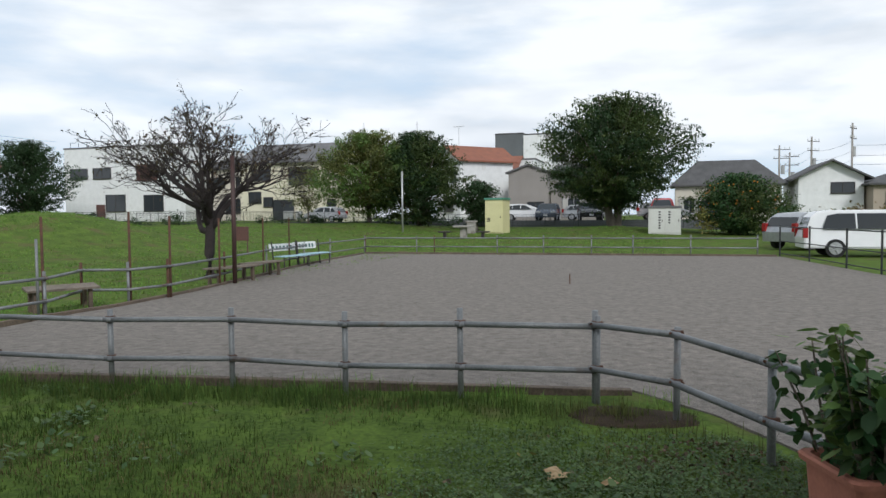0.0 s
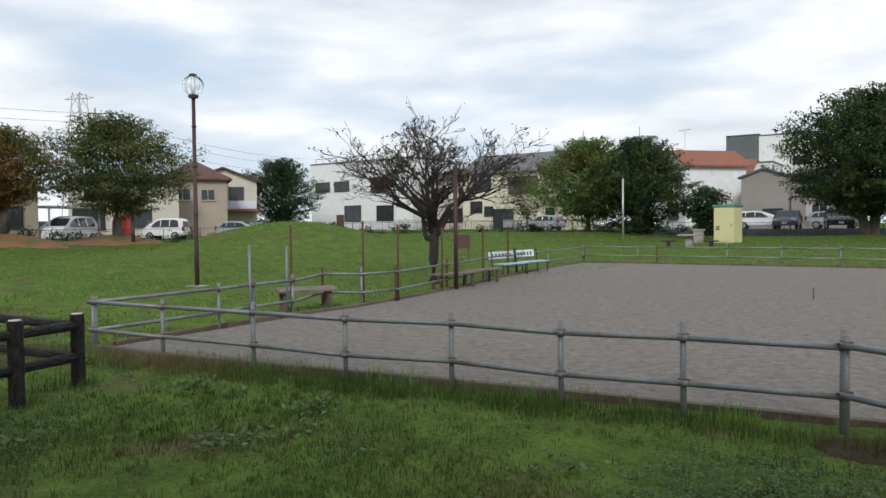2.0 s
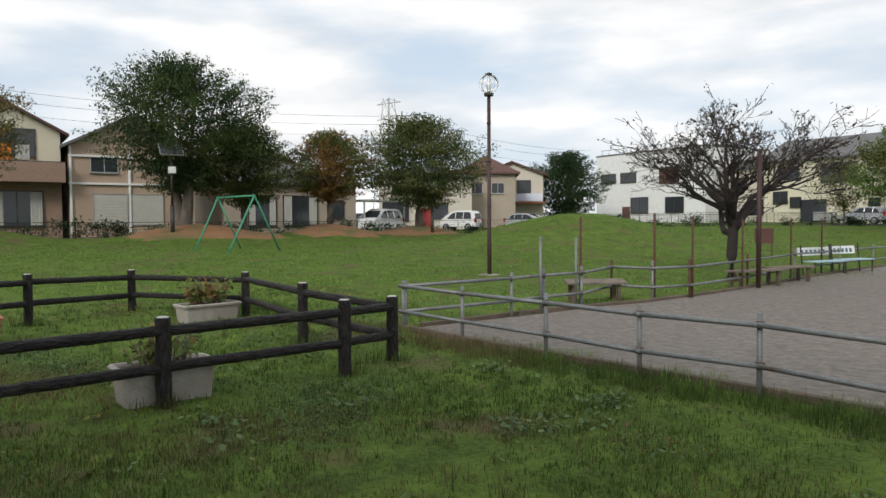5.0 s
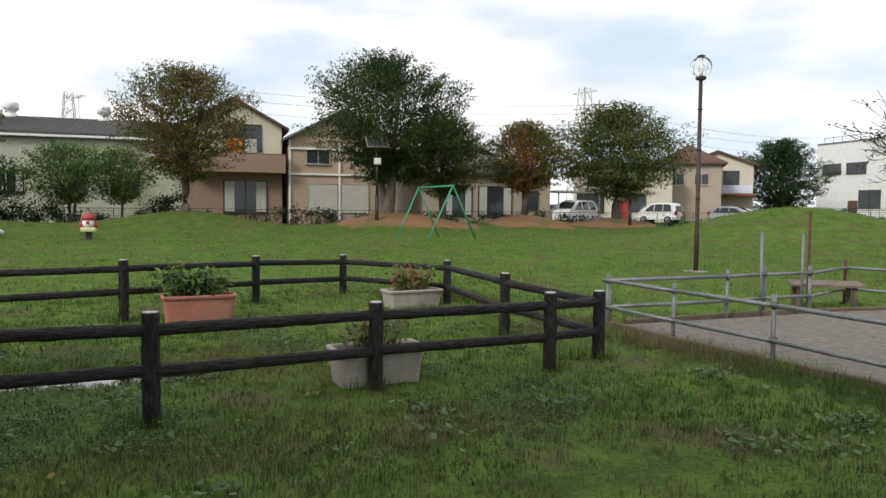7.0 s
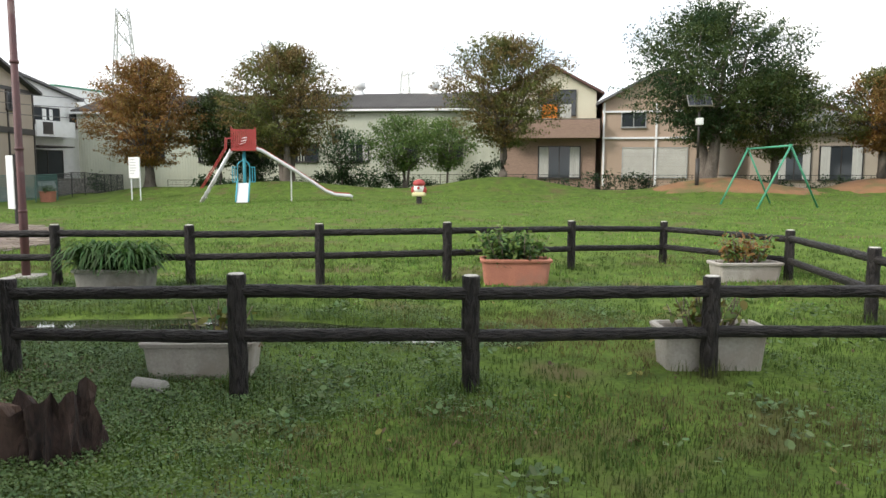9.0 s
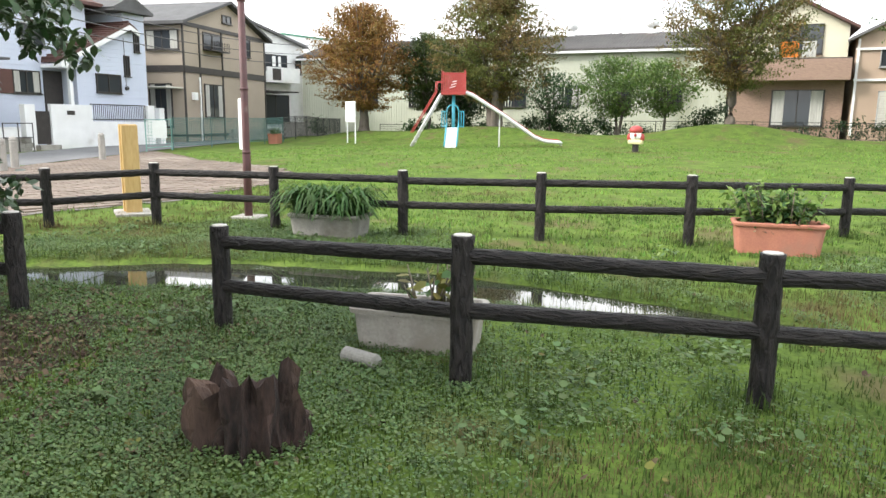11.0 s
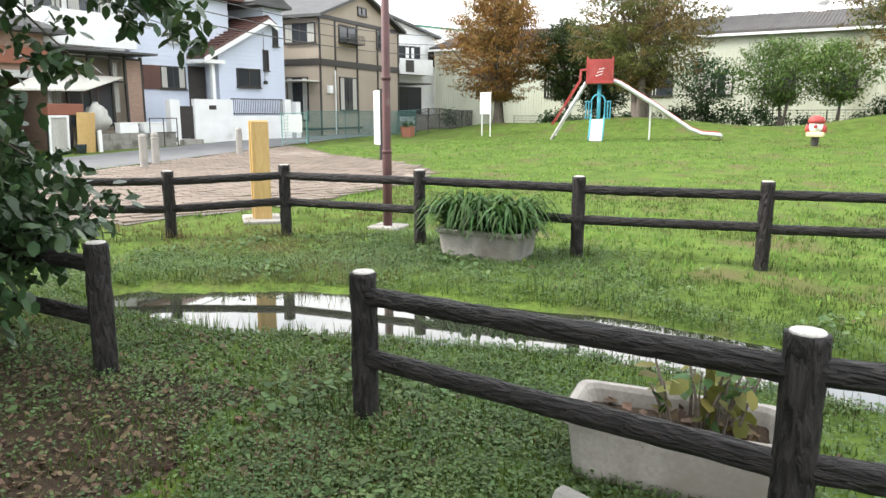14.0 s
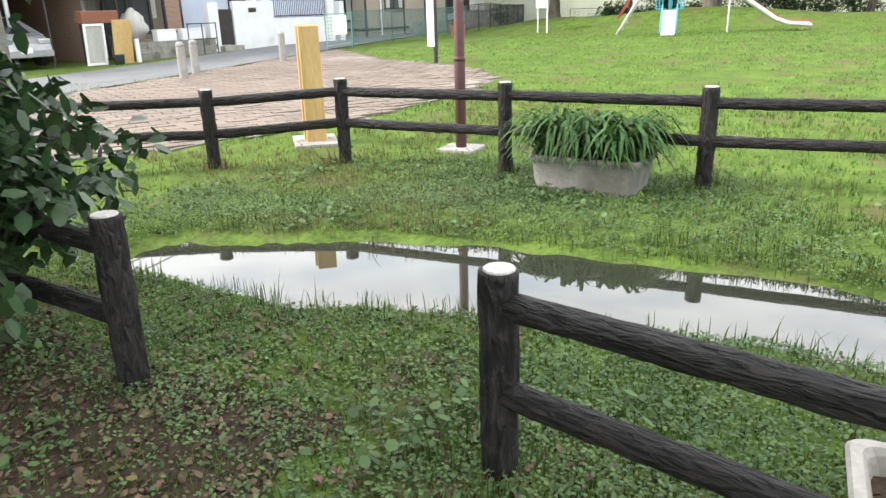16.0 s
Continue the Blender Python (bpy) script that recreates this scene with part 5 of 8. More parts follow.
# ---- vehicles ----
def car(x, y, z, rz, paint, label, L=4.2, W=1.7, H=1.5, kind="car", group="parked cars"):
    """Rear at local x = 0, front at x = L, left side at +y."""
    ob = thing(kind, x, y, z, rz, label, kind, group)
    if kind == "van":
        prof = [(0.0, 0.34), (-0.02, 0.75), (0.06, 1.0), (0.2, 1.5), (0.42, 1.7), (0.8, 1.76), (2.6, 1.76), (3.2, 1.6), (3.85, 1.1), (4.45, 0.96), (4.68, 0.75), (4.7, 0.34)]
        glass = [(0.55, 1.1), (0.7, 1.56), (1.0, 1.63), (2.6, 1.63), (3.05, 1.52), (3.62, 1.12), (3.5, 1.06), (0.6, 1.06)]
        cuts = (1.55, 2.55)
    else:
        prof = [(0.0, 0.32), (-0.02, 0.7), (0.06, 0.92), (0.35, 1.3), (0.7, 1.46), (1.5, 1.5), (2.3, 1.44), (3.05, 0.98), (3.85, 0.86), (4.15, 0.68), (4.2, 0.32)]
        glass = [(0.45, 1.0), (0.72, 1.33), (1.5, 1.4), (2.2, 1.36), (2.8, 1.0)]
        cuts = (1.0, 1.75)
    sx, sz = L / (4.7 if kind == "van" else 4.2), H / (1.76 if kind == "van" else 1.5)
    prof = [(a * sx, b * sz) for a, b in prof]
    glass = [(a * sx, b * sz) for a, b in glass]
    belt = 0.98 * sz

    def half(zz):
        return W / 2 - max(0, zz - belt) * 0.28

    bm = B()
    lo = [bm.verts.new((a, -half(b), b)) for a, b in prof]
    hi = [bm.verts.new((a, half(b), b)) for a, b in prof]
    bm.faces.new(lo[::-1])
    bm.faces.new(hi)
    for i in range(len(prof)):
        j = (i + 1) % len(prof)
        bm.faces.new((lo[i], lo[j], hi[j], hi[i]))
    bmesh.ops.triangulate(bm, faces=[f for f in bm.faces if len(f.verts) > 4])
    rim_edges = [e for e in bm.edges if (e.verts[0].co.y > 0) == (e.verts[1].co.y > 0) and len(e.link_faces) == 2 and any(len(f.verts) == 4 for f in e.link_faces)]
    bmesh.ops.bevel(bm, geom=rim_edges, offset=0.05, segments=2, affect="EDGES")
    body = part("body", bm, M[paint], ob)
    for s in (-1, 1):
        bm = B()
        vs = [bm.verts.new((a, s * (half(b) + 0.006), b)) for a, b in glass]
        f = bm.faces.new(vs if s > 0 else vs[::-1])
        ex = bmesh.ops.extrude_face_region(bm, geom=[f])
        for v in [g for g in ex["geom"] if isinstance(g, bmesh.types.BMVert)]:
            v.co.y += s * 0.006
        part("side_window", bm, M["car_glass"], body)
        for c in cuts:
            bm = B()
            rod(bm, (c * sx, s * (half(belt) + 0.012), belt + 0.08), (c * sx, s * (half(H * 0.93) + 0.012), H * 0.93), 0.028, seg=6)
            part("pillar", bm, M[paint], body)
    for (a0, b0), (a1, b1), nm in ((prof[2], prof[3], "rear_window"), (prof[-5 if kind == "van" else -5], prof[-4], "windscreen")):
        bm = B()
        w0, w1 = half(b0) - 0.1, half(b1) - 0.1
        n = Vector((-(b1 - b0), 0, (a1 - a0))).normalized() * 0.008
        q = [(a0, -w0, b0), (a0, w0, b0), (a1, w1, b1), (a1, -w1, b1)]
        up = [Vector(p) + n for p in q]
        vs = [bm.verts.new(p) for p in up] + [bm.verts.new(Vector(p) - n * 2) for p in q]
        for f in ((0, 1, 2, 3), (7, 6, 5, 4), (0, 4, 5, 1), (1, 5, 6, 2), (2, 6, 7, 3), (3, 7, 4, 0)):
            bm.faces.new([vs[i] for i in f])
        part(nm, bm, M["car_glass"], body)
    for wx_ in (0.2 * L, 0.8 * L):
        for s in (-1, 1):
            bm = B()
            yy = s * (W / 2 - 0.1)
            rod(bm, (wx_, yy - 0.1, 0.31), (wx_, yy + 0.11 * (1 if s > 0 else 0.5), 0.31), 0.31, seg=24)
            wheel = part("wheel", bm, M["tyre"], ob, smooth=False)
            bm = B()
            for k in range(5):
                a = 2 * math.pi * k / 5
                rod(bm, (wx_, s * (W / 2 + 0.022), 0.31), (wx_ + 0.2 * math.cos(a), s * (W / 2 + 0.018), 0.31 + 0.2 * math.sin(a)), 0.04, seg=6)
            rod(bm, (wx_, s * (W / 2 - 0.02), 0.31), (wx_, s * (W / 2 + 0.014), 0.31), 0.21, seg=20)
            part("rim", bm, M["rim"], wheel)
    for s in (-1, 1):
        bm = B()
        box(bm, 0.04, s * (W / 2 - 0.12), 0.72 * sz, 0.16, 0.2, 0.34, 0, 0.02)
        part("tail_light", bm, M["light_red"], ob)
        bm = B()
        box(bm, L - 0.12, s * (W / 2 - 0.25), 0.66 * sz, 0.18, 0.36, 0.16, 0, 0.03)
        part("headlight", bm, M["rim"], ob)
    bm = B()
    box(bm, L + 0.0, 0, 0.3, 0.06, W * 0.9, 0.22, 0, 0.02)
    part("bumper", bm, M[paint], ob)
    bm = B()
    box(bm, L + 0.035, 0, 0.42, 0.02, 0.33, 0.16)
    part("number_plate", bm, M["board_white"], ob)
    return ob


car(4.75, 28.0, 0.0, 0, "car_white", "white minivan parked beside the court with dark windows", 4.75, 1.8, 1.6, "van")
car(4.6, 31.6, 0.05, 40, "car_silver", "silver hatchback parked behind the white minivan", 4.0, 1.7, 1.5)
CP = 1.05
car(-12.9, 59, CP, -100, "car_white", "white minivan parked beyond the park fence", 4.5, 1.75, 1.75, "van")
car(-13.4, 63, CP, 5, "car_white", "white hatchback parked side-on in the car park", 4.0, 1.7, 1.5)
car(-9.2, 63.5, CP, -88, "car_navy", "dark blue hatchback parked nose-on in the car park", 4.0, 1.72, 1.5)
car(-8.2, 64.5, CP, 0, "car_silver", "silver saloon parked in the car park", 4.0, 1.7, 1.4)
car(-5.9, 62.5, CP, -80, "car_black", "black car parked nose-on in the car park", 4.0, 1.75, 1.5)
car(-1.8, 63, CP, 5, "car_silver", "silver car half hidden behind the large tree", 4.1, 1.7, 1.5)
car(0.3, 61.5, CP, -92, "car_red", "red car parked behind the white shed", 4.2, 1.75, 1.75, "van")
car(4.0, 62.5, CP, -90, "car_navy", "dark blue car parked beyond the white shed", 4.2, 1.75, 1.55)
car(-29.2, 63.5, CP, 175, "car_silver", "silver car parked beside the cream house", 4.0, 1.7, 1.5)
car(-50.4, 28.6, 0.72, -60, "car_white", "white van parked beyond the west fence", 4.5, 1.75, 1.8, "van")
car(-48.5, 35.6, 0.72, -150, "car_white", "small white truck cab parked beyond the fence", 3.4, 1.5, 1.7, "van")
car(-48.7, 38.8, 0.72, 30, "car_silver", "silver car behind the grassy mound", 4.0, 1.7, 1.45)
car(-53.5, 26.8, 0.72, -30, "car_navy", "blue grey car under the carport", 4.0, 1.7, 1.5)
draped("car_park", [[(x_, y_) for x_ in np.arange(-30, 8, 2.0)] for y_ in np.arange(58.3, 67.6, 1.5)], M["asphalt"], "grey asphalt car park beyond the fence", "car park", 0.45)


car(-14.4, -29.6, 0.1, 90, "car_silver", "silver four-wheel-drive parked inside the open garage")


# ---- trees ----
def leaf_mesh(name, centres, size, material, rnd, per=None, droop=0.4, spread=0.45, flat=0.7, full=False):
    """Leaves: small folded quads scattered about the centres."""
    vs, fs = [], []
    for cx, cy, cz, n, sp in centres:
        for _ in range(n):
            px, py, pz = cx + rnd.gauss(0, sp), cy + rnd.gauss(0, sp), cz + rnd.gauss(0, sp * flat)
            a, tilt = rnd.uniform(0, 6.283), rnd.gauss(-droop, 0.55)
            s = size * rnd.uniform(0.6, 1.35)
            ux, uy, uz = math.cos(a) * math.cos(tilt), math.sin(a) * math.cos(tilt), math.sin(tilt)
            wx, wy = -math.sin(a), math.cos(a)
            roll = rnd.uniform(-0.7, 0.7)
            wz = math.sin(roll)
            wx, wy = wx * math.cos(roll), wy * math.cos(roll)
            b = len(vs)
            hw = s * 0.32
            if full:
                vs.append((px, py, pz))
                for f, k in ((0.28, 0.85), (0.68, 0.8), (1.0, 0), (0.68, -0.8), (0.28, -0.85)):
                    vs.append((px + ux * s * f + wx * hw * k * 1.1, py + uy * s * f + wy * hw * k * 1.1, pz + uz * s * f + wz * hw * k - s * 0.14 * f * f))
                fs.append((b, b + 1, b + 2, b + 3, b + 4, b + 5))
                continue
            vs += [(px, py, pz), (px + ux * s * 0.5 + wx * hw, py + uy * s * 0.5 + wy * hw, pz + uz * s * 0.5 + wz * hw), (px + ux * s, py + uy * s, pz + uz * s - s * 0.12), (px + ux * s * 0.5 - wx * hw, py + uy * s * 0.5 - wy * hw, pz + uz * s * 0.5 - wz * hw)]
            fs.append((b, b + 1, b + 2, b + 3))
    me = bpy.data.meshes.new(name)
    me.from_pydata(vs, [], fs)
    me.materials.append(material)
    return me


def tree(x, y, height, width, label, leaf="leaf_green", alt=None, clear=1.6, trunk=0.2, leaves=9000, size=0.2, seed=1, top=0.55, stems=1, bark="bark", z=None, name="tree", depth=None, group="park trees", sparse=1.0, lean=0.0):
    """A trunk that forks into limbs, and a crown of leaf clumps with an uneven outline. top: where the crown is widest, 0 to 1."""
    rnd = random.Random(seed)
    z = land(x, y) if z is None else z
    ob = thing(name, x, y, z, 0, label, "tree", group)
    width *= 1.12
    R, D = width / 2, (depth or width) / 2
    ch = (height - clear) * 0.93
    centres, tips = [], []
    for i in range(int(150 * sparse)):
        h = rnd.random() ** 0.85
        prof = math.sin(math.pi * min(1, h / top) / 2) ** 0.7 if h < top else math.cos(math.pi / 2 * (h - top) / (1.04 - top)) ** 0.75
        a = rnd.uniform(0, 6.283)
        lump = 1 + 0.2 * noise.noise(Vector((math.cos(a) * 1.6 + seed, math.sin(a) * 1.6, h * 3))) + rnd.gauss(0, 0.05)
        rr = (0.35 + 0.65 * rnd.random() ** 0.55) * prof * lump
        c = (R * rr * math.cos(a) + lean * h, D * rr * math.sin(a), clear + ch * h * (1 + 0.05 * rnd.gauss(0, 1)))
        centres.append(c)
    bm = B()
    base = []
    for s in range(stems):
        a = 6.283 * s / stems + rnd.random()
        o = 0.0 if stems == 1 else 0.22
        p0 = (o * math.cos(a), o * math.sin(a), -0.3)
        p1 = (o * 1.6 * math.cos(a) + rnd.gauss(0, 0.05), o * 1.6 * math.sin(a) + rnd.gauss(0, 0.05), clear * 0.55)
        p2 = (o * 2.6 * math.cos(a) + rnd.gauss(0, 0.08) + lean * 0.1, o * 2.6 * math.sin(a) + rnd.gauss(0, 0.08), clear * 1.25)
        tube(bm, [(p0[0], p0[1], -0.3), (p0[0], p0[1], 0.15), p1, p2], [trunk * 1.6, trunk * 1.12, trunk * 0.92, trunk * 0.72], 10, 0.05, rnd)
        base.append(p2)
    part("trunk", bm, M[bark], ob, smooth=True)
    far = sorted(centres, key=lambda c: rnd.random())
    twigs = B()
    for i, c in enumerate(far[:40]):
        bm = B() if i < 9 else twigs
        p = Vector(base[i % len(base)])
        q = Vector(c)
        mid = p.lerp(q, 0.5) + Vector((rnd.gauss(0, 0.15), rnd.gauss(0, 0.15), 0.12 * ch * rnd.uniform(-0.2, 1)))
        r = trunk * (0.42 if i < 8 else 0.2)
        tube(bm, [p - Vector((0, 0, 0.15)), p.lerp(mid, 0.5), mid, q], [r, r * 0.8, r * 0.55, 0.015], 6)
        if i < 9:
            part("limb", bm, M[bark], ob, smooth=True)
    tw = part("twig", twigs, M[bark], ob, smooth=True)
    tw["kind"] = "stuff"
    size *= 0.68
    main = []
    sprays = int(900 * sparse)
    per = max(1, int(4.8 * leaves / (sprays * 5)))
    made = 0
    while made < sprays:  # each a flat shoot that reaches out and up past the outline
        h = rnd.random() ** 0.8
        prof = math.sin(math.pi * min(1, (h + 0.07) / top) / 2) ** 0.7 if h < top else math.cos(math.pi / 2 * (h - top) / (1.06 - top)) ** 0.72
        a = rnd.uniform(0, 6.283)
        lump = 1 + 0.3 * noise.noise(Vector((math.cos(a) * 2.3 + seed, math.sin(a) * 2.3, h * 4.5)))
        end = prof * lump * (rnd.uniform(0.95, 1.16) if made % 4 == 0 else rnd.uniform(0.35, 0.98))
        x_, y_, z_ = R * end * math.cos(a) + lean * h, D * end * math.sin(a), clear + ch * h
        if noise.noise(Vector((x_ * 0.75 + seed, y_ * 0.75, z_ * 1.15))) > 0.3:
            continue
        made += 1
        up = 0.15 + 1.1 * h * h + rnd.gauss(0, 0.15)
        d_ = Vector((math.cos(a) + rnd.gauss(0, 0.3), math.sin(a) + rnd.gauss(0, 0.3), up)).normalized() * width * rnd.uniform(0.09, 0.19)
        for k in range(5):
            f = k / 4
            main.append((x_ - d_.x * (1 - f), y_ - d_.y * (1 - f), z_ - d_.z * (1 - f) - 0.02 * width * f * f * (1 - h), max(1, int(per * (1.3 - 0.15 * k))), width * (0.03 - 0.0045 * k)))
    if alt:
        first = [noise.noise(Vector((c[0] * 0.55 + seed, c[1] * 0.55, c[2] * 0.55))) < 0.02 for c in main]
        cut = [c for c, k in zip(main, first) if k]
        rest = [c for c, k in zip(main, first) if not k]
    else:
        cut, rest = main, []
    o = new("crown", leaf_mesh("crown", cut, size, M[leaf], rnd, flat=0.42))
    o.parent = ob
    if rest:
        o = new("crown", leaf_mesh("crown", rest, size, M[alt], rnd, flat=0.42))
        o.parent = ob
    return ob


tree(-38, -1.0, 7.6, 5.9, "brownish green zelkova on a grassy mound", "leaf_olive", "leaf_brown", 1.7, 0.22, 9000, 0.17, 11, 0.62)
tree(-38, 9.2, 9.1, 7.6, "tall dark green zelkova beside a solar lamp", "leaf_green", "leaf_dark", 1.9, 0.3, 14000, 0.18, 12, 0.6, stems=2)
tree(-38.6, 12.6, 6.4, 5.4, "green and brown zelkova on a bare earth mound", "leaf_green", "leaf_olive", 1.6, 0.2, 8000, 0.17, 13, 0.5)
tree(-38, 17.4, 5.7, 4.6, "orange-brown autumn zelkova on an earth mound", "leaf_orange", "leaf_olive", 1.5, 0.22, 7500, 0.16, 14, 0.5)
tree(-38, 23.4, 7.3, 7.4, "broad green zelkova on an orange earth mound", "leaf_green", "leaf_olive", 1.5, 0.26, 12000, 0.18, 15, 0.5)
tree(-38, -12.5, 7.7, 5.9, "rounded brownish green zelkova behind the slide", "leaf_olive", "leaf_brown", 1.5, 0.22, 11000, 0.17, 16, 0.52, stems=3)
tree(-38, -20.3, 7.4, 5.6, "red and orange autumn tree near the road fence", "leaf_red", "leaf_orange", 1.3, 0.28, 11000, 0.17, 17, 0.5)
tree(-40, -17.2, 6.2, 3.6, "slim dark green tree behind the slide", "leaf_green", None, 1.6, 0.12, 5000, 0.17, 18, 0.6)
tree(-41, -15.5, 5.4, 3.4, "dense dark evergreen tree beside the workshop", "leaf_dark", None, 0.7, 0.12, 5000, 0.17, 19, 0.5)
tree(-41.5, -6.8, 4.6, 4.4, "fresh green small tree before the workshop wall", "leaf_fresh", None, 1.2, 0.08, 3200, 0.18, 20, 0.6, stems=2)
tree(-41.5, -4.3, 4.4, 3.4, "fresh green sapling before the workshop wall", "leaf_fresh", None, 1.2, 0.07, 2400, 0.18, 21, 0.6)
tree(-42, -10.5, 3.9, 3.0, "thin grey sparse sapling by the workshop", "leaf_shrub", None, 0.8, 0.06, 900, 0.18, 22, 0.6)
# north side
tree(-20.8, 50, 7.4, 7.6, "bushy yellow-green tree behind the court", "leaf_olive", "leaf_fresh", 0.9, 0.16, 12000, 0.22, 31, 0.5)
tree(-17.0, 50.5, 7.5, 6.6, "dense dark green tree behind the court", "leaf_dark", "leaf_green", 0.5, 0.2, 13000, 0.22, 32, 0.45)
tree(-2.9, 50, 9.4, 9.4, "large dark green zelkova behind the court", "leaf_green", "leaf_dark", 1.5, 0.3, 17000, 0.24, 33, 0.52, stems=2)
citrus = tree(4.6, 47, 4.0, 5.4, "round citrus tree with orange fruit", "leaf_green", "leaf_shrub", 0.3, 0.12, 7500, 0.2, 34, 0.45, name="citrus_tree")
rnd = random.Random(8)
for k in range(46):
    a, h = rnd.uniform(3.4, 6.0), rnd.uniform(0.9, 3.2)
    rr = 2.35 * math.sin(math.pi * min(1, h / 3.9)) ** 0.6
    bm = B()
    bmesh.ops.create_icosphere(bm, subdivisions=1, radius=0.055)
    o = part("orange", bm, M["orange_fruit"], citrus)
    o.matrix_basis = pose(rr * math.cos(a), rr * math.sin(a), h)
tree(-12.3, 49, 3.7, 2.6, "small dark palm-like tree beside the yellow shed", "leaf_dark", None, 0.7, 0.12, 2500, 0.25, 35, 0.7)
tree(-28.5, 55, 5.2, 4.4, "thin grey-green sapling before the cream house", "leaf_olive", None, 1.2, 0.08, 1500, 0.22, 36, 0.6)
tree(-62, 58, 9.0, 8.2, "dark green pine beside the white building", "leaf_dark", None, 0.8, 0.25, 9000, 0.28, 37, 0.45, name="pine_tree")


# ---- bare tree by the court ----
def bare_tree(x, y):
    rnd = random.Random(77)
    ob = thing("bare_tree", x, y, land(x, y), 0, "dark gnarled tree, nearly bare, with a few withered leaves", "tree", "park trees")
    limbs, tips = [], []
    fine = B()

    def grow(p, d, length, r, level):
        pts, rad = [p.copy()], [r]
        q, dd = p.copy(), d.normalized()
        steps = 5 if level < 2 else 4
        for k in range(steps):
            dd = (dd + Vector((rnd.gauss(0, 0.17), rnd.gauss(0, 0.17), rnd.gauss(0.03, 0.13)))).normalized()
            q = q + dd * length / steps
            pts.append(q.copy())
            rad.append(r * (1 - 0.55 * (k + 1) / steps))
        if level == 1:
            bm = B()
            tube(bm, pts, rad, 8, 0.06, rnd)
            part("limb", bm, M["bark_dark"], ob, smooth=True)
        else:
            tube(fine, pts, [max(v, 0.0065) for v in rad], 5 if level < 4 else 3)
        if level >= 5:
            tips.append(q)
            return
        n = (0, 5, 4, 4, 3)[level]
        for k in range(n):
            i = rnd.randint(2, steps) if k else steps
            out = Vector((pts[i].x, pts[i].y, 0))
            out = out.normalized() * 0.5 if out.length > 0.1 else Vector((0, 0, 0))
            nd = (dd + Vector((rnd.gauss(0, 0.6), rnd.gauss(0, 0.6), rnd.gauss(0.12, 0.42))) + out * 0.6).normalized()
            grow(pts[i], nd, length * rnd.uniform(0.5, 0.74), rad[i] * 0.72, level + 1)

    bm = B()
    tube(bm, [(0, 0, -0.3), (0, 0, 0.05), (-0.03, 0.02, 0.6), (0.02, 0, 1.2), (0.05, 0, 1.7)], [0.22, 0.15, 0.125, 0.12, 0.11], 12, 0.06, rnd)
    part("trunk", bm, M["bark_dark"], ob, smooth=True)
    for k, (ax, ay, az) in enumerate(((-1.15, 0.2, 0.55), (0.85, 0.3, 0.8), (-0.35, -0.8, 0.9), (0.3, 0.8, 1.0), (-0.75, 0.5, 1.15), (0.6, -0.7, 0.75), (0.0, 0.1, 1.6), (-0.9, -0.4, 0.35), (-1.5, 0.15, 0.05))):
        grow(Vector((0.03, 0, 1.15 + 0.07 * k)), Vector((ax, ay, az)), (1.2 if k == 6 else 1.6 if k > 7 else 1.5), 0.09, 1)
    tw = part("twig", fine, M["bark_dark"], ob, smooth=True)
    tw["kind"] = "stuff"
    cent = [(t.x, t.y, t.z, rnd.choice((0, 0, 1, 1, 1)) + (2 if t.z > 2.6 and rnd.random() < 0.35 else 0), 0.05) for t in tips]
    o = new("withered_leaf", leaf_mesh("withered_leaf", cent, 0.085, M["leaf_sparse"], rnd))
    o.parent = ob
    o["kind"] = "stuff"


bare_tree(-10.7, 15.7)


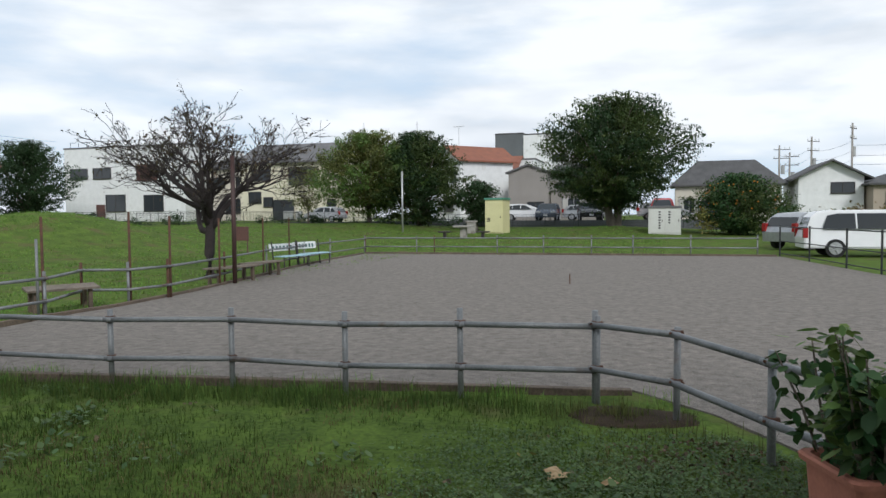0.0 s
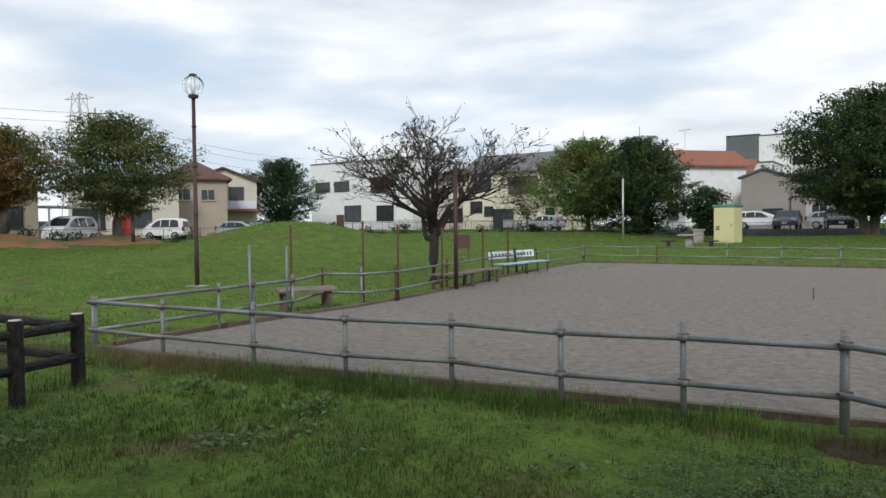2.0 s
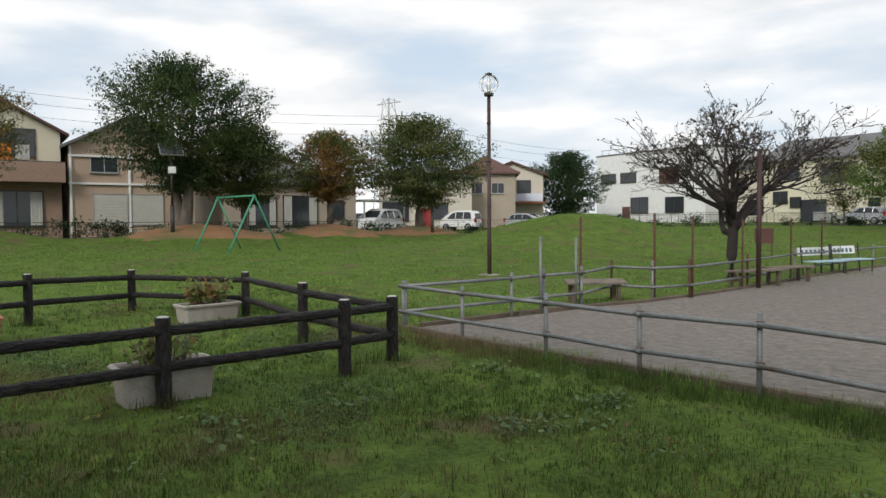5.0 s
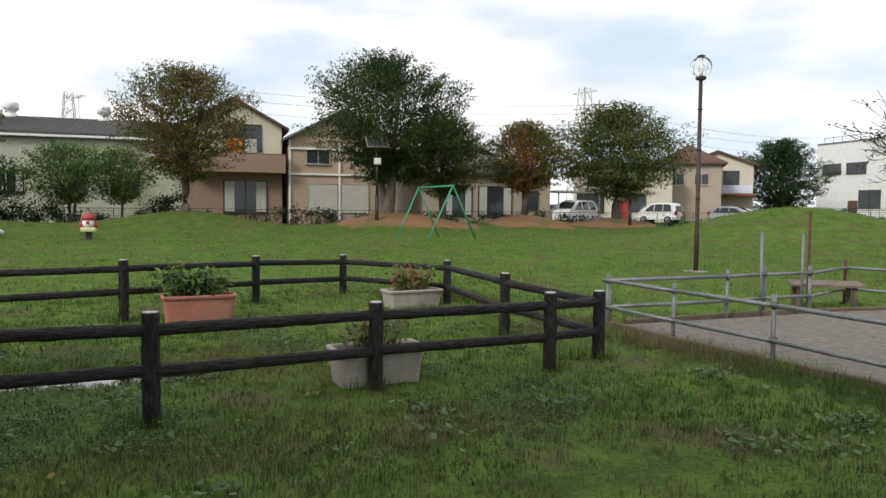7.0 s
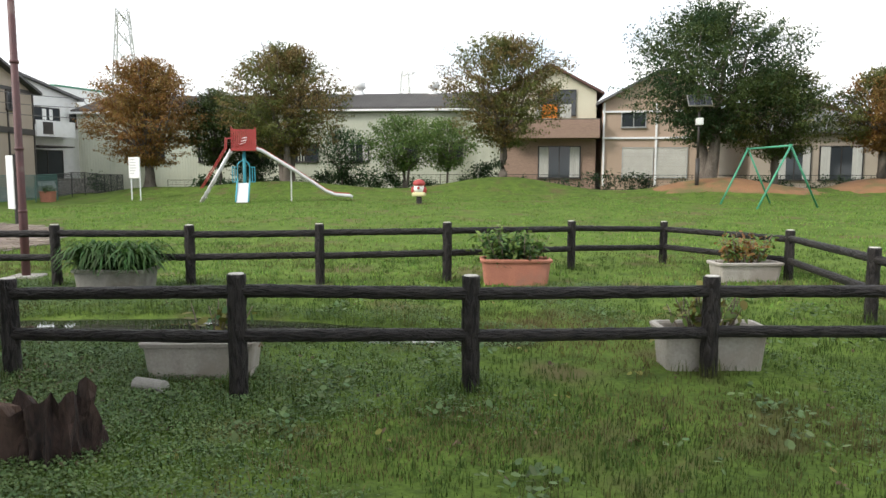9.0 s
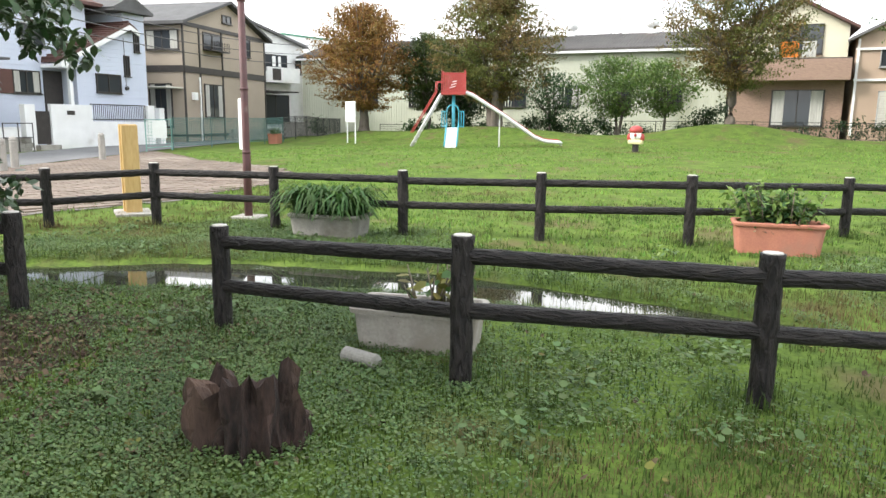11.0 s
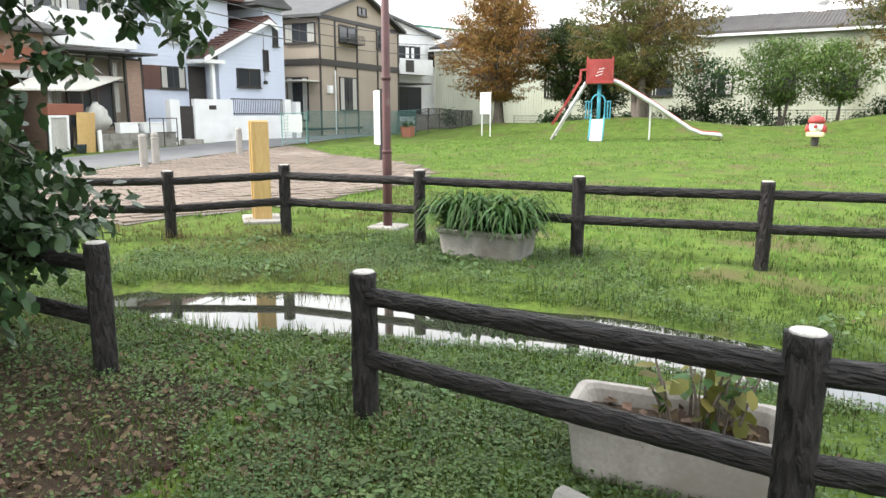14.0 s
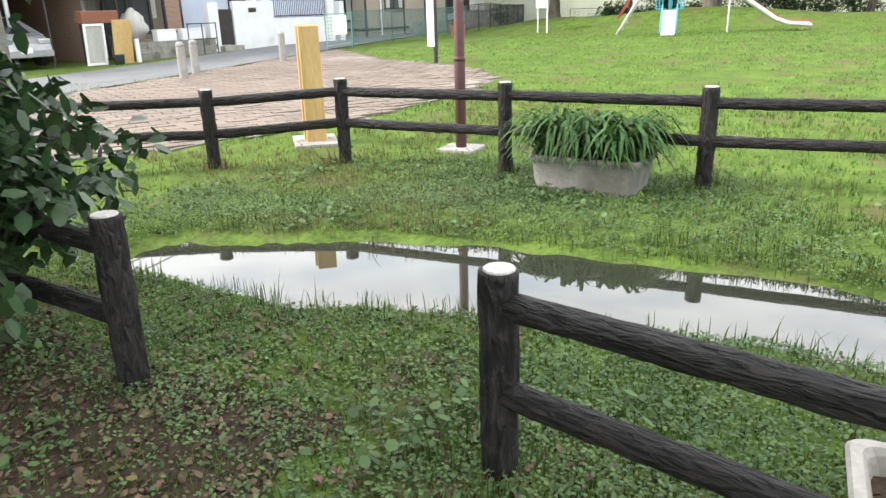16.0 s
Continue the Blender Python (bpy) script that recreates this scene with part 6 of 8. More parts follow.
# ---- leafy shrub by the side fence ----
def big_shrub(x, y):
    rnd = random.Random(55)
    ob = thing("evergreen_shrub", x, y, land(x, y), 0, "dense dark green shrub with drooping branches by the log fence", "shrub")
    cent = []
    blobs = [(-0.05, 0.45, 0.95, 0.72, 0.85), (0.1, 0.1, 1.7, 0.75, 0.6), (-0.1, -0.5, 1.2, 0.9, 1.0), (-0.1, 0.2, 2.45, 0.6, 0.4), (0.3, 0.5, 2.6, 0.8, 0.4), (0.5, -0.6, 2.2, 1.1, 0.9)]
    for bx, by, bz, r, rz_ in blobs:
        for i in range(70):
            v = Vector((rnd.gauss(0, 1), rnd.gauss(0, 1), rnd.gauss(0, 1))).normalized() * (0.5 + 0.5 * rnd.random() ** 0.5)
            cent.append((bx + v.x * r, by + v.y * r, max(0.12, bz + v.z * rz_), 72, 0.11))
    bm = B()
    tube(bm, [(0, 0, -0.2), (0.02, 0.05, 0.6), (0, 0.1, 1.4), (-0.1, 0.2, 2.3)], [0.07, 0.055, 0.04, 0.02], 8)
    part("trunk", bm, M["bark"], ob, smooth=True)
    sprays = [((-0.4, 0.4, 2.5), (-1.35, 1.25, 1.95)), ((-0.5, 0.5, 2.6), (-1.6, 0.85, 2.15)), ((-0.3, 0.5, 2.7), (-1.0, 1.5, 2.3)), ((-0.2, 0.3, 2.3), (-1.0, 0.6, 1.75)), ((0.1, 0.6, 2.5), (-0.35, 1.7, 2.25)), ((-0.2, 0.4, 1.2), (-0.85, 0.65, 1.0)), ((-0.2, 0.4, 0.9), (-0.8, 0.75, 0.72))]
    for a, b in sprays:
        a, b = Vector(a), Vector(b)
        bm = B()
        mid = a.lerp(b, 0.5) + Vector((0, 0, 0.16))
        tube(bm, [Vector((-0.05, 0.15, 2.0 if a.z > 2 else 1.0)), a, mid, b], [0.022, 0.016, 0.011, 0.004], 6)
        part("branch", bm, M["bark"], ob, smooth=True)
        for i in range(26):
            k = rnd.uniform(0.0, 1.05)
            p = (a.lerp(mid, k * 2) if k < 0.5 else mid.lerp(b, k * 2 - 1)) + Vector((rnd.gauss(0, 0.1), rnd.gauss(0, 0.1), rnd.gauss(-0.05, 0.07)))
            cent.append((p.x, p.y, p.z, 15, 0.065))
    o = new("foliage", leaf_mesh("foliage", cent, 0.085, M["leaf_gloss"], rnd, droop=0.55, full=True))
    o.parent = ob


big_shrub(-4.82, -6.62)
# Unseen trees added out of view; their crowns shade the near ground.
tree(1.0, -5.6, 8.5, 8.0, "unseen tall green tree added to shade the near lawn", "leaf_green", "leaf_olive", 2.6, 0.22, 8000, 0.2, 63, 0.55)
tree(4.6, -4.2, 8.5, 7.5, "unseen broad green tree added to shade the court corner", "leaf_green", "leaf_olive", 2.4, 0.2, 5000, 0.2, 61, 0.55)
tree(-2.5, -7.6, 6.5, 5.0, "unseen green shade tree added beside the shrub at the fence", "leaf_green", None, 2.6, 0.16, 4000, 0.2, 62, 0.55)


# ---- park furniture ----
def lamp(x, y, h, label, material, globe_r=0.25):
    ob = thing("park_lamp", x, y, land(x, y), 0, label, "lamp", "park lamps")
    bm = B()
    lathe(bm, [(0.058, -0.2), (0.058, 0.9), (0.055, 0.93), (0.052, 1.0), (0.046, h)], 16)
    for k in (0.92, 1.8, 3.0, 4.0):
        if k < h:
            rod(bm, (0, 0, k), (0, 0, k + 0.04), 0.061, seg=16)
    part("pole", bm, M[material], ob, smooth=True)
    bm = B()
    box(bm, 0, 0, -0.1, 0.42, 0.42, 0.125, 12, 0.02)
    part("footing", bm, M["concrete"], ob, "pale concrete footing")
    bm = B()
    lathe(bm, [(0.06, h), (0.12, h + 0.02), (0.13, h + 0.08), (0.09, h + 0.1)], 18)
    col = part("collar", bm, M["frame_dark"], ob)
    bm = B()
    lathe(bm, [(0.04, h + 0.1), (0.05, h + 0.2), (0.07, h + 0.26), (0.06, h + 0.36), (0.02, h + 0.4)], 14)
    part("bulb", bm, M["board_white"], col, "frosted white bulb", True)
    bm = B()
    bmesh.ops.create_uvsphere(bm, u_segments=28, v_segments=18, radius=globe_r, matrix=Matrix.Translation((0, 0, h + 0.1 + globe_r * 0.94)))
    g = part("globe", bm, M["globe_glass"], ob, "clear glass globe", True)
    g.visible_shadow = False
    for k in range(8):
        a = math.pi * k / 8
        pts = [(globe_r * 1.02 * math.cos(t) * math.cos(a), globe_r * 1.02 * math.cos(t) * math.sin(a), h + 0.1 + globe_r * 0.94 + globe_r * 1.02 * math.sin(t)) for t in np.linspace(-1.25, math.pi + 1.25, 22)]
        if k % 2 == 0:
            bm = B()
            tube(bm, pts, [0.006] * len(pts), 5)
            part("guard_wire", bm, M["frame_alu"], ob)
    bm = B()
    lathe(bm, [(0.09, h + globe_r * 2 + 0.06), (0.1, h + globe_r * 2 + 0.1), (0.03, h + globe_r * 2 + 0.13)], 16)
    part("cap", bm, M["frame_dark"], ob)
    return ob


lamp(-15.25, 11.75, 4.72, "tall brown park lamp with a clear glass globe", "brown_pole")
lamp(-10.2, -6.87, 4.72, "tall maroon lamp pole beside the log fence", "rust_pole")


def solar_lamp(x, y, h, label):
    ob = thing("solar_lamp", x, y, land(x, y), 0, label, "lamp", "solar lamps")
    bm = B()
    rod(bm, (0, 0, -0.2), (0, 0, 1.3), 0.1, 0.1, 14)
    rod(bm, (0, 0, 1.3), (0, 0, h - 0.2), 0.06, 0.05, 14)
    part("pole", bm, M["frame_dark"], ob, smooth=True)
    m = pose(0, 0, h, 0, 48, 0)
    bm = B()
    box(bm, 0, 0, -0.04, 0.75, 1.1, 0.06, 0, 0.01, m)
    pan = part("panel_frame", bm, M["frame_alu"], ob)
    bm = B()
    for i in range(3):
        for j in range(4):
            box(bm, -0.235 + i * 0.235, -0.39 + j * 0.26, 0.021, 0.22, 0.245, 0.008, 0, 0, m)
    part("solar_cells", bm, M["solar"], pan, "dark blue-grey solar cells")
    bm = B()
    box(bm, 0.12, 0, h - 1.15, 0.35, 0.3, 0.32, 0, 0.03)
    part("lamp_head", bm, M["board_white"], ob, "white lamp box")
    return ob


solar_lamp(-36, 8.25, 4.0, "dark solar lamp with tilted panel near the swing")
solar_lamp(-36.2, 23.2, 3.9, "dark solar lamp with tilted panel by the mound")


def swing():
    ob = thing("swing_frame", -27.6, 8.8, 0, 0, "green steel swing frame with no seats on the lawn", "swing")
    o = Vector((-27.6, 8.8))
    tops = []
    for a, b in (((-28.6, 7.4), (-29.6, 9.6)), ((-25.6, 7.8), (-26.9, 10.3))):
        top = Vector(((a[0] + b[0]) / 2 - o.x, (a[1] + b[1]) / 2 - o.y, land(-27, 8.8) + 2.1))
        tops.append(top)
        for p in (a, b):
            bm = B()
            rod(bm, (p[0] - o.x, p[1] - o.y, land(*p) - 0.1), top, 0.035, seg=10)
            part("leg", bm, M["green_paint"], ob, smooth=True)
        bm = B()
        rod(bm, top + Vector((0, 0, -0.05)), top + Vector((0, 0, 0.05)), 0.055, seg=10)
        part("joint", bm, M["green_paint"], ob)
    bm = B()
    rod(bm, tops[0], tops[1], 0.035, seg=10)
    part("top_bar", bm, M["green_paint"], ob, smooth=True)


swing()


def slide():
    g = 0.4
    ob = thing("slide", -29, -11.25, g, 108, "red, white and blue playground slide with ladder and chute", "slide")
    # local x runs along the chute, local -y towards the lawn
    bm = B()
    box(bm, 0, 0.3, 2.08, 1.0, 0.75, 0.06, 0, 0.01)
    part("platform", bm, M["red_paint"], ob)
    bm = B()
    rod(bm, (0, 0.3, -0.1), (0, 0.3, 2.1), 0.07, seg=14)
    part("mast", bm, M["blue_paint"], ob, smooth=True)
    for yy in (-0.05, 0.65):
        for zz in (2.16, 2.92):
            bm = B()
            rod(bm, (-0.48, yy, zz), (0.48, yy, zz), 0.02, seg=8)
            pan = part("guard_rail", bm, M["red_paint"], ob)
        for i in range(13):
            bm = B()
            rod(bm, (-0.46 + i * 0.0767, yy, 2.14), (-0.46 + i * 0.0767, yy, 2.95 + (0.1 if i in (0, 12) else 0)), 0.019, seg=8)
            part("guard_bar", bm, M["red_paint"], pan)
    bm = B()
    for i in range(3):
        rod(bm, (-0.14 + 0.05 * i, -0.075, 2.34 + i * 0.12), (0.1 + 0.03 * i, -0.075, 2.42 + i * 0.1), 0.013, seg=6)
    part("emblem", bm, M["board_white"], ob, "pale worn emblem")
    for yy in (-0.02, 0.62):
        bm = B()
        rod(bm, (-0.5, yy, 2.12), (-1.72, yy, 0.0), 0.045, seg=10)
        part("ladder_side", bm, M["slide_steel"], ob, smooth=True)
        bm = B()
        tube(bm, [(-0.45, yy, 2.6), (-0.7, yy, 2.58), (-0.72, yy, 2.2), (-1.72, yy + 0.02, 0.55)], [0.022] * 4, 8)
        part("handrail", bm, M["red_paint"], ob, smooth=True)
    for i in range(9):
        bm = B()
        k = (i + 0.6) / 9.4
        box(bm, -0.5 - 1.22 * k, 0.3, 2.12 * (1 - k) - 0.02, 0.16, 0.64, 0.03)
        part("tread", bm, M["slide_steel"], ob)
    path = [(0.5, 2.14), (0.75, 2.05), (2.0, 1.28), (3.3, 0.4), (3.7, 0.24), (4.3, 0.2), (4.4, 0.13)]
    bm = B()
    for (xa, za), (xb, zb) in zip(path, path[1:]):
        q = [bm.verts.new((xx, yy, zz)) for xx, zz in ((xa, za), (xb, zb)) for yy in (0.08, 0.52)]
        p = [bm.verts.new(v.co + Vector((0, 0, -0.03))) for v in q]
        for f in ((0, 1, 3, 2), ):
            bm.faces.new([q[i] for i in f])
            bm.faces.new([p[i] for i in f[::-1]])
        bm.faces.new((q[0], q[2], p[2], p[0]))
        bm.faces.new((q[1], p[1], p[3], q[3]))
    part("chute_bed", bm, M["slide_steel"], ob, "worn bare steel chute")
    for yy in (0.06, 0.54):
        bm = B()
        pts = [(xx, yy, zz + 0.04) for xx, zz in path]
        tube(bm, pts, [0.075] * len(pts), 8)
        part("chute_side", bm, M["slide_steel"], ob, "white chute wall", True)
        bm = B()
        tube(bm, [(xx, yy, zz + 0.13) for xx, zz in path[:-1]], [0.018] * (len(path) - 1), 6)
        part("chute_lip", bm, M["red_paint"], ob, "faded red chute lip")
    bm = B()
    rod(bm, (1.88, 0.3, -0.1), (1.88, 0.3, 1.34), 0.03, seg=8)
    part("chute_leg", bm, M["slide_steel"], ob)
    # small step slide on the front
    for xx in (-0.24, 0.24):
        bm = B()
        tube(bm, [(xx, -0.2, 0.95), (xx, -0.55, 0.75), (xx, -1.35, 0.06)], [0.03] * 3, 8)
        part("small_slide_side", bm, M["blue_paint"], ob, smooth=True)
        for k in range(3):
            bm = B()
            rod(bm, (xx * (1 + 0.42 * k), -0.15, 0.8), (xx * (1 + 0.42 * k), -0.15, 1.42), 0.02, seg=8)
            part("ladder_bar", bm, M["blue_paint"], ob)
        bm = B()
        for zz in (0.82, 1.42):
            rod(bm, (xx, -0.15, zz), (xx * 1.9, -0.15, zz), 0.02, seg=8)
        part("ladder_rung", bm, M["blue_paint"], ob)
    bm = B()
    pts = [(0.24 * math.cos(t), -0.18, 1.42 + 0.26 * math.sin(t)) for t in np.linspace(0, math.pi, 12)]
    tube(bm, pts, [0.025] * 12, 8)
    part("arch", bm, M["blue_paint"], ob, smooth=True)
    bm = B()
    v = [bm.verts.new(p) for p in ((-0.22, -0.45, 0.78), (0.22, -0.45, 0.78), (0.22, -1.35, 0.05), (-0.22, -1.35, 0.05), (-0.22, -0.45, 0.74), (0.22, -0.45, 0.74), (0.22, -1.35, 0.01), (-0.22, -1.35, 0.01))]
    for f in ((3, 2, 1, 0), (4, 5, 6, 7), (0, 1, 5, 4), (1, 2, 6, 5), (2, 3, 7, 6), (3, 0, 4, 7)):
        bm.faces.new([v[i] for i in f])
    part("small_slide_bed", bm, M["slide_steel"], ob)


slide()


def spring_rider():
    x, y = -27.9, -3.85
    ob = thing("spring_rider", x, y, land(x, y), 0, "white spring rider with red and yellow trim on the lawn", "spring rider")
    bm = B()
    rod(bm, (0, 0, -0.1), (0, 0, 0.3), 0.1, seg=16)
    for k in range(4):
        rod(bm, (0, 0, 0.03 + k * 0.07), (0, 0, 0.06 + k * 0.07), 0.12, seg=16)
    part("spring", bm, M["frame_dark"], ob, smooth=False)
    bm = B()
    box(bm, 0, 0, 0.28, 0.45, 0.5, 0.16, 0, 0.06)
    part("seat", bm, M["yellow_panel"], ob, "cream yellow seat")
    bm = B()
    lathe(bm, [(0.1, 0.42), (0.21, 0.5), (0.22, 0.6), (0.16, 0.72), (0.08, 0.84), (0.03, 0.88)], 18)
    part("figure", bm, M["board_white"], ob, "white rounded figure", True)
    bm = B()
    lathe(bm, [(0.19, 0.68), (0.235, 0.72), (0.24, 0.78), (0.18, 0.88), (0.06, 0.93)], 18)
    part("top", bm, M["red_paint"], ob, "rounded red top", True)
    bm = B()
    rod(bm, (0.16, 0, 0.6), (0.24, 0, 0.6), 0.07, 0.05, 12)
    part("knob", bm, M["red_paint"], ob, "red front knob", True)
    for s in (-1, 1):
        bm = B()
        lathe(bm, [(0.03, 0.4), (0.08, 0.44), (0.085, 0.56), (0.05, 0.64), (0.02, 0.66)], 12, 0.04, s * 0.22)
        part("side_grip", bm, M["red_paint"], ob, "red side grip", True)
    bm = B()
    rod(bm, (0.12, -0.12, 0.64), (0.12, 0.12, 0.64), 0.05, seg=10)
    part("band", bm, M["yellow_panel"], ob)


spring_rider()


def board(name, x, y, rz, w, h, z, leg_h, label, legs=2, frame="frame_alu", text=True):
    ob = thing(name, x, y, land(x, y), rz, label, "sign")
    for s in ((-1, 1) if legs == 2 else (1,)):
        bm = B()
        rod(bm, (s * w * 0.42, 0.03, -0.2), (s * w * 0.42, 0.03, leg_h), 0.03 if legs == 2 else 0.055, seg=8)
        part("leg", bm, M["board_white" if legs == 2 else "frame_dark"], ob)
    bm = B()
    box(bm, 0, -0.02, z, w, 0.03, h, 0, 0.004)
    face = part("board", bm, M["board_white"], ob)
    if text:
        rnd = random.Random(int(x * 10))
        bm = B()
        for i in range(6):
            ww = w * rnd.uniform(0.4, 0.75)
            box(bm, -w * 0.4 + ww / 2, -0.0375, z + h * (0.86 - i * 0.13), ww, 0.003, h * 0.035)
        part("lettering", bm, M["frame_alu"], face)
    return ob


board("notice_board", -33.2, -18.4, 60, 0.92, 1.0, 1.05, 2.05, "white notice board on two white legs near the slide")
board("tall_sign", -18.85, -13.72, 55, 0.5, 1.45, 0.42, 1.9, "tall white sign board on a dark post", 1, text=False)

# planters
def rounded_box(bm, w, d, h, wall, taper=0.9, rim=0.03, r=0.05):
    """An open tapering tub with a rolled rim."""
    def ring(hw, hd, z):
        pts = []
        for cx, cy, a0 in ((hw - r, hd - r, 0), (-hw + r, hd - r, 90), (-hw + r, -hd + r, 180), (hw - r, -hd + r, 270)):
            for k in range(4):
                a = radians(a0 + k * 30)
                pts.append(bm.verts.new((cx + r * math.cos(a), cy + r * math.sin(a), z)))
        return pts
    levels = [(w / 2 * taper, d / 2 * taper, -0.06), (w / 2 - 0.005, d / 2 - 0.005, h - rim * 1.6), (w / 2 + rim * 0.6, d / 2 + rim * 0.6, h - rim * 1.3), (w / 2 + rim * 0.75, d / 2 + rim * 0.75, h - rim * 0.4), (w / 2 + rim * 0.4, d / 2 + rim * 0.4, h), (w / 2 - wall * 0.6, d / 2 - wall * 0.6, h), (w / 2 - wall, d / 2 - wall, h - 0.02), (w / 2 * taper - wall, d / 2 * taper - wall, h * 0.5)]
    rings = [ring(*l) for l in levels]
    for a, b in zip(rings, rings[1:]):
        n = len(a)
        for i in range(n):
            bm.faces.new((a[i], a[(i + 1) % n], b[(i + 1) % n], b[i]))
    bm.faces.new(rings[0][::-1])
    bm.faces.new(rings[-1])
    return bm


def planter(x, y, rz, w, d, h, material, label, soil=0.75, dz=0.0):
    ob = thing("planter", x, y, land(x, y) + dz, rz, label, "planter", "planters")
    bm = B()
    rounded_box(bm, w, d, h, 0.03)
    part("tub", bm, M[material], ob, smooth=False)
    bm = B()
    box(bm, 0, 0, h * 0.4, w - 0.075, d - 0.075, h * soil - h * 0.4, 0, 0.02)
    bmesh.ops.subdivide_edges(bm, edges=bm.edges, cuts=5, use_grid_fill=True)
    for v in bm.verts:
        v.co.z += 0.02 * noise.noise(v.co * 14)
    part("soil", bm, M["soil"], ob, "dark soil with fallen leaves")
    vs, fs = [], []
    r2 = random.Random(int(x * 31 + y))
    me_ = leaf_mesh("leaf_litter", [(r2.uniform(-w * 0.38, w * 0.38), r2.uniform(-d * 0.32, d * 0.32), h * soil + 0.012, 4, 0.05) for _ in range(26)], 0.06, M["dead_leaf"], r2, droop=0.0, flat=0.12)
    o = new("leaf_litter", me_)
    o.parent = ob
    o["kind"] = "stuff"
    return ob


def bush_plant(x, y, z, w, h, d, rz, leaf, label, leaves=500, size=0.07, stems=14, seed=1, name="shrub", alt=None, bare=0.0, category="plant"):
    """Stems rising from the soil with leaves on their upper ends."""
    rnd = random.Random(seed)
    ob = thing(name, x, y, z, rz, label, category, "planter plants" if category == "plant" else "")
    bm = B()
    cent = []
    for i in range(stems):
        bx, by = rnd.uniform(-w * 0.3, w * 0.3), rnd.uniform(-d * 0.3, d * 0.3)
        tx, ty = bx * 1.7 + rnd.gauss(0, w * 0.1), by * 1.7 + rnd.gauss(0, d * 0.12)
        hh = h * rnd.uniform(0.5, 1.0)
        tube(bm, [(bx, by, -0.05), ((bx + tx) / 2 + rnd.gauss(0, 0.015), (by + ty) / 2, hh * 0.5), (tx, ty, hh)], [0.009, 0.007, 0.004], 5)
        for k in range(5):
            f = bare + (1 - bare) * (k + rnd.random()) / 5
            cent.append((bx + (tx - bx) * f, by + (ty - by) * f, hh * f, max(1, int(leaves / stems / 5)), w * 0.055))
    part("stem", bm, M["wood_grey"], ob)
    cut = [c for c in cent if not alt or rnd.random() < 0.65]
    rest = [c for c in cent if c not in cut]
    o = new("foliage", leaf_mesh("foliage", cut, size, M[leaf], rnd, droop=0.2, full=True))
    o.parent = ob
    if rest:
        o = new("foliage", leaf_mesh("foliage", rest, size, M[alt], rnd, droop=0.2, full=True))
        o.parent = ob
    return ob


def on(x, y, h):
    return land(x, y) + h


planter(-5.95, -2.2, 100, 0.82, 0.4, 0.29, "planter_white", "weathered pale plastic planter behind the log fence")
bush_plant(-5.95, -2.12, on(-5.95, -2.12, 0.2), 0.5, 0.42, 0.28, 100, "leaf_yellow", "yellowing leggy plant in a pale planter", 150, 0.085, 16, 3, alt="leaf_lily", bare=0.35)
planter(-6.64, 1.7, 98, 0.82, 0.36, 0.33, "planter_white", "pinkish white planter close to a fence post")
bush_plant(-6.64, 1.7, on(-6.64, 1.7, 0.24), 0.66, 0.42, 0.28, 98, "leaf_yellow", "dry stemmed plant with yellow-green leaves in a planter", 170, 0.075, 26, 4, alt="leaf_fresh", bare=0.45)
planter(-10.5, 0.1, 96, 0.92, 0.42, 0.36, "terracotta", "terracotta coloured planter with a leafy shrub")
bush_plant(-10.5, 0.1, on(-10.5, 0.1, 0.27), 0.85, 0.5, 0.4, 96, "leaf_fresh", "olive green leafy shrub in the terracotta planter", 1300, 0.075, 34, 5, alt="leaf_shrub", bare=0.25)
planter(-11.15, 3.28, 100, 0.9, 0.4, 0.27, "planter_white", "pale planter by the fence corner")
bush_plant(-11.15, 3.28, on(-11.15, 3.28, 0.2), 0.75, 0.5, 0.3, 100, "leaf_orange", "reddish and green plant in a pale planter", 500, 0.075, 24, 6, alt="leaf_fresh", bare=0.3)
planter(-9.35, -4.97, 95, 0.9, 0.5, 0.3, "planter_grey", "grey concrete planter box filled with strappy leaves")
planter(1.06, 4.12, 20, 0.55, 0.45, 0.32, "terracotta", "pinkish terracotta pot at the court corner")
bush_plant(1.1, 4.12, on(1.1, 4.12, 0.25), 0.7, 0.72, 0.65, 20, "leaf_shrub", "broad-leaved green shrub in the terracotta pot", 1900, 0.085, 44, 8, alt="leaf_fresh", bare=0.1)
planter(-32.6, -22.5, 20, 1.0, 0.5, 0.5, "terracotta", "orange planter by the lane fence")
bush_plant(-32.6, -22.5, on(-32.6, -22.5, 0.4), 0.9, 0.4, 0.4, 20, "leaf_shrub", "low green plant in the orange planter", 400, 0.1, 14, 9)


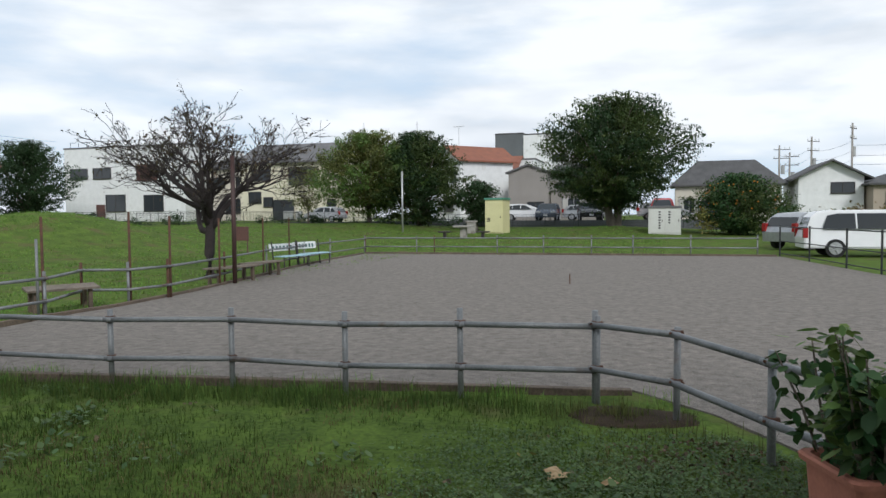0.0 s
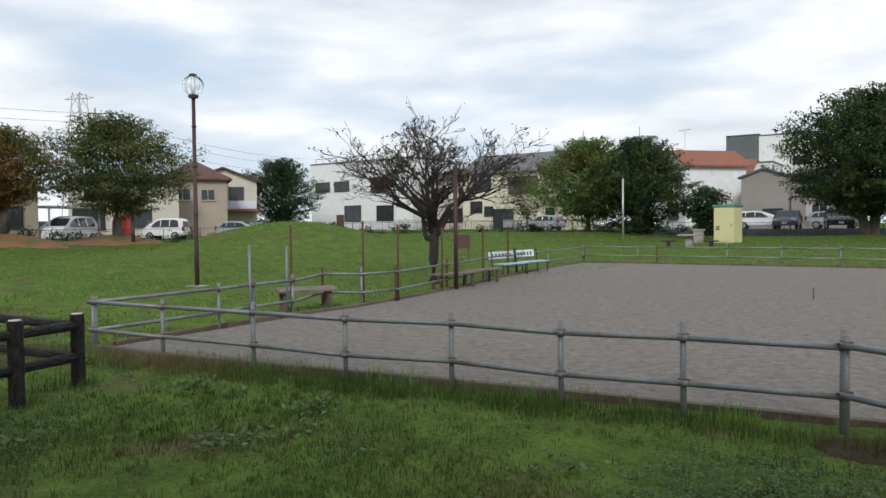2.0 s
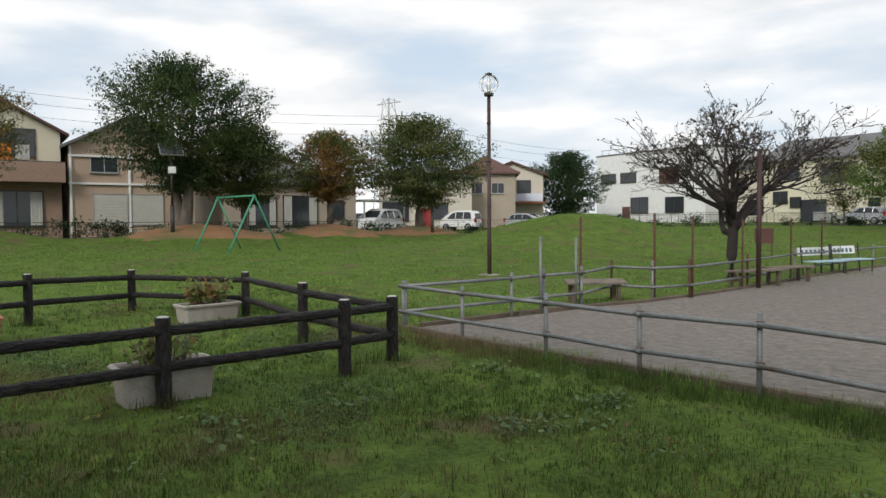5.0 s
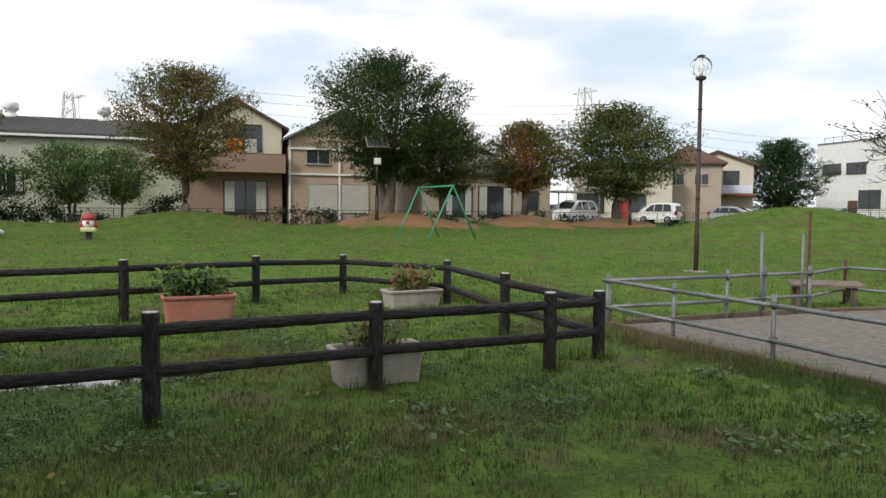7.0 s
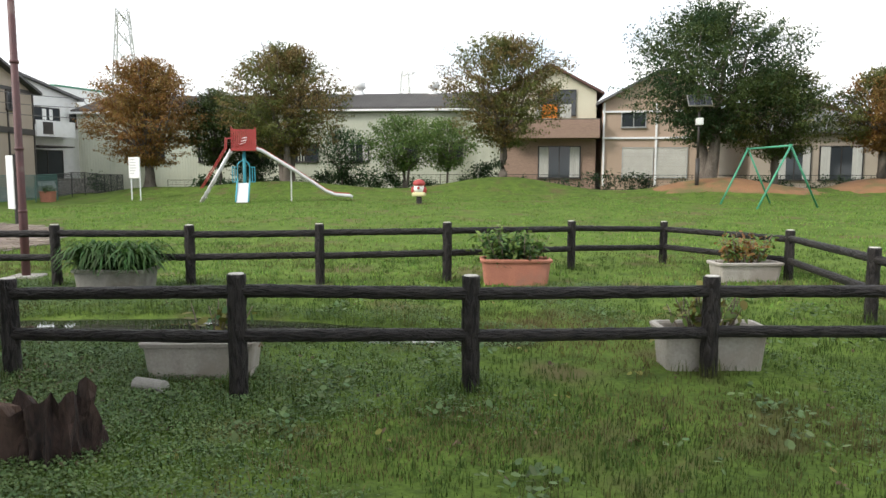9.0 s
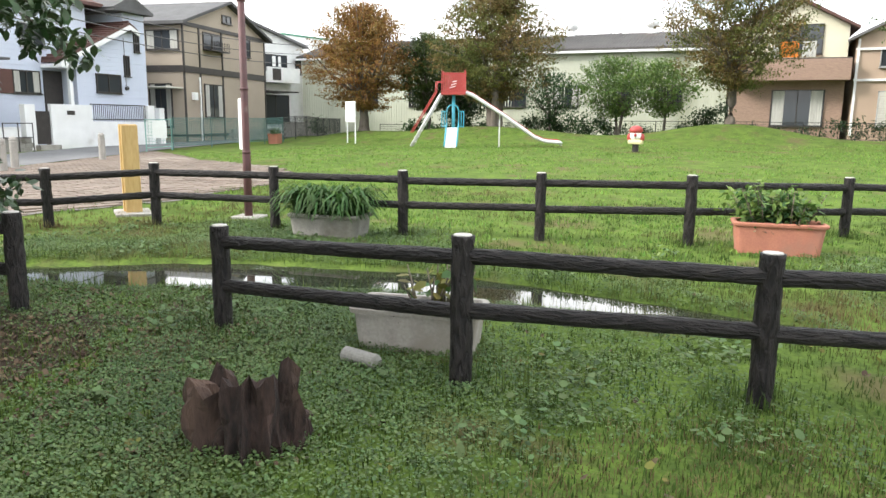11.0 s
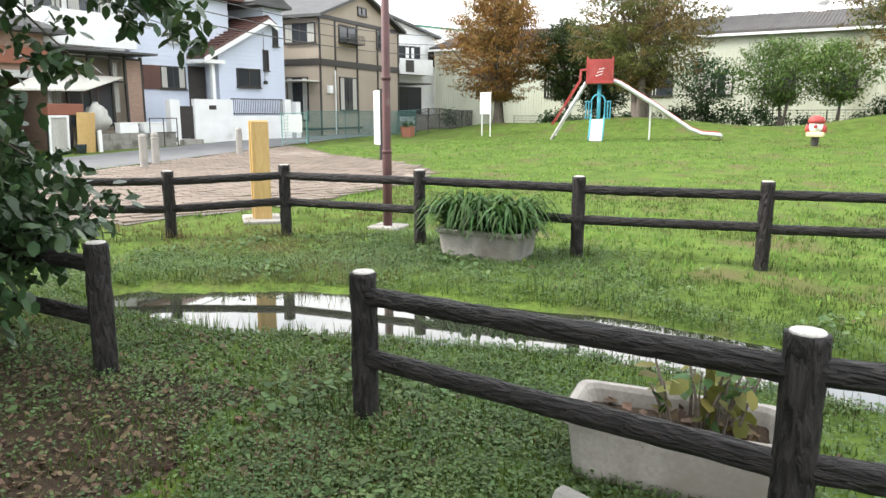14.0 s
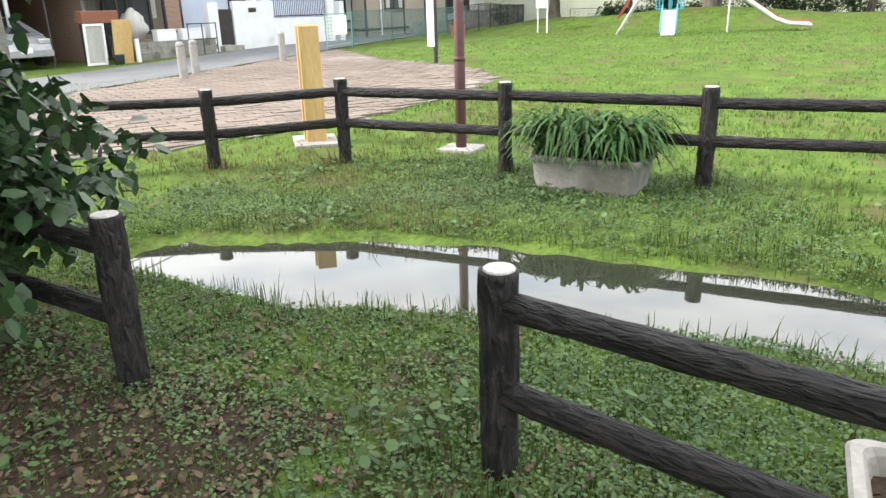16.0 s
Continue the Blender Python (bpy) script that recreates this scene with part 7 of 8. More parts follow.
def lily(x, y, z):
    """A clump of long arching strap leaves."""
    rnd = random.Random(21)
    ob = thing("strap_leaf_clump", x, y, z, 95, "dense clump of arching strap leaves in the concrete planter", "plant", "planter plants")
    vs, fs = [], []
    for i in range(560):
        bx, by = rnd.uniform(-0.42, 0.42), rnd.uniform(-0.16, 0.16)
        a = math.atan2(by * 2.2 + rnd.gauss(0, 0.35), bx * 1.0 + rnd.gauss(0, 0.4))
        L, w = rnd.uniform(0.34, 0.6), rnd.uniform(0.015, 0.028)
        rise, reach = rnd.uniform(0.18, 0.54), rnd.uniform(0.2, 0.48)
        side = Vector((-math.sin(a), math.cos(a), 0))
        b = len(vs)
        for k in range(6):
            t = k / 5
            zz = rise * (1.75 * t - 1.35 * t * t) * 1.4 - 0.1 * t ** 3
            c = Vector((bx + math.cos(a) * reach * (t ** 1.25), by + math.sin(a) * reach * (t ** 1.25), zz))
            ww = w * (1 - t ** 2.5 * 0.92)
            vs += [c - side * ww, c + side * ww]
        for k in range(5):
            fs.append((b + 2 * k, b + 2 * k + 1, b + 2 * k + 3, b + 2 * k + 2))
    me_ = bpy.data.meshes.new("strap_leaves")
    me_.from_pydata(vs, [], fs)
    me_.materials.append(M["leaf_lily"])
    o = new("strap_leaf", me_)
    o.parent = ob
    o["kind"] = "stuff"


lily(-9.35, -4.97, on(-9.35, -4.97, 0.24))


# stump and pipe
def stump():
    ob = thing("tree_stump", -4.3, -2.28, land(-4.3, -2.28), 20, "rotten hollow brown tree stump in the grass", "stump")
    rnd = random.Random(9)
    bm = B()
    seg, lev = 44, 9
    rings = []
    for j in range(lev):
        ring = []
        for i in range(seg):
            a = 2 * math.pi * i / seg
            n = noise.noise(Vector((math.cos(a) * 1.8, math.sin(a) * 1.8, 3)))
            f = noise.noise(Vector((math.cos(a) * 6, math.sin(a) * 6, j * 0.25)))
            r = 0.235 * (1.18 - 0.22 * j / lev) * (1 + 0.34 * n) * (1 + 0.42 * f)
            hh = 0.28 * (1 + 0.45 * n + 0.28 * math.cos(a - 0.6) + 0.55 * noise.noise(Vector((math.cos(a) * 7, math.sin(a) * 7, 8))))
            if -2.6 < a - math.pi * 1.4 < -1.75:
                hh *= 0.45
            ring.append(bm.verts.new((r * math.cos(a), r * 0.85 * math.sin(a), -0.06 + (hh + 0.06) * j / (lev - 1))))
        rings.append(ring)
    for j in (lev, lev + 1, lev + 2):
        k = (0.78, 0.62, 0.45)[j - lev]
        rings.append([bm.verts.new((v.co.x * k, v.co.y * k, v.co.z * (0.92, 0.6, 0.3)[j - lev])) for v in rings[lev - 1]])
    for a, b in zip(rings, rings[1:]):
        for i in range(seg):
            bm.faces.new((a[i], a[(i + 1) % seg], b[(i + 1) % seg], b[i]))
    bm.faces.new(rings[-1])
    bm.faces.new(rings[0][::-1])
    part("trunk_stub", bm, M["stump"], ob)
    for k in range(5):
        a = rnd.uniform(0, 6.28)
        bm = B()
        tube(bm, [(0.2 * math.cos(a), 0.18 * math.sin(a), 0.05), (0.3 * math.cos(a), 0.27 * math.sin(a), 0.015), (0.4 * math.cos(a + 0.2), 0.36 * math.sin(a + 0.2), -0.02)], [0.06, 0.04, 0.015], 7, 0.1, rnd)
        part("root", bm, M["stump"], ob)


stump()
bm = B()
tube(bm, [(-0.13, 0, 0.045), (-0.125, 0, 0.045), (0.12, 0.01, 0.045), (0.13, 0.01, 0.045)], [0.045, 0.05, 0.05, 0.046], 20)
solid("pipe_piece", bm, M["planter_grey"], "short grey concrete pipe lying in the grass", "pipe", at=(-5.42, -2.36, land(-5.42, -2.36)), rz=72, smooth=False)

# entrance: wooden marker, bollards
ob = thing("wooden_marker", -9.75, -8.62, land(-9.75, -8.62), 50, "new pale wooden marker post with a split face", "marker post")
bm = B()
box(bm, -0.07, 0, -0.2, 0.15, 0.24, 1.5, 0, 0.008)
part("upright", bm, M["wood_pale"], ob)
bm = B()
box(bm, 0.085, 0.01, -0.2, 0.15, 0.22, 1.49, 0, 0.008)
part("upright", bm, M["wood_pale"], ob)
bm = B()
box(bm, 0, 0, -0.1, 0.75, 0.5, 0.13, 0, 0.02)
part("footing", bm, M["concrete"], ob, "pale concrete footing")
for i, (x, y) in enumerate(((-14.3, -17.65), (-15.15, -18.35), (-18.75, -19.15))):
    ob = thing("bollard", x, y, land(x, y), 0, "grey weathered stone bollard at the plaza edge", "bollard", "bollards")
    bm = B()
    lathe(bm, [(0.1, -0.1), (0.1, 0.72), (0.085, 0.735), (0.085, 0.75), (0.1, 0.765), (0.092, 0.82), (0.05, 0.86)], 18)
    part("shaft", bm, M["concrete"], ob, smooth=False)


bm = B()
box(bm, 0, 0, 0, 0.62, 0.05, 1.35, 0, 0.01, pose(0, 0, 0, 6, 0, 0))
solid("timber_panel", bm, M["wood_pale"], "tan plywood panel leaning beside the lane house", "panel", at=(-17.1, -24.8, 0.05), rz=178)
bm = B()
box(bm, 0, 0, 0, 0.12, 0.1, 0.75, 0, 0.01)
solid("white_stake", bm, M["board_white"], "short white stake beside the plywood panel", "stake", at=(-17.55, -24.7, 0.05))
ob = thing("window_sash", -16.25, -24.9, 0.05, 176, "old white window frame leaning by the garage", "window frame")
for x_, z_, w_, h_ in ((-0.29, 0, 0.07, 1.25), (0.29, 0, 0.07, 1.25), (0, 0, 0.51, 0.07), (0, 1.18, 0.51, 0.07)):
    bm = B()
    box(bm, x_, 0, z_, w_, 0.06, h_, 0, 0.01, pose(0, 0, 0, 5, 0, 0))
    part("frame_bar", bm, M["board_white"], ob)
bm = B()
box(bm, 0, 0.01, 0.07, 0.51, 0.01, 1.11, 0, 0, pose(0, 0, 0, 5, 0, 0))
part("pane", bm, M["curtain"], ob)
bm = B()
lathe(bm, [(0.14, 0), (0.17, 0.28), (0.18, 0.3), (0.16, 0.3), (0.13, 0.05)], 18)
solid("bucket", bm, M["car_navy"], "dark blue plastic bucket by the garage", "bucket", at=(-16.75, -24.5, 0.05), smooth=True)
ob = thing("red_trough", -16.7, -25.3, 0.05, 178, "rusty red sheet trough on a dark stand", "trough")
bm = B()
box(bm, 0, 0, 1.25, 1.2, 0.4, 0.38, 0, 0.03)
part("trough", bm, M["roof_red"], ob)
for x_ in (-0.5, 0.5):
    bm = B()
    box(bm, x_, 0, 0, 0.06, 0.36, 1.25)
    part("stand", bm, M["frame_dark"], ob)


# ---- wire fences ----
def net_fence(pts, h, material, label, step=1.9, rails=(0.12, 0.98), wires=0, ver=0, r=0.022, wr=0.006):
    ox, oy = pts[0]
    ob = thing("net_fence", ox, oy, 0, 0, label, "fence", "net fences")
    for (ax, ay), (bx, by) in zip(pts, pts[1:]):
        n = max(1, int(math.hypot(bx - ax, by - ay) / step))
        for i in range(n + 1):
            if i == n and (bx, by) != pts[-1]:
                continue
            x, y = ax + (bx - ax) * i / n, ay + (by - ay) * i / n
            bm = B()
            rod(bm, (x - ox, y - oy, land(x, y) - 0.2), (x - ox, y - oy, land(x, y) + h), r, seg=8)
            part("post", bm, M[material], ob)
            if i == n:
                continue
            x2, y2 = ax + (bx - ax) * (i + 1) / n, ay + (by - ay) * (i + 1) / n
            for f in rails:
                bm = B()
                rod(bm, (x - ox, y - oy, land(x, y) + h * f), (x2 - ox, y2 - oy, land(x2, y2) + h * f), 0.016, seg=6)
                part("rail", bm, M[material], ob)
            if wires or ver:
                bm = B()
                for k in range(wires):
                    f = rails[0] + (rails[-1] - rails[0]) * (k + 1) / (wires + 1)
                    rod(bm, (x - ox, y - oy, land(x, y) + h * f), (x2 - ox, y2 - oy, land(x2, y2) + h * f), wr, seg=4)
                for k in range(ver):
                    q = (k + 1) / (ver + 1)
                    xm, ym = x + (x2 - x) * q, y + (y2 - y) * q
                    rod(bm, (xm - ox, ym - oy, land(xm, ym) + h * rails[0]), (xm - ox, ym - oy, land(xm, ym) + h * rails[-1]), wr, seg=4)
                o = part("mesh_panel", bm, M[material], ob)
                o["kind"] = "stuff"
    return ob


net_fence([(-22.9, -21.45), (-24.5, -21.7)], 1.25, "gate_green", "pale green metal gate by the plaza", 1.7, wires=8, ver=8)
net_fence([(-24.6, -21.72), (-30, -22.4), (-34, -23.0)], 1.3, "wire_green", "green wire mesh fence along the lane", wires=14, ver=20, wr=0.011)
net_fence([(-34.1, -23.05), (-40, -24.7), (-50, -28.6)], 1.3, "wire_dark", "dark wire mesh fence along the lane", wires=12, ver=16, wr=0.009)
net_fence([(-43.2, -22), (-43.2, 0), (-43, 24), (-40, 42), (-30, 56)], 0.95, "wire_dark", "low dark wire fence behind the mounds", 2.4, wires=5, ver=8)
net_fence([(-60, 57), (-28, 57), (-14, 57.4), (7, 57.4)], 1.0, "wire_dark", "low dark wire fence along the car park", 2.4, wires=6, ver=6)
net_fence([(4.0, 27.2), (4.45, 24.6), (4.8, 21.6), (5.1, 19.6), (5.6, 16), (6.2, 12)], 1.1, "wire_dark", "thin black post fence beside the court", 1.9, rails=(0.12, 0.5, 0.95), r=0.026)
bm = B()
box(bm, 0, 0, 0, 0.85, 0.012, 0.68, 0, 0.003)
for i in range(4):
    box(bm, -0.05, -0.008, 0.12 + i * 0.11, 0.5 - 0.06 * (i % 2), 0.003, 0.02)
solid("gate_notice", bm, M["board_white"], "white notice sheet fixed to the green gate", "sign", at=(-23.55, -21.49, land(-23.55, -21.5) + 0.5), rz=171)

# low dark hedge and retaining wall to the north
bm = B()
prism(bm, [(-60, 57.6), (7, 57.8), (7, 58.05), (-60, 57.9)], 0.2, 1.12)
solid("retaining_wall", bm, M["dark_grey_wall"], "low dark retaining wall of the car park", "wall", "structure")


def hedge(pts, h, w, leaf, label, n, size, seed, dens=75):
    rnd = random.Random(seed)
    cent = []
    for (ax, ay), (bx, by) in zip(pts, pts[1:]):
        L = math.hypot(bx - ax, by - ay)
        for i in range(int(n * L)):
            k = rnd.random()
            x, y = ax + (bx - ax) * k, ay + (by - ay) * k
            hh = h * (0.75 + 0.5 * noise.noise(Vector((x * 0.35, y * 0.35, seed))))
            cent.append((x + rnd.gauss(0, w * 0.35), y + rnd.gauss(0, w * 0.35), land(x, y) + hh * rnd.uniform(0.15, 1), dens, 0.22))
    me_ = leaf_mesh("hedge", cent, size * 0.72, M[leaf], rnd)
    o = new("hedge", me_)
    return tagged(o, label, "hedge", kind="stuff")


hedge([(-44.3, -21), (-44.3, 0), (-44.3, 14), (-44, 26)], 1.0, 0.9, "leaf_dark", "dark low undergrowth along the west fence", 3.0, 0.2, 41)
hedge([(-42, -3.3), (-42, -1.5)], 2.3, 0.8, "leaf_dark", "tall dark evergreen bush beside a zelkova", 12, 0.2, 50)
hedge([(-42.2, -12), (-42.2, -10)], 1.5, 0.7, "leaf_dark", "dark round bush below the workshop windows", 9, 0.2, 51)
hedge([(-42, -9.4), (-42, -7.6)], 1.9, 0.7, "leaf_shrub", "green bush below the workshop windows", 9, 0.2, 52)
hedge([(-42.5, -20), (-42, -14)], 1.3, 0.9, "leaf_shrub", "mixed green bushes before the workshop", 5, 0.22, 53, 110)
hedge([(-43, 26), (-40.5, 42), (-31, 55)], 0.7, 0.9, "leaf_dark", "low dark shrubs along the fence", 1.8, 0.22, 42)
hedge([(-30, 56.2), (-14, 56.5)], 0.9, 0.9, "leaf_dark", "dark shrubs below the car park wall", 2.0, 0.25, 43)
hedge([(-60, 60), (-52, 58)], 1.2, 1.2, "leaf_dark", "dark shrubs beside the white building", 2.5, 0.28, 44)
hedge([(8.5, 40), (16, 38)], 2.6, 1.8, "leaf_brown", "russet autumn shrubs behind the minivan", 5.0, 0.24, 45)
hedge([(5.5, 36), (7.5, 35)], 2.0, 1.2, "leaf_shrub", "green shrub beside the minivan", 5.0, 0.24, 46)
hedge([(2.2, 44), (3.3, 44)], 1.5, 0.6, "leaf_yellow", "yellowish bush beside the white shed", 5.0, 0.2, 47)
hedge([(-44, -27.5), (-46, -28.3)], 2.6, 0.6, "leaf_shrub", "green shrub beyond the lane fence", 3.5, 0.2, 48)


# ---- sheds, benches, tables by the court ----
def shed(x, y, rz, w, d, h, wall, roof, label, doors=1):
    ob = thing("shed", x, y, land(x, y), rz, label, "shed", "sheds")
    bm = B()
    box(bm, 0, 0, -0.1, w, d, h + 0.1, 0, 0.01)
    part("body", bm, M[wall], ob)
    bm = B()
    box(bm, 0, 0, h, w + 0.12, d + 0.12, 0.14, 0, 0.03)
    part("roof", bm, M[roof], ob)
    for k in range(doors):
        bm = B()
        ww = w / doors - 0.08
        box(bm, -w / 2 + (k + 0.5) * w / doors, -d / 2 - 0.015, 0.06, ww, 0.03, h - 0.14, 0, 0.006)
        dr = part("door", bm, M[wall], ob)
        bm = B()
        box(bm, -w / 2 + (k + 0.5) * w / doors + ww * 0.4, -d / 2 - 0.045, h * 0.45, 0.03, 0.03, 0.16)
        part("handle", bm, M["frame_dark"], dr)
    return ob


ys_ = shed(-10.0, 45.5, -12, 1.25, 1.1, 2.12, "yellow_panel", "roof_green", "pale yellow metal shed with a green roof")
bm = B()
for k in range(3):
    box(bm, -0.35, -0.59, 0.75 + k * 0.09, 0.22, 0.006, 0.05)
part("vent", bm, M["frame_dark"], ys_)
ws = shed(0.3, 45.3, 0, 1.85, 1.0, 1.52, "shed_white", "roof_grey", "low grey-white storage shed lettered on its doors", 2)
bm = B()
for cx, n in ((-0.28, 7), (0.28, 5)):
    for k in range(n):
        box(bm, cx, -0.535, 1.25 - k * 0.16, 0.12, 0.005, 0.09)
part("lettering", bm, M["dark_text"], ws, "dark vertical lettering")
tb = thing("picnic_table", -10.9, 40.5, land(-10.9, 40.5), 0, "dark stone park table with two benches", "table")
bm = B()
box(bm, 0, 0, 0.62, 1.1, 0.9, 0.1, 0, 0.02)
box(bm, 0, 0, 0, 0.35, 0.35, 0.62)
part("tabletop", bm, M["concrete"], tb)
for s in (-1, 1):
    bm = B()
    box(bm, s * 1.15, 0, 0.3, 0.75, 0.4, 0.09, 0, 0.02)
    box(bm, s * 1.15, 0, -0.05, 0.16, 0.2, 0.35)
    part("bench", bm, M["frame_dark"], tb)
bm = B()
box(bm, 0, 0, 0, 0.55, 0.4, 0.72, 0, 0.03)
box(bm, 0, 0, 0.72, 0.7, 0.5, 0.12, 0, 0.02)
solid("drinking_fountain", bm, M["concrete"], "grey concrete drinking fountain near the yellow shed", "fountain", at=(-11.6, 45, land(-11.6, 45)))


def plank_bench(x, y, rz, L, label, z=0.0, h=0.4, tilt=0.0, material="wood_grey", planks=2):
    ob = thing("bench", x, y, land(x, y) + z, rz, label, "bench", "court benches")
    for k in range(planks):
        bm = B()
        box(bm, 0, -0.1 + k * 0.19, h - 0.04, L, 0.17, 0.04, 0, 0.006, pose(0, 0, 0, tilt * (k + 1), 0, 0))
        part("plank", bm, M[material], ob)
    for s in (-1, 1):
        for yy in (-0.12, 0.14):
            bm = B()
            box(bm, s * L * 0.38, yy, -0.1, 0.06, 0.06, h + 0.06)
            part("leg", bm, M["kerb_wood"], ob)
    return ob


plank_bench(-9.4, 9.75, 62, 1.1, "sagging weathered plank bench beside the pipe fence", tilt=6)
plank_bench(-9.35, 14.6, 82, 1.5, "old brown plank bench by the court")
plank_bench(-9.55, 16.2, 84, 1.4, "old brown plank bench near the blue benches")
for x, y in ((-10.35, 19.25), (-10.4, 20.75)):
    ob = thing("seat_bench", x, y, land(x, y), 82, "pale blue bench with a white lettered backrest", "bench", "court benches")
    for k in range(3):
        bm = B()
        box(bm, 0, -0.14 + k * 0.14, 0.36, 1.25, 0.125, 0.03, 0, 0.006)
        part("seat_slat", bm, M["bench_blue"], ob)
    bm = B()
    box(bm, 0, 0.3, 0.56, 1.2, 0.03, 0.22, 0, 0.006, pose(0, 0, 0, -8, 0, 0))
    bk_ = part("backrest", bm, M["board_white"], ob, "white backrest board")
    bm = B()
    for k in range(6):
        box(bm, -0.44 + k * 0.17, 0.281, 0.605, 0.09, 0.004, 0.11, 0, 0, pose(0, 0, 0, -8, 0, 0))
    part("lettering", bm, M["wire_green"], bk_, "green lettering")
    for s in (-1, 1):
        bm = B()
        rod(bm, (s * 0.6, -0.15, -0.05), (s * 0.6, -0.15, 0.37), 0.02, seg=8)
        rod(bm, (s * 0.6, 0.2, -0.05), (s * 0.6, 0.3, 0.8), 0.02, seg=8)
        part("leg", bm, M["frame_dark"], ob)
rod_thing("court_stake", -1.8, 15.8, 0.24, 0.012, M["rust"], "short thin stake standing in the gravel", "stake")
rod_thing("steel_pole", -16.15, 44.5, 4.0, 0.06, M["frame_alu"], "plain grey steel pole behind the court", "pole")
rod_thing("light_mast", -9.15, 14.4, 2.9, 0.05, M["brown_pole"], "tall brown steel pole beside the bare tree", "pole")
bm = B()
box(bm, 0, 0, 0.9, 0.75, 0.03, 0.55, 0, 0.01)
for s in (-1, 1):
    rod(bm, (s * 0.3, 0.03, -0.1), (s * 0.3, 0.03, 1.3), 0.025, seg=6)
solid("brown_board", bm, M["roof_brown"], "small brown board on posts behind the court", "sign", at=(-15.5, 24.5, land(-15.5, 24.5) - 0.35))


def power_pole(x, y, h, z=0.6, arms=2, rz=0):
    ob = thing("utility_pole", x, y, z, rz, "grey concrete utility pole with cross-arms", "utility pole", "utility poles")
    bm = B()
    rod(bm, (0, 0, -0.5), (0, 0, h), 0.13, 0.085, 10)
    part("shaft", bm, M["concrete"], ob, smooth=True)
    for k in range(arms):
        bm = B()
        box(bm, 0.25, 0, h - 0.5 - k * 0.9, 1.6, 0.07, 0.07)
        arm = part("cross_arm", bm, M["frame_dark"], ob)
        for i in range(4):
            bm = B()
            rod(bm, (-0.5 + i * 0.5, 0, h - 0.4 - k * 0.9), (-0.5 + i * 0.5, 0, h - 0.2 - k * 0.9), 0.05, seg=8)
            part("insulator", bm, M["board_white"], arm)
    bm = B()
    rod(bm, (0.35, 0, h - 3.0), (0.35, 0, h - 2.1), 0.2, seg=12)
    part("transformer", bm, M["frame_alu"], ob)
    return ob


POLES = [(11.9, 82), (13.2, 84), (14.2, 78), (16.6, 73), (24, 70)]
for i, (x, y) in enumerate(POLES):
    power_pole(x, y, (8.0, 7.4, 8.4, 9.0, 9.2)[i], rz=20 * i)
power_pole(-40.8, -46.8, 13.5, 0.2, 3, 40)
power_pole(-12.7, -22.9, 9.5, 0.0, 2, 10)
power_pole(-62, 36, 11.5, 1.0, 2, 60)


def cable(name, a, b, sag, r=0.014, label="black overhead power cable between poles"):
    bm = B()
    a, b = Vector(a), Vector(b)
    pts = [a.lerp(b, k / 14) - Vector((0, 0, sag * 4 * (k / 14) * (1 - k / 14))) for k in range(15)]
    tube(bm, pts, [r] * 15, 4)
    return solid(name, bm, M["frame_dark"], label, "cable", group="overhead cables")


for (ax, ay), (bx, by) in zip(POLES, POLES[1:]):
    for dz in (7.6, 6.7, 5.9):
        cable("power_cable", (ax, ay, dz), (bx, by, dz + 0.4), 0.3)
for dz in (8.4, 7.6, 6.6):
    cable("power_cable", (-62, 36, 3.6 + dz), (-66, 66, 2 + dz), 0.8, 0.013)
    cable("power_cable", (-62, 36, 3.6 + dz), (-66, -4, 4 + dz), 0.8, 0.013)
cable("power_cable", (-12, -21.6, 5.9), (-46, -29, 6.6), 0.7, 0.02)
cable("power_cable", (-12, -21.4, 5.4), (-46, -28.8, 6.0), 0.7, 0.02)
cable("power_cable", (-12, -21.2, 4.9), (-46, -28.6, 5.3), 0.6, 0.02)


def aerial(x, y, z, h, label="thin rooftop television aerial"):
    ob = thing("aerial", x, y, z, 30, label, "aerial", "aerials")
    bm = B()
    rod(bm, (0, 0, 0), (0, 0, h), 0.025, seg=6)
    part("mast", bm, M["frame_alu"], ob)
    bm = B()
    rod(bm, (-0.6, 0, h), (0.6, 0, h + 0.1), 0.02, seg=5)
    for k in range(5):
        rod(bm, (-0.5 + k * 0.25, -0.3, h + 0.02 * k), (-0.5 + k * 0.25, 0.3, h + 0.02 * k), 0.014, seg=5)
    part("antenna", bm, M["frame_alu"], ob)


aerial(-20.5, 74, 8.4, 2.6)
aerial(-41.5, 72, 8.6, 2.2)
aerial(-36, 72.5, 9.5, 1.6)
aerial(-52.5, -8, 7, 1.8)


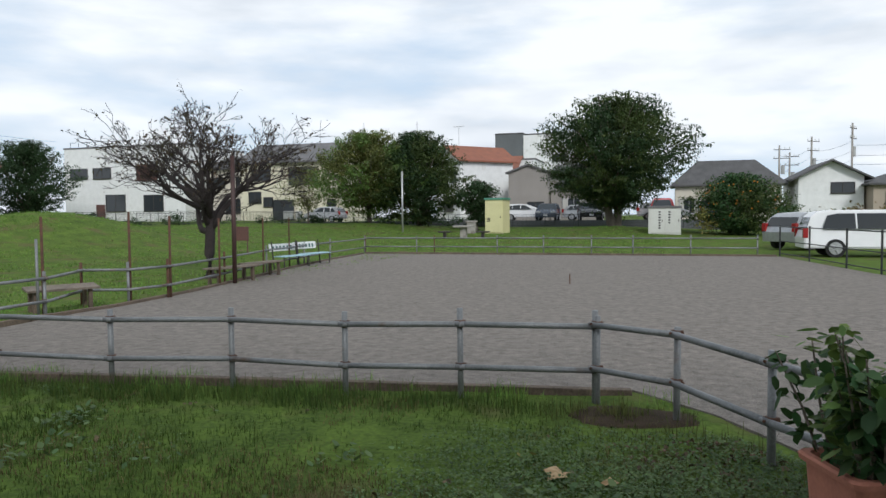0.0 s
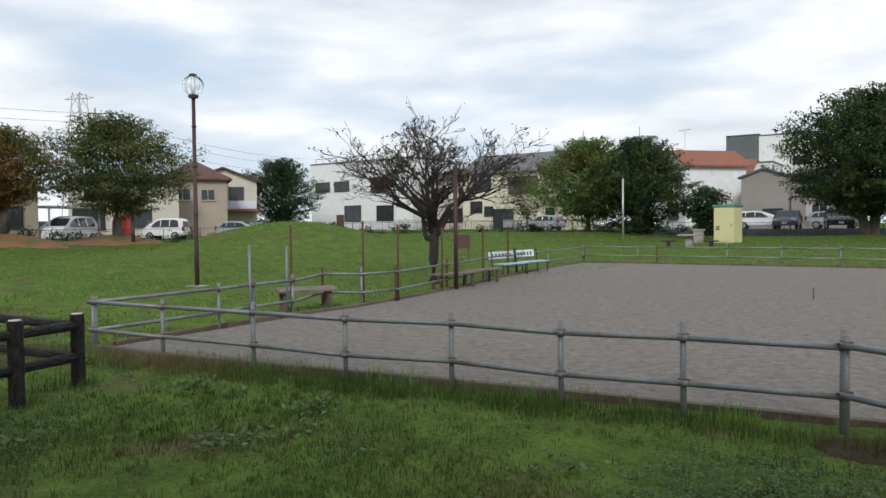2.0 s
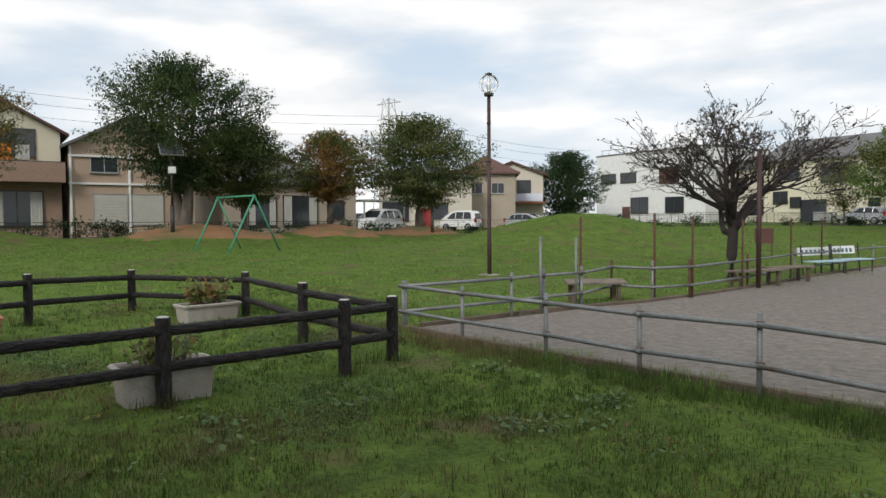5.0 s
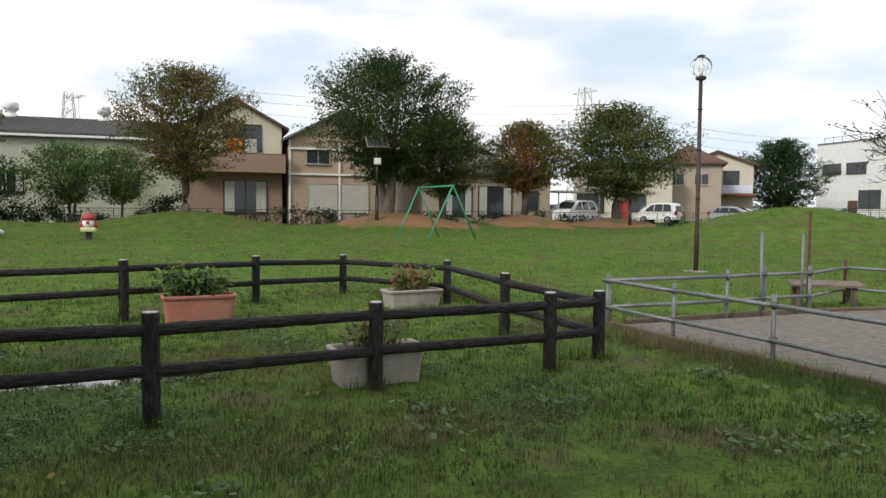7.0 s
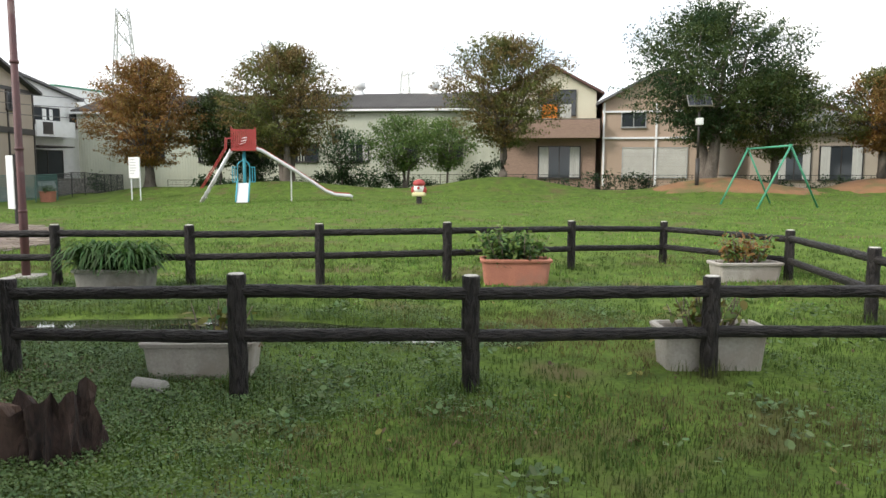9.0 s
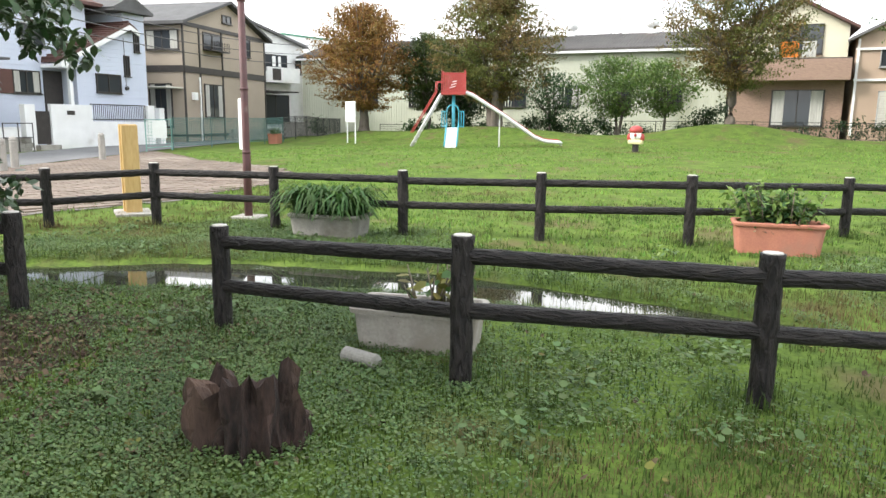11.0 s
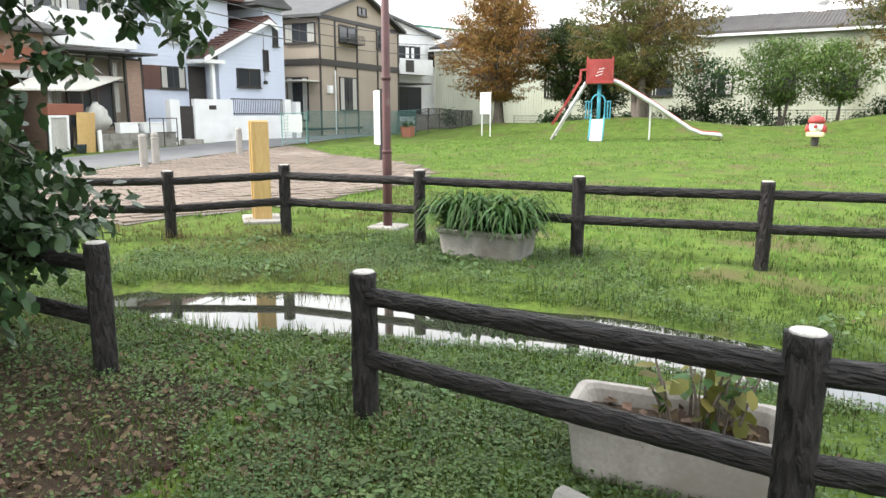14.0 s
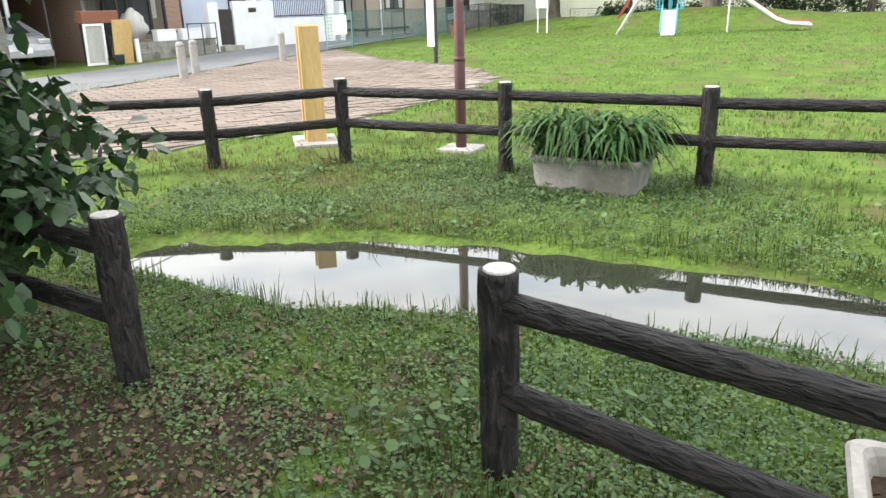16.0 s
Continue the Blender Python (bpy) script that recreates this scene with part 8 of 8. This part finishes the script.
def pylon(x, y, h):
    ob = thing("pylon", x, y, 0, 20, "distant grey steel lattice power pylon", "pylon", "pylons")
    w0, w1 = h * 0.1, h * 0.03
    for sx, sy in ((-1, -1), (1, -1), (1, 1), (-1, 1)):
        bm = B()
        rod(bm, (sx * w0, sy * w0, -0.5), (sx * w1, sy * w1, h), 0.12, seg=5)
        part("leg", bm, M["frame_alu"], ob)
    for i in range(9):
        za, zb = h * i / 9, h * (i + 1) / 9
        wa, wb = w0 + (w1 - w0) * i / 9, w0 + (w1 - w0) * (i + 1) / 9
        bm = B()
        for c in ((1, 0), (0, 1), (-1, 0), (0, -1)):
            for s_ in (-1, 1):
                p_ = (c[0] * wa - c[1] * wa * s_, c[1] * wa + c[0] * wa * s_, za)
                q_ = (c[0] * wb + c[1] * wb * s_, c[1] * wb - c[0] * wb * s_, zb)
                rod(bm, p_, q_, 0.06, seg=4)
        part("bracing", bm, M["frame_alu"], ob)
    for k in (0.72, 0.84, 0.96):
        bm = B()
        rod(bm, (-h * 0.12, 0, h * k), (h * 0.12, 0, h * k), 0.1, seg=4)
        rod(bm, (-h * 0.12, 0, h * k), (0, 0, h * (k + 0.035)), 0.06, seg=4)
        rod(bm, (h * 0.12, 0, h * k), (0, 0, h * (k + 0.035)), 0.06, seg=4)
        part("arm", bm, M["frame_alu"], ob)
    return ob


for px_, py_, ph_ in [(-207.3, -35.0, 31.8), (-184.1, 101.9, 37.6), (-113.3, -65.5, 28.5)]:
    pylon(px_, py_, ph_)


# ---- bare earth, path and plaza ----
def patch(name, cx, cy, rx, ry, material, label, seed, lift=0.03, n=40):
    bm = B()
    mid = bm.verts.new((cx, cy, land(cx, cy) + lift))
    rings = []
    for f in (0.3, 0.55, 0.8, 1.0):
        ring = []
        for i in range(n):
            a = 2 * math.pi * i / n
            k = f * (1 + (0.35 * noise.noise(Vector((math.cos(a) * 1.5, math.sin(a) * 1.5, seed))) + 0.15 * noise.noise(Vector((math.cos(a) * 6, math.sin(a) * 6, seed)))) * f)
            x, y = cx + rx * k * math.cos(a), cy + ry * k * math.sin(a)
            ring.append(bm.verts.new((x, y, land(x, y) + (lift if f < 1 else -0.03))))
        rings.append(ring)
    for i in range(n):
        bm.faces.new((mid, rings[0][i], rings[0][(i + 1) % n]))
    for a, b in zip(rings, rings[1:]):
        for i in range(n):
            bm.faces.new((a[i], b[i], b[(i + 1) % n], a[(i + 1) % n]))
    return solid(name, bm, material, label, "bare ground", "structure", True)


patch("earth_patch", -36.6, 10.2, 2.6, 4.2, M["earth"], "orange-brown bare earth under the zelkova", 1, 0.05)
patch("earth_patch", -37.0, 17.4, 2.2, 2.8, M["earth"], "orange-brown leaf-covered mound", 2, 0.05)
patch("earth_patch", -37.5, 23.0, 2.0, 3.0, M["earth"], "brown bare earth around a tree", 3, 0.05)
patch("bare_soil", -4.2, -5.3, 1.5, 2.0, M["soil"], "dark bare soil strewn with leaves under the shrub", 7, 0.012)
patch("bare_soil", -0.15, 5.75, 0.6, 0.3, M["soil"], "dark bare soil at the fence corner", 8, 0.012)


def inside(x, y, poly):
    c = False
    for (ax, ay), (bx, by) in zip(poly, poly[1:] + poly[:1]):
        if (ay > y) != (by > y) and x < (bx - ax) * (y - ay) / (by - ay) + ax:
            c = not c
    return c


PLAZA = [(-4.5, -12.4), (-7.2, -10.6), (-8.8, -9.75), (-11, -9.35), (-14.4, -9.5), (-16.2, -10.2), (-17.6, -11.6), (-18.6, -13.4), (-19.6, -16), (-21.6, -18.8), (-23.0, -21.2), (-18.5, -19.75), (-14.74, -18.44), (-9.07, -16.47), (-4.0, -14.7)]
bm = B()
got = {}
step = 0.25


def corner(i, j):
    if (i, j) not in got:
        x, y = i * step, j * step
        got[(i, j)] = bm.verts.new((x, y, land(x, y) + 0.012))
    return got[(i, j)]


for i in range(-96, -10):
    for j in range(-90, -34):
        if inside((i + 0.5) * step, (j + 0.5) * step, PLAZA):
            bm.faces.new((corner(i, j), corner(i + 1, j), corner(i + 1, j + 1), corner(i, j + 1)))
plaza = solid("plaza", bm, M["mortar"], "brick-paved entrance plaza with sandy joints", "paving", "structure")

# ---- grass, clover and fallen leaves ----
rs = np.random.RandomState(4)


def in_court(x, y):
    return y > 5.3 + (x + 8.5) * 0.15 and x > -8.7 and y < 27 or (x > 0.3 and y > 4.8 - (x - 1.2) * 0.9 - 0.1)


def blades(name, count, area, height, width, material, label, seed, clump=7, keep=None, lean=0.5, spread=0.035):
    r = random.Random(seed)
    vs, fs = [], []
    x0, x1, y0, y1 = area
    while len(fs) < count:
        x, y = r.uniform(x0, x1), r.uniform(y0, y1)
        if keep and r.random() > keep(x, y):
            continue
        z = land(x, y)
        hh = height * r.uniform(0.5, 1.5)
        for k in range(clump):
            bx, by = x + r.gauss(0, spread), y + r.gauss(0, spread)
            a = r.uniform(0, 6.283)
            h = hh * r.uniform(0.5, 1.2)
            l = h * abs(r.gauss(0, lean))
            w = width * r.uniform(0.6, 1.3)
            sx, sy = -math.sin(a) * w, math.cos(a) * w
            b = len(vs)
            tx, ty = math.cos(a) * l, math.sin(a) * l
            vs += [(bx - sx, by - sy, z - 0.01), (bx + sx, by + sy, z - 0.01), (bx + tx * 0.4 + sx * 0.7, by + ty * 0.4 + sy * 0.7, z + h * 0.6), (bx + tx * 0.4 - sx * 0.7, by + ty * 0.4 - sy * 0.7, z + h * 0.6), (bx + tx, by + ty, z + h)]
            fs += [(b, b + 1, b + 2, b + 3), (b + 3, b + 2, b + 4)]
    me_ = bpy.data.meshes.new(name)
    me_.from_pydata(vs, [], fs)
    me_.materials.append(material)
    return tagged(new(name, me_), label, "grass", kind="stuff")


def dry(x, y):
    return 0 if wet(x, y) < 0.95 or in_court(x, y) else 1


def near_keep(x, y):
    if not dry(x, y):
        return 0
    d = min(math.hypot(x - px, y - py) for px, py in ((0, 0.4), (-1, 0.1), (-2.4, -0.7), (-3.9, -2.5)))
    k = 1.0 if d < 3 else max(0.1, 1 - (d - 3) / 6)
    p = 0.5 + 0.9 * noise.noise(Vector((x * 0.55, y * 0.55, 2)))
    return k * min(1, max(0.12, p))


blades("lawn_grass", 380000, (-9.5, 2.5, -8.5, 6.0), 0.04, 0.0026, M["grass"], "short uneven lawn grass with worn spots", 1, 6, near_keep)
blades("lawn_grass", 110000, (-15, -4, -10, 7), 0.05, 0.0042, M["grass"], "short lawn grass around the log fence", 2, 6, lambda x, y: dry(x, y) * min(1, max(0.1, 0.6 + 0.8 * noise.noise(Vector((x * 0.5, y * 0.5, 6))))))


def far_keep(x, y):
    if in_court(x, y) or inside(x, y, PLAZA):
        return 0
    return min(1, max(0.05, 0.5 + 0.9 * noise.noise(Vector((x * 0.4, y * 0.4, 16)))))


# Far blades take the brighter copy, so the near lawn reads as shaded.
blades("lawn_grass", 230000, (-36, -9, -19, 26), 0.045, 0.011, M["grass_bright"], "open lawn grass in the brighter tone with uneven growth", 12, 5, far_keep, 0.6, 0.06)
blades("lawn_grass", 90000, (-36, 5, 26, 50), 0.05, 0.018, M["grass_bright"], "lawn grass in the brighter tone behind the court", 13, 5, far_keep, 0.6, 0.08)


def tuft_keep(x, y):
    if not dry(x, y):
        return 0
    e = 5.15 + (x + 8.5) * 0.13 - y
    if 0 < e < 0.55 and x < 0:
        return 0.9
    if min(math.hypot(x - p[0], y - p[1]) for p in FRONT + BACK) < 0.22:
        return 0.6
    w = wet(x, y)
    if 0.95 < w < 1.35:
        return 0.25
    return 0.05 if noise.noise(Vector((x * 0.8, y * 0.8, 12))) > 0.22 else 0.0


blades("tall_grass", 26000, (-13, 2, -9, 5.9), 0.12, 0.0032, M["grass"], "taller grass tufts along kerbs and fence posts", 3, 9, tuft_keep, 0.4, 0.045)
def dry_keep(x, y):
    if not dry(x, y):
        return 0
    return max(0.0, min(1.0, 1.6 * noise.noise(Vector((x * 0.7, y * 0.7, 40))) + 0.12))


blades("dry_grass", 60000, (-6, 2.2, -4.5, 5.8), 0.035, 0.0024, M["straw"], "dry straw-coloured grass in worn patches", 14, 6, dry_keep, 0.9, 0.04)
blades("verge_grass", 4200, (-8.6, 0.2, 4.5, 6.2), 0.11, 0.0032, M["grass_bright"], "fresh tall grass along the timber kerb", 15, 9, lambda x, y: 0.9 if 0 < 5.45 + (x + 8.5) * 0.135 - y < 0.5 and noise.noise(Vector((x * 1.3, y, 3))) > 0.1 else 0.0, 0.4, 0.05)
blades("water_grass", 1100, (-8.4, -5.8, -6.6, 0.4), 0.085, 0.0025, M["grass"], "grass blades standing in the puddle", 9, 5, lambda x, y: 0.35 if 0.62 < wet(x, y) < 1.0 else 0.0, 0.25)


def ground_leaves(name, count, area, size, material, label, seed, keep, category, up=0.02, tilt=0.35, n=6, kind="stuff"):
    """Small rounded leaves lying near the ground."""
    r = random.Random(seed)
    vs, fs = [], []
    x0, x1, y0, y1 = area
    done = 0
    while done < count:
        x, y = r.uniform(x0, x1), r.uniform(y0, y1)
        if r.random() > keep(x, y):
            continue
        for _ in range(3):
            px, py = x + r.gauss(0, size * 1.2), y + r.gauss(0, size * 1.2)
            z = land(px, py) + up * r.uniform(0.3, 1.6)
            s = size * r.uniform(0.5, 1.2)
            a0 = r.uniform(0, 6.28)
            tx, ty = r.gauss(0, tilt), r.gauss(0, tilt)
            b = len(vs)
            for k in range(n):
                a = a0 + 2 * math.pi * k / n
                rr = s * (0.5 if k % 2 else 0.42) * (1.35 if k == 0 else 1)
                dx, dy = rr * math.cos(a), rr * math.sin(a)
                vs.append((px + dx, py + dy, z + dx * tx + dy * ty + 0.1 * abs(dx)))
            fs.append(tuple(range(b, b + n)))
            done += 1
    me_ = bpy.data.meshes.new(name)
    me_.from_pydata(vs, [], fs)
    me_.materials.append(material)
    return tagged(new(name, me_), label, category, kind=kind)


def clover_keep(x, y):
    if not dry(x, y):
        return 0
    if 0.95 < wet(x, y) < 1.7:
        return 0.45
    k = noise.noise(Vector((x * 0.6, y * 0.6, 20)))
    shade = max(0, 1 - math.hypot(x + 5.2, y + 3.8) / 3.4)
    corner_ = max(0, 1 - math.hypot(x - 0.6, y - 3.6) / 2.6)
    back_ = max(0, 1 - math.hypot(x + 8.4, y + 5.4) / 3.2)
    front_ = max(0, 1 - math.hypot(x + 3.7, y + 0.9) / 2.3)
    return min(1, max(0, k * 0.9 + 1.3 * shade + 1.3 * corner_ + 0.7 * back_ + 0.7 * front_ - 0.12)) * (0.3 if math.hypot((x + 4.0) / 1.2, (y + 5.0) / 1.6) < 1 else 1)


ground_leaves("clover", 240000, (-10.5, 2.2, -8, 5.4), 0.0165, M["clover"], "low carpet of clover and ground ivy", 5, clover_keep, "ground cover", 0.03)
ground_leaves("weeds", 5200, (-10, 2, -8, 5.2), 0.045, M["clover"], "broad-leaved lawn weeds", 6, lambda x, y: dry(x, y) * max(0, noise.noise(Vector((x * 1.4, y * 1.4, 31))) - 0.2), "weeds", 0.05)


def litter_keep(x, y):
    if not dry(x, y):
        return 0
    return min(1, max(0, 1.15 - math.hypot((x + 4.3), (y + 5.0)) / 2.3)) + max(0, 0.5 - math.hypot(x + 4.3, y + 2.4)) + max(0, 0.7 - math.hypot(x - 0.4, y - 4.9)) + 0.006


ground_leaves("fallen_leaves", 8200, (-9, 2, -8.4, 5.4), 0.03, M["dead_leaf"], "brown and yellow fallen leaves on the ground", 7, litter_keep, "leaf litter", 0.02, 0.5)
ground_leaves("yellow_leaves", 260, (-9, 2, -8, 5.0), 0.04, M["leaf_yellow"], "scattered yellow fallen leaves", 8, lambda x, y: dry(x, y) * 0.5, "leaf litter", 0.035, 0.4)
for i, (x, y, s) in enumerate(((-0.62, 3.65, 0.075), (-0.42, 3.5, 0.065), (-0.5, 4.35, 0.09), (0.1, 3.9, 0.07), (0.45, 4.05, 0.07), (-0.2, 4.3, 0.05))):
    bm = B()
    r = random.Random(i)
    vs = []
    for k in range(10):
        a = 2 * math.pi * k / 10
        rr = s * (1.25 if k % 2 == 0 else 0.8) * r.uniform(0.85, 1.1)
        vs.append(bm.verts.new((rr * math.cos(a), rr * 0.8 * math.sin(a), 0.012 * math.sin(2 * a) + 0.01)))
    c = bm.verts.new((0, 0, 0.022))
    for k in range(10):
        bm.faces.new((c, vs[k], vs[(k + 1) % 10]))
    solid("dry_leaf", bm, M["dry_leaf"], "large pale dry leaf lying on the grass", "leaf", at=(x, y, land(x, y) + 0.03), rz=i * 50, group="dry leaves")

# ---- paving bricks, last ----
BL, BW = 0.42, 0.21
pa = radians(-19)
ca, sa = math.cos(pa), math.sin(pa)
proto = B()
box(proto, 0, 0, -0.03, BL - 0.025, BW - 0.025, 0.05)
bmesh.ops.delete(proto, geom=[f for f in proto.faces if f.normal.z < -0.5], context="FACES")
brick_mesh = mesh_of("brick", proto, M["paver"])
spots = []
for i in range(-60, 60):
    for j in range(-80, 90):
        u, v = (i + 0.5 * (j % 2)) * BL, j * BW
        x, y = -12 + u * ca - v * sa, -13.5 + u * sa + v * ca
        if inside(x, y, PLAZA) and inside(x + 0.15, y + 0.1, PLAZA):
            spots.append((x, y))
spots.sort(key=lambda p: math.hypot(p[0] + 9.5, p[1] + 8.5))
r = random.Random(3)
for x, y in spots[:300]:
    o = new("brick", brick_mesh)
    o.parent = plaza
    o.matrix_basis = pose(x, y, land(x, y) + 0.012 + r.uniform(-0.003, 0.004), r.gauss(0, 0.4), r.gauss(0, 0.4), -19)
vs, fs = [], []
for x, y in spots[300:]:
    z = land(x, y) + 0.032 + r.uniform(-0.003, 0.004)
    b = len(vs)
    for zz in (z - 0.04, z):
        for du, dv in ((-1, -1), (1, -1), (1, 1), (-1, 1)):
            lx, ly = du * (BL - 0.025) / 2, dv * (BW - 0.025) / 2
            vs.append((x + lx * ca - ly * sa, y + lx * sa + ly * ca, zz))
    fs += [(b + 4, b + 5, b + 6, b + 7), (b, b + 1, b + 5, b + 4), (b + 1, b + 2, b + 6, b + 5), (b + 2, b + 3, b + 7, b + 6), (b + 3, b, b + 4, b + 7)]
me = bpy.data.meshes.new("brick_field")
me.from_pydata(vs, [], fs)
me.materials.append(M["paver_i"])
o = new("brick_field", me)
o.parent = plaza
o["kind"] = "stuff"
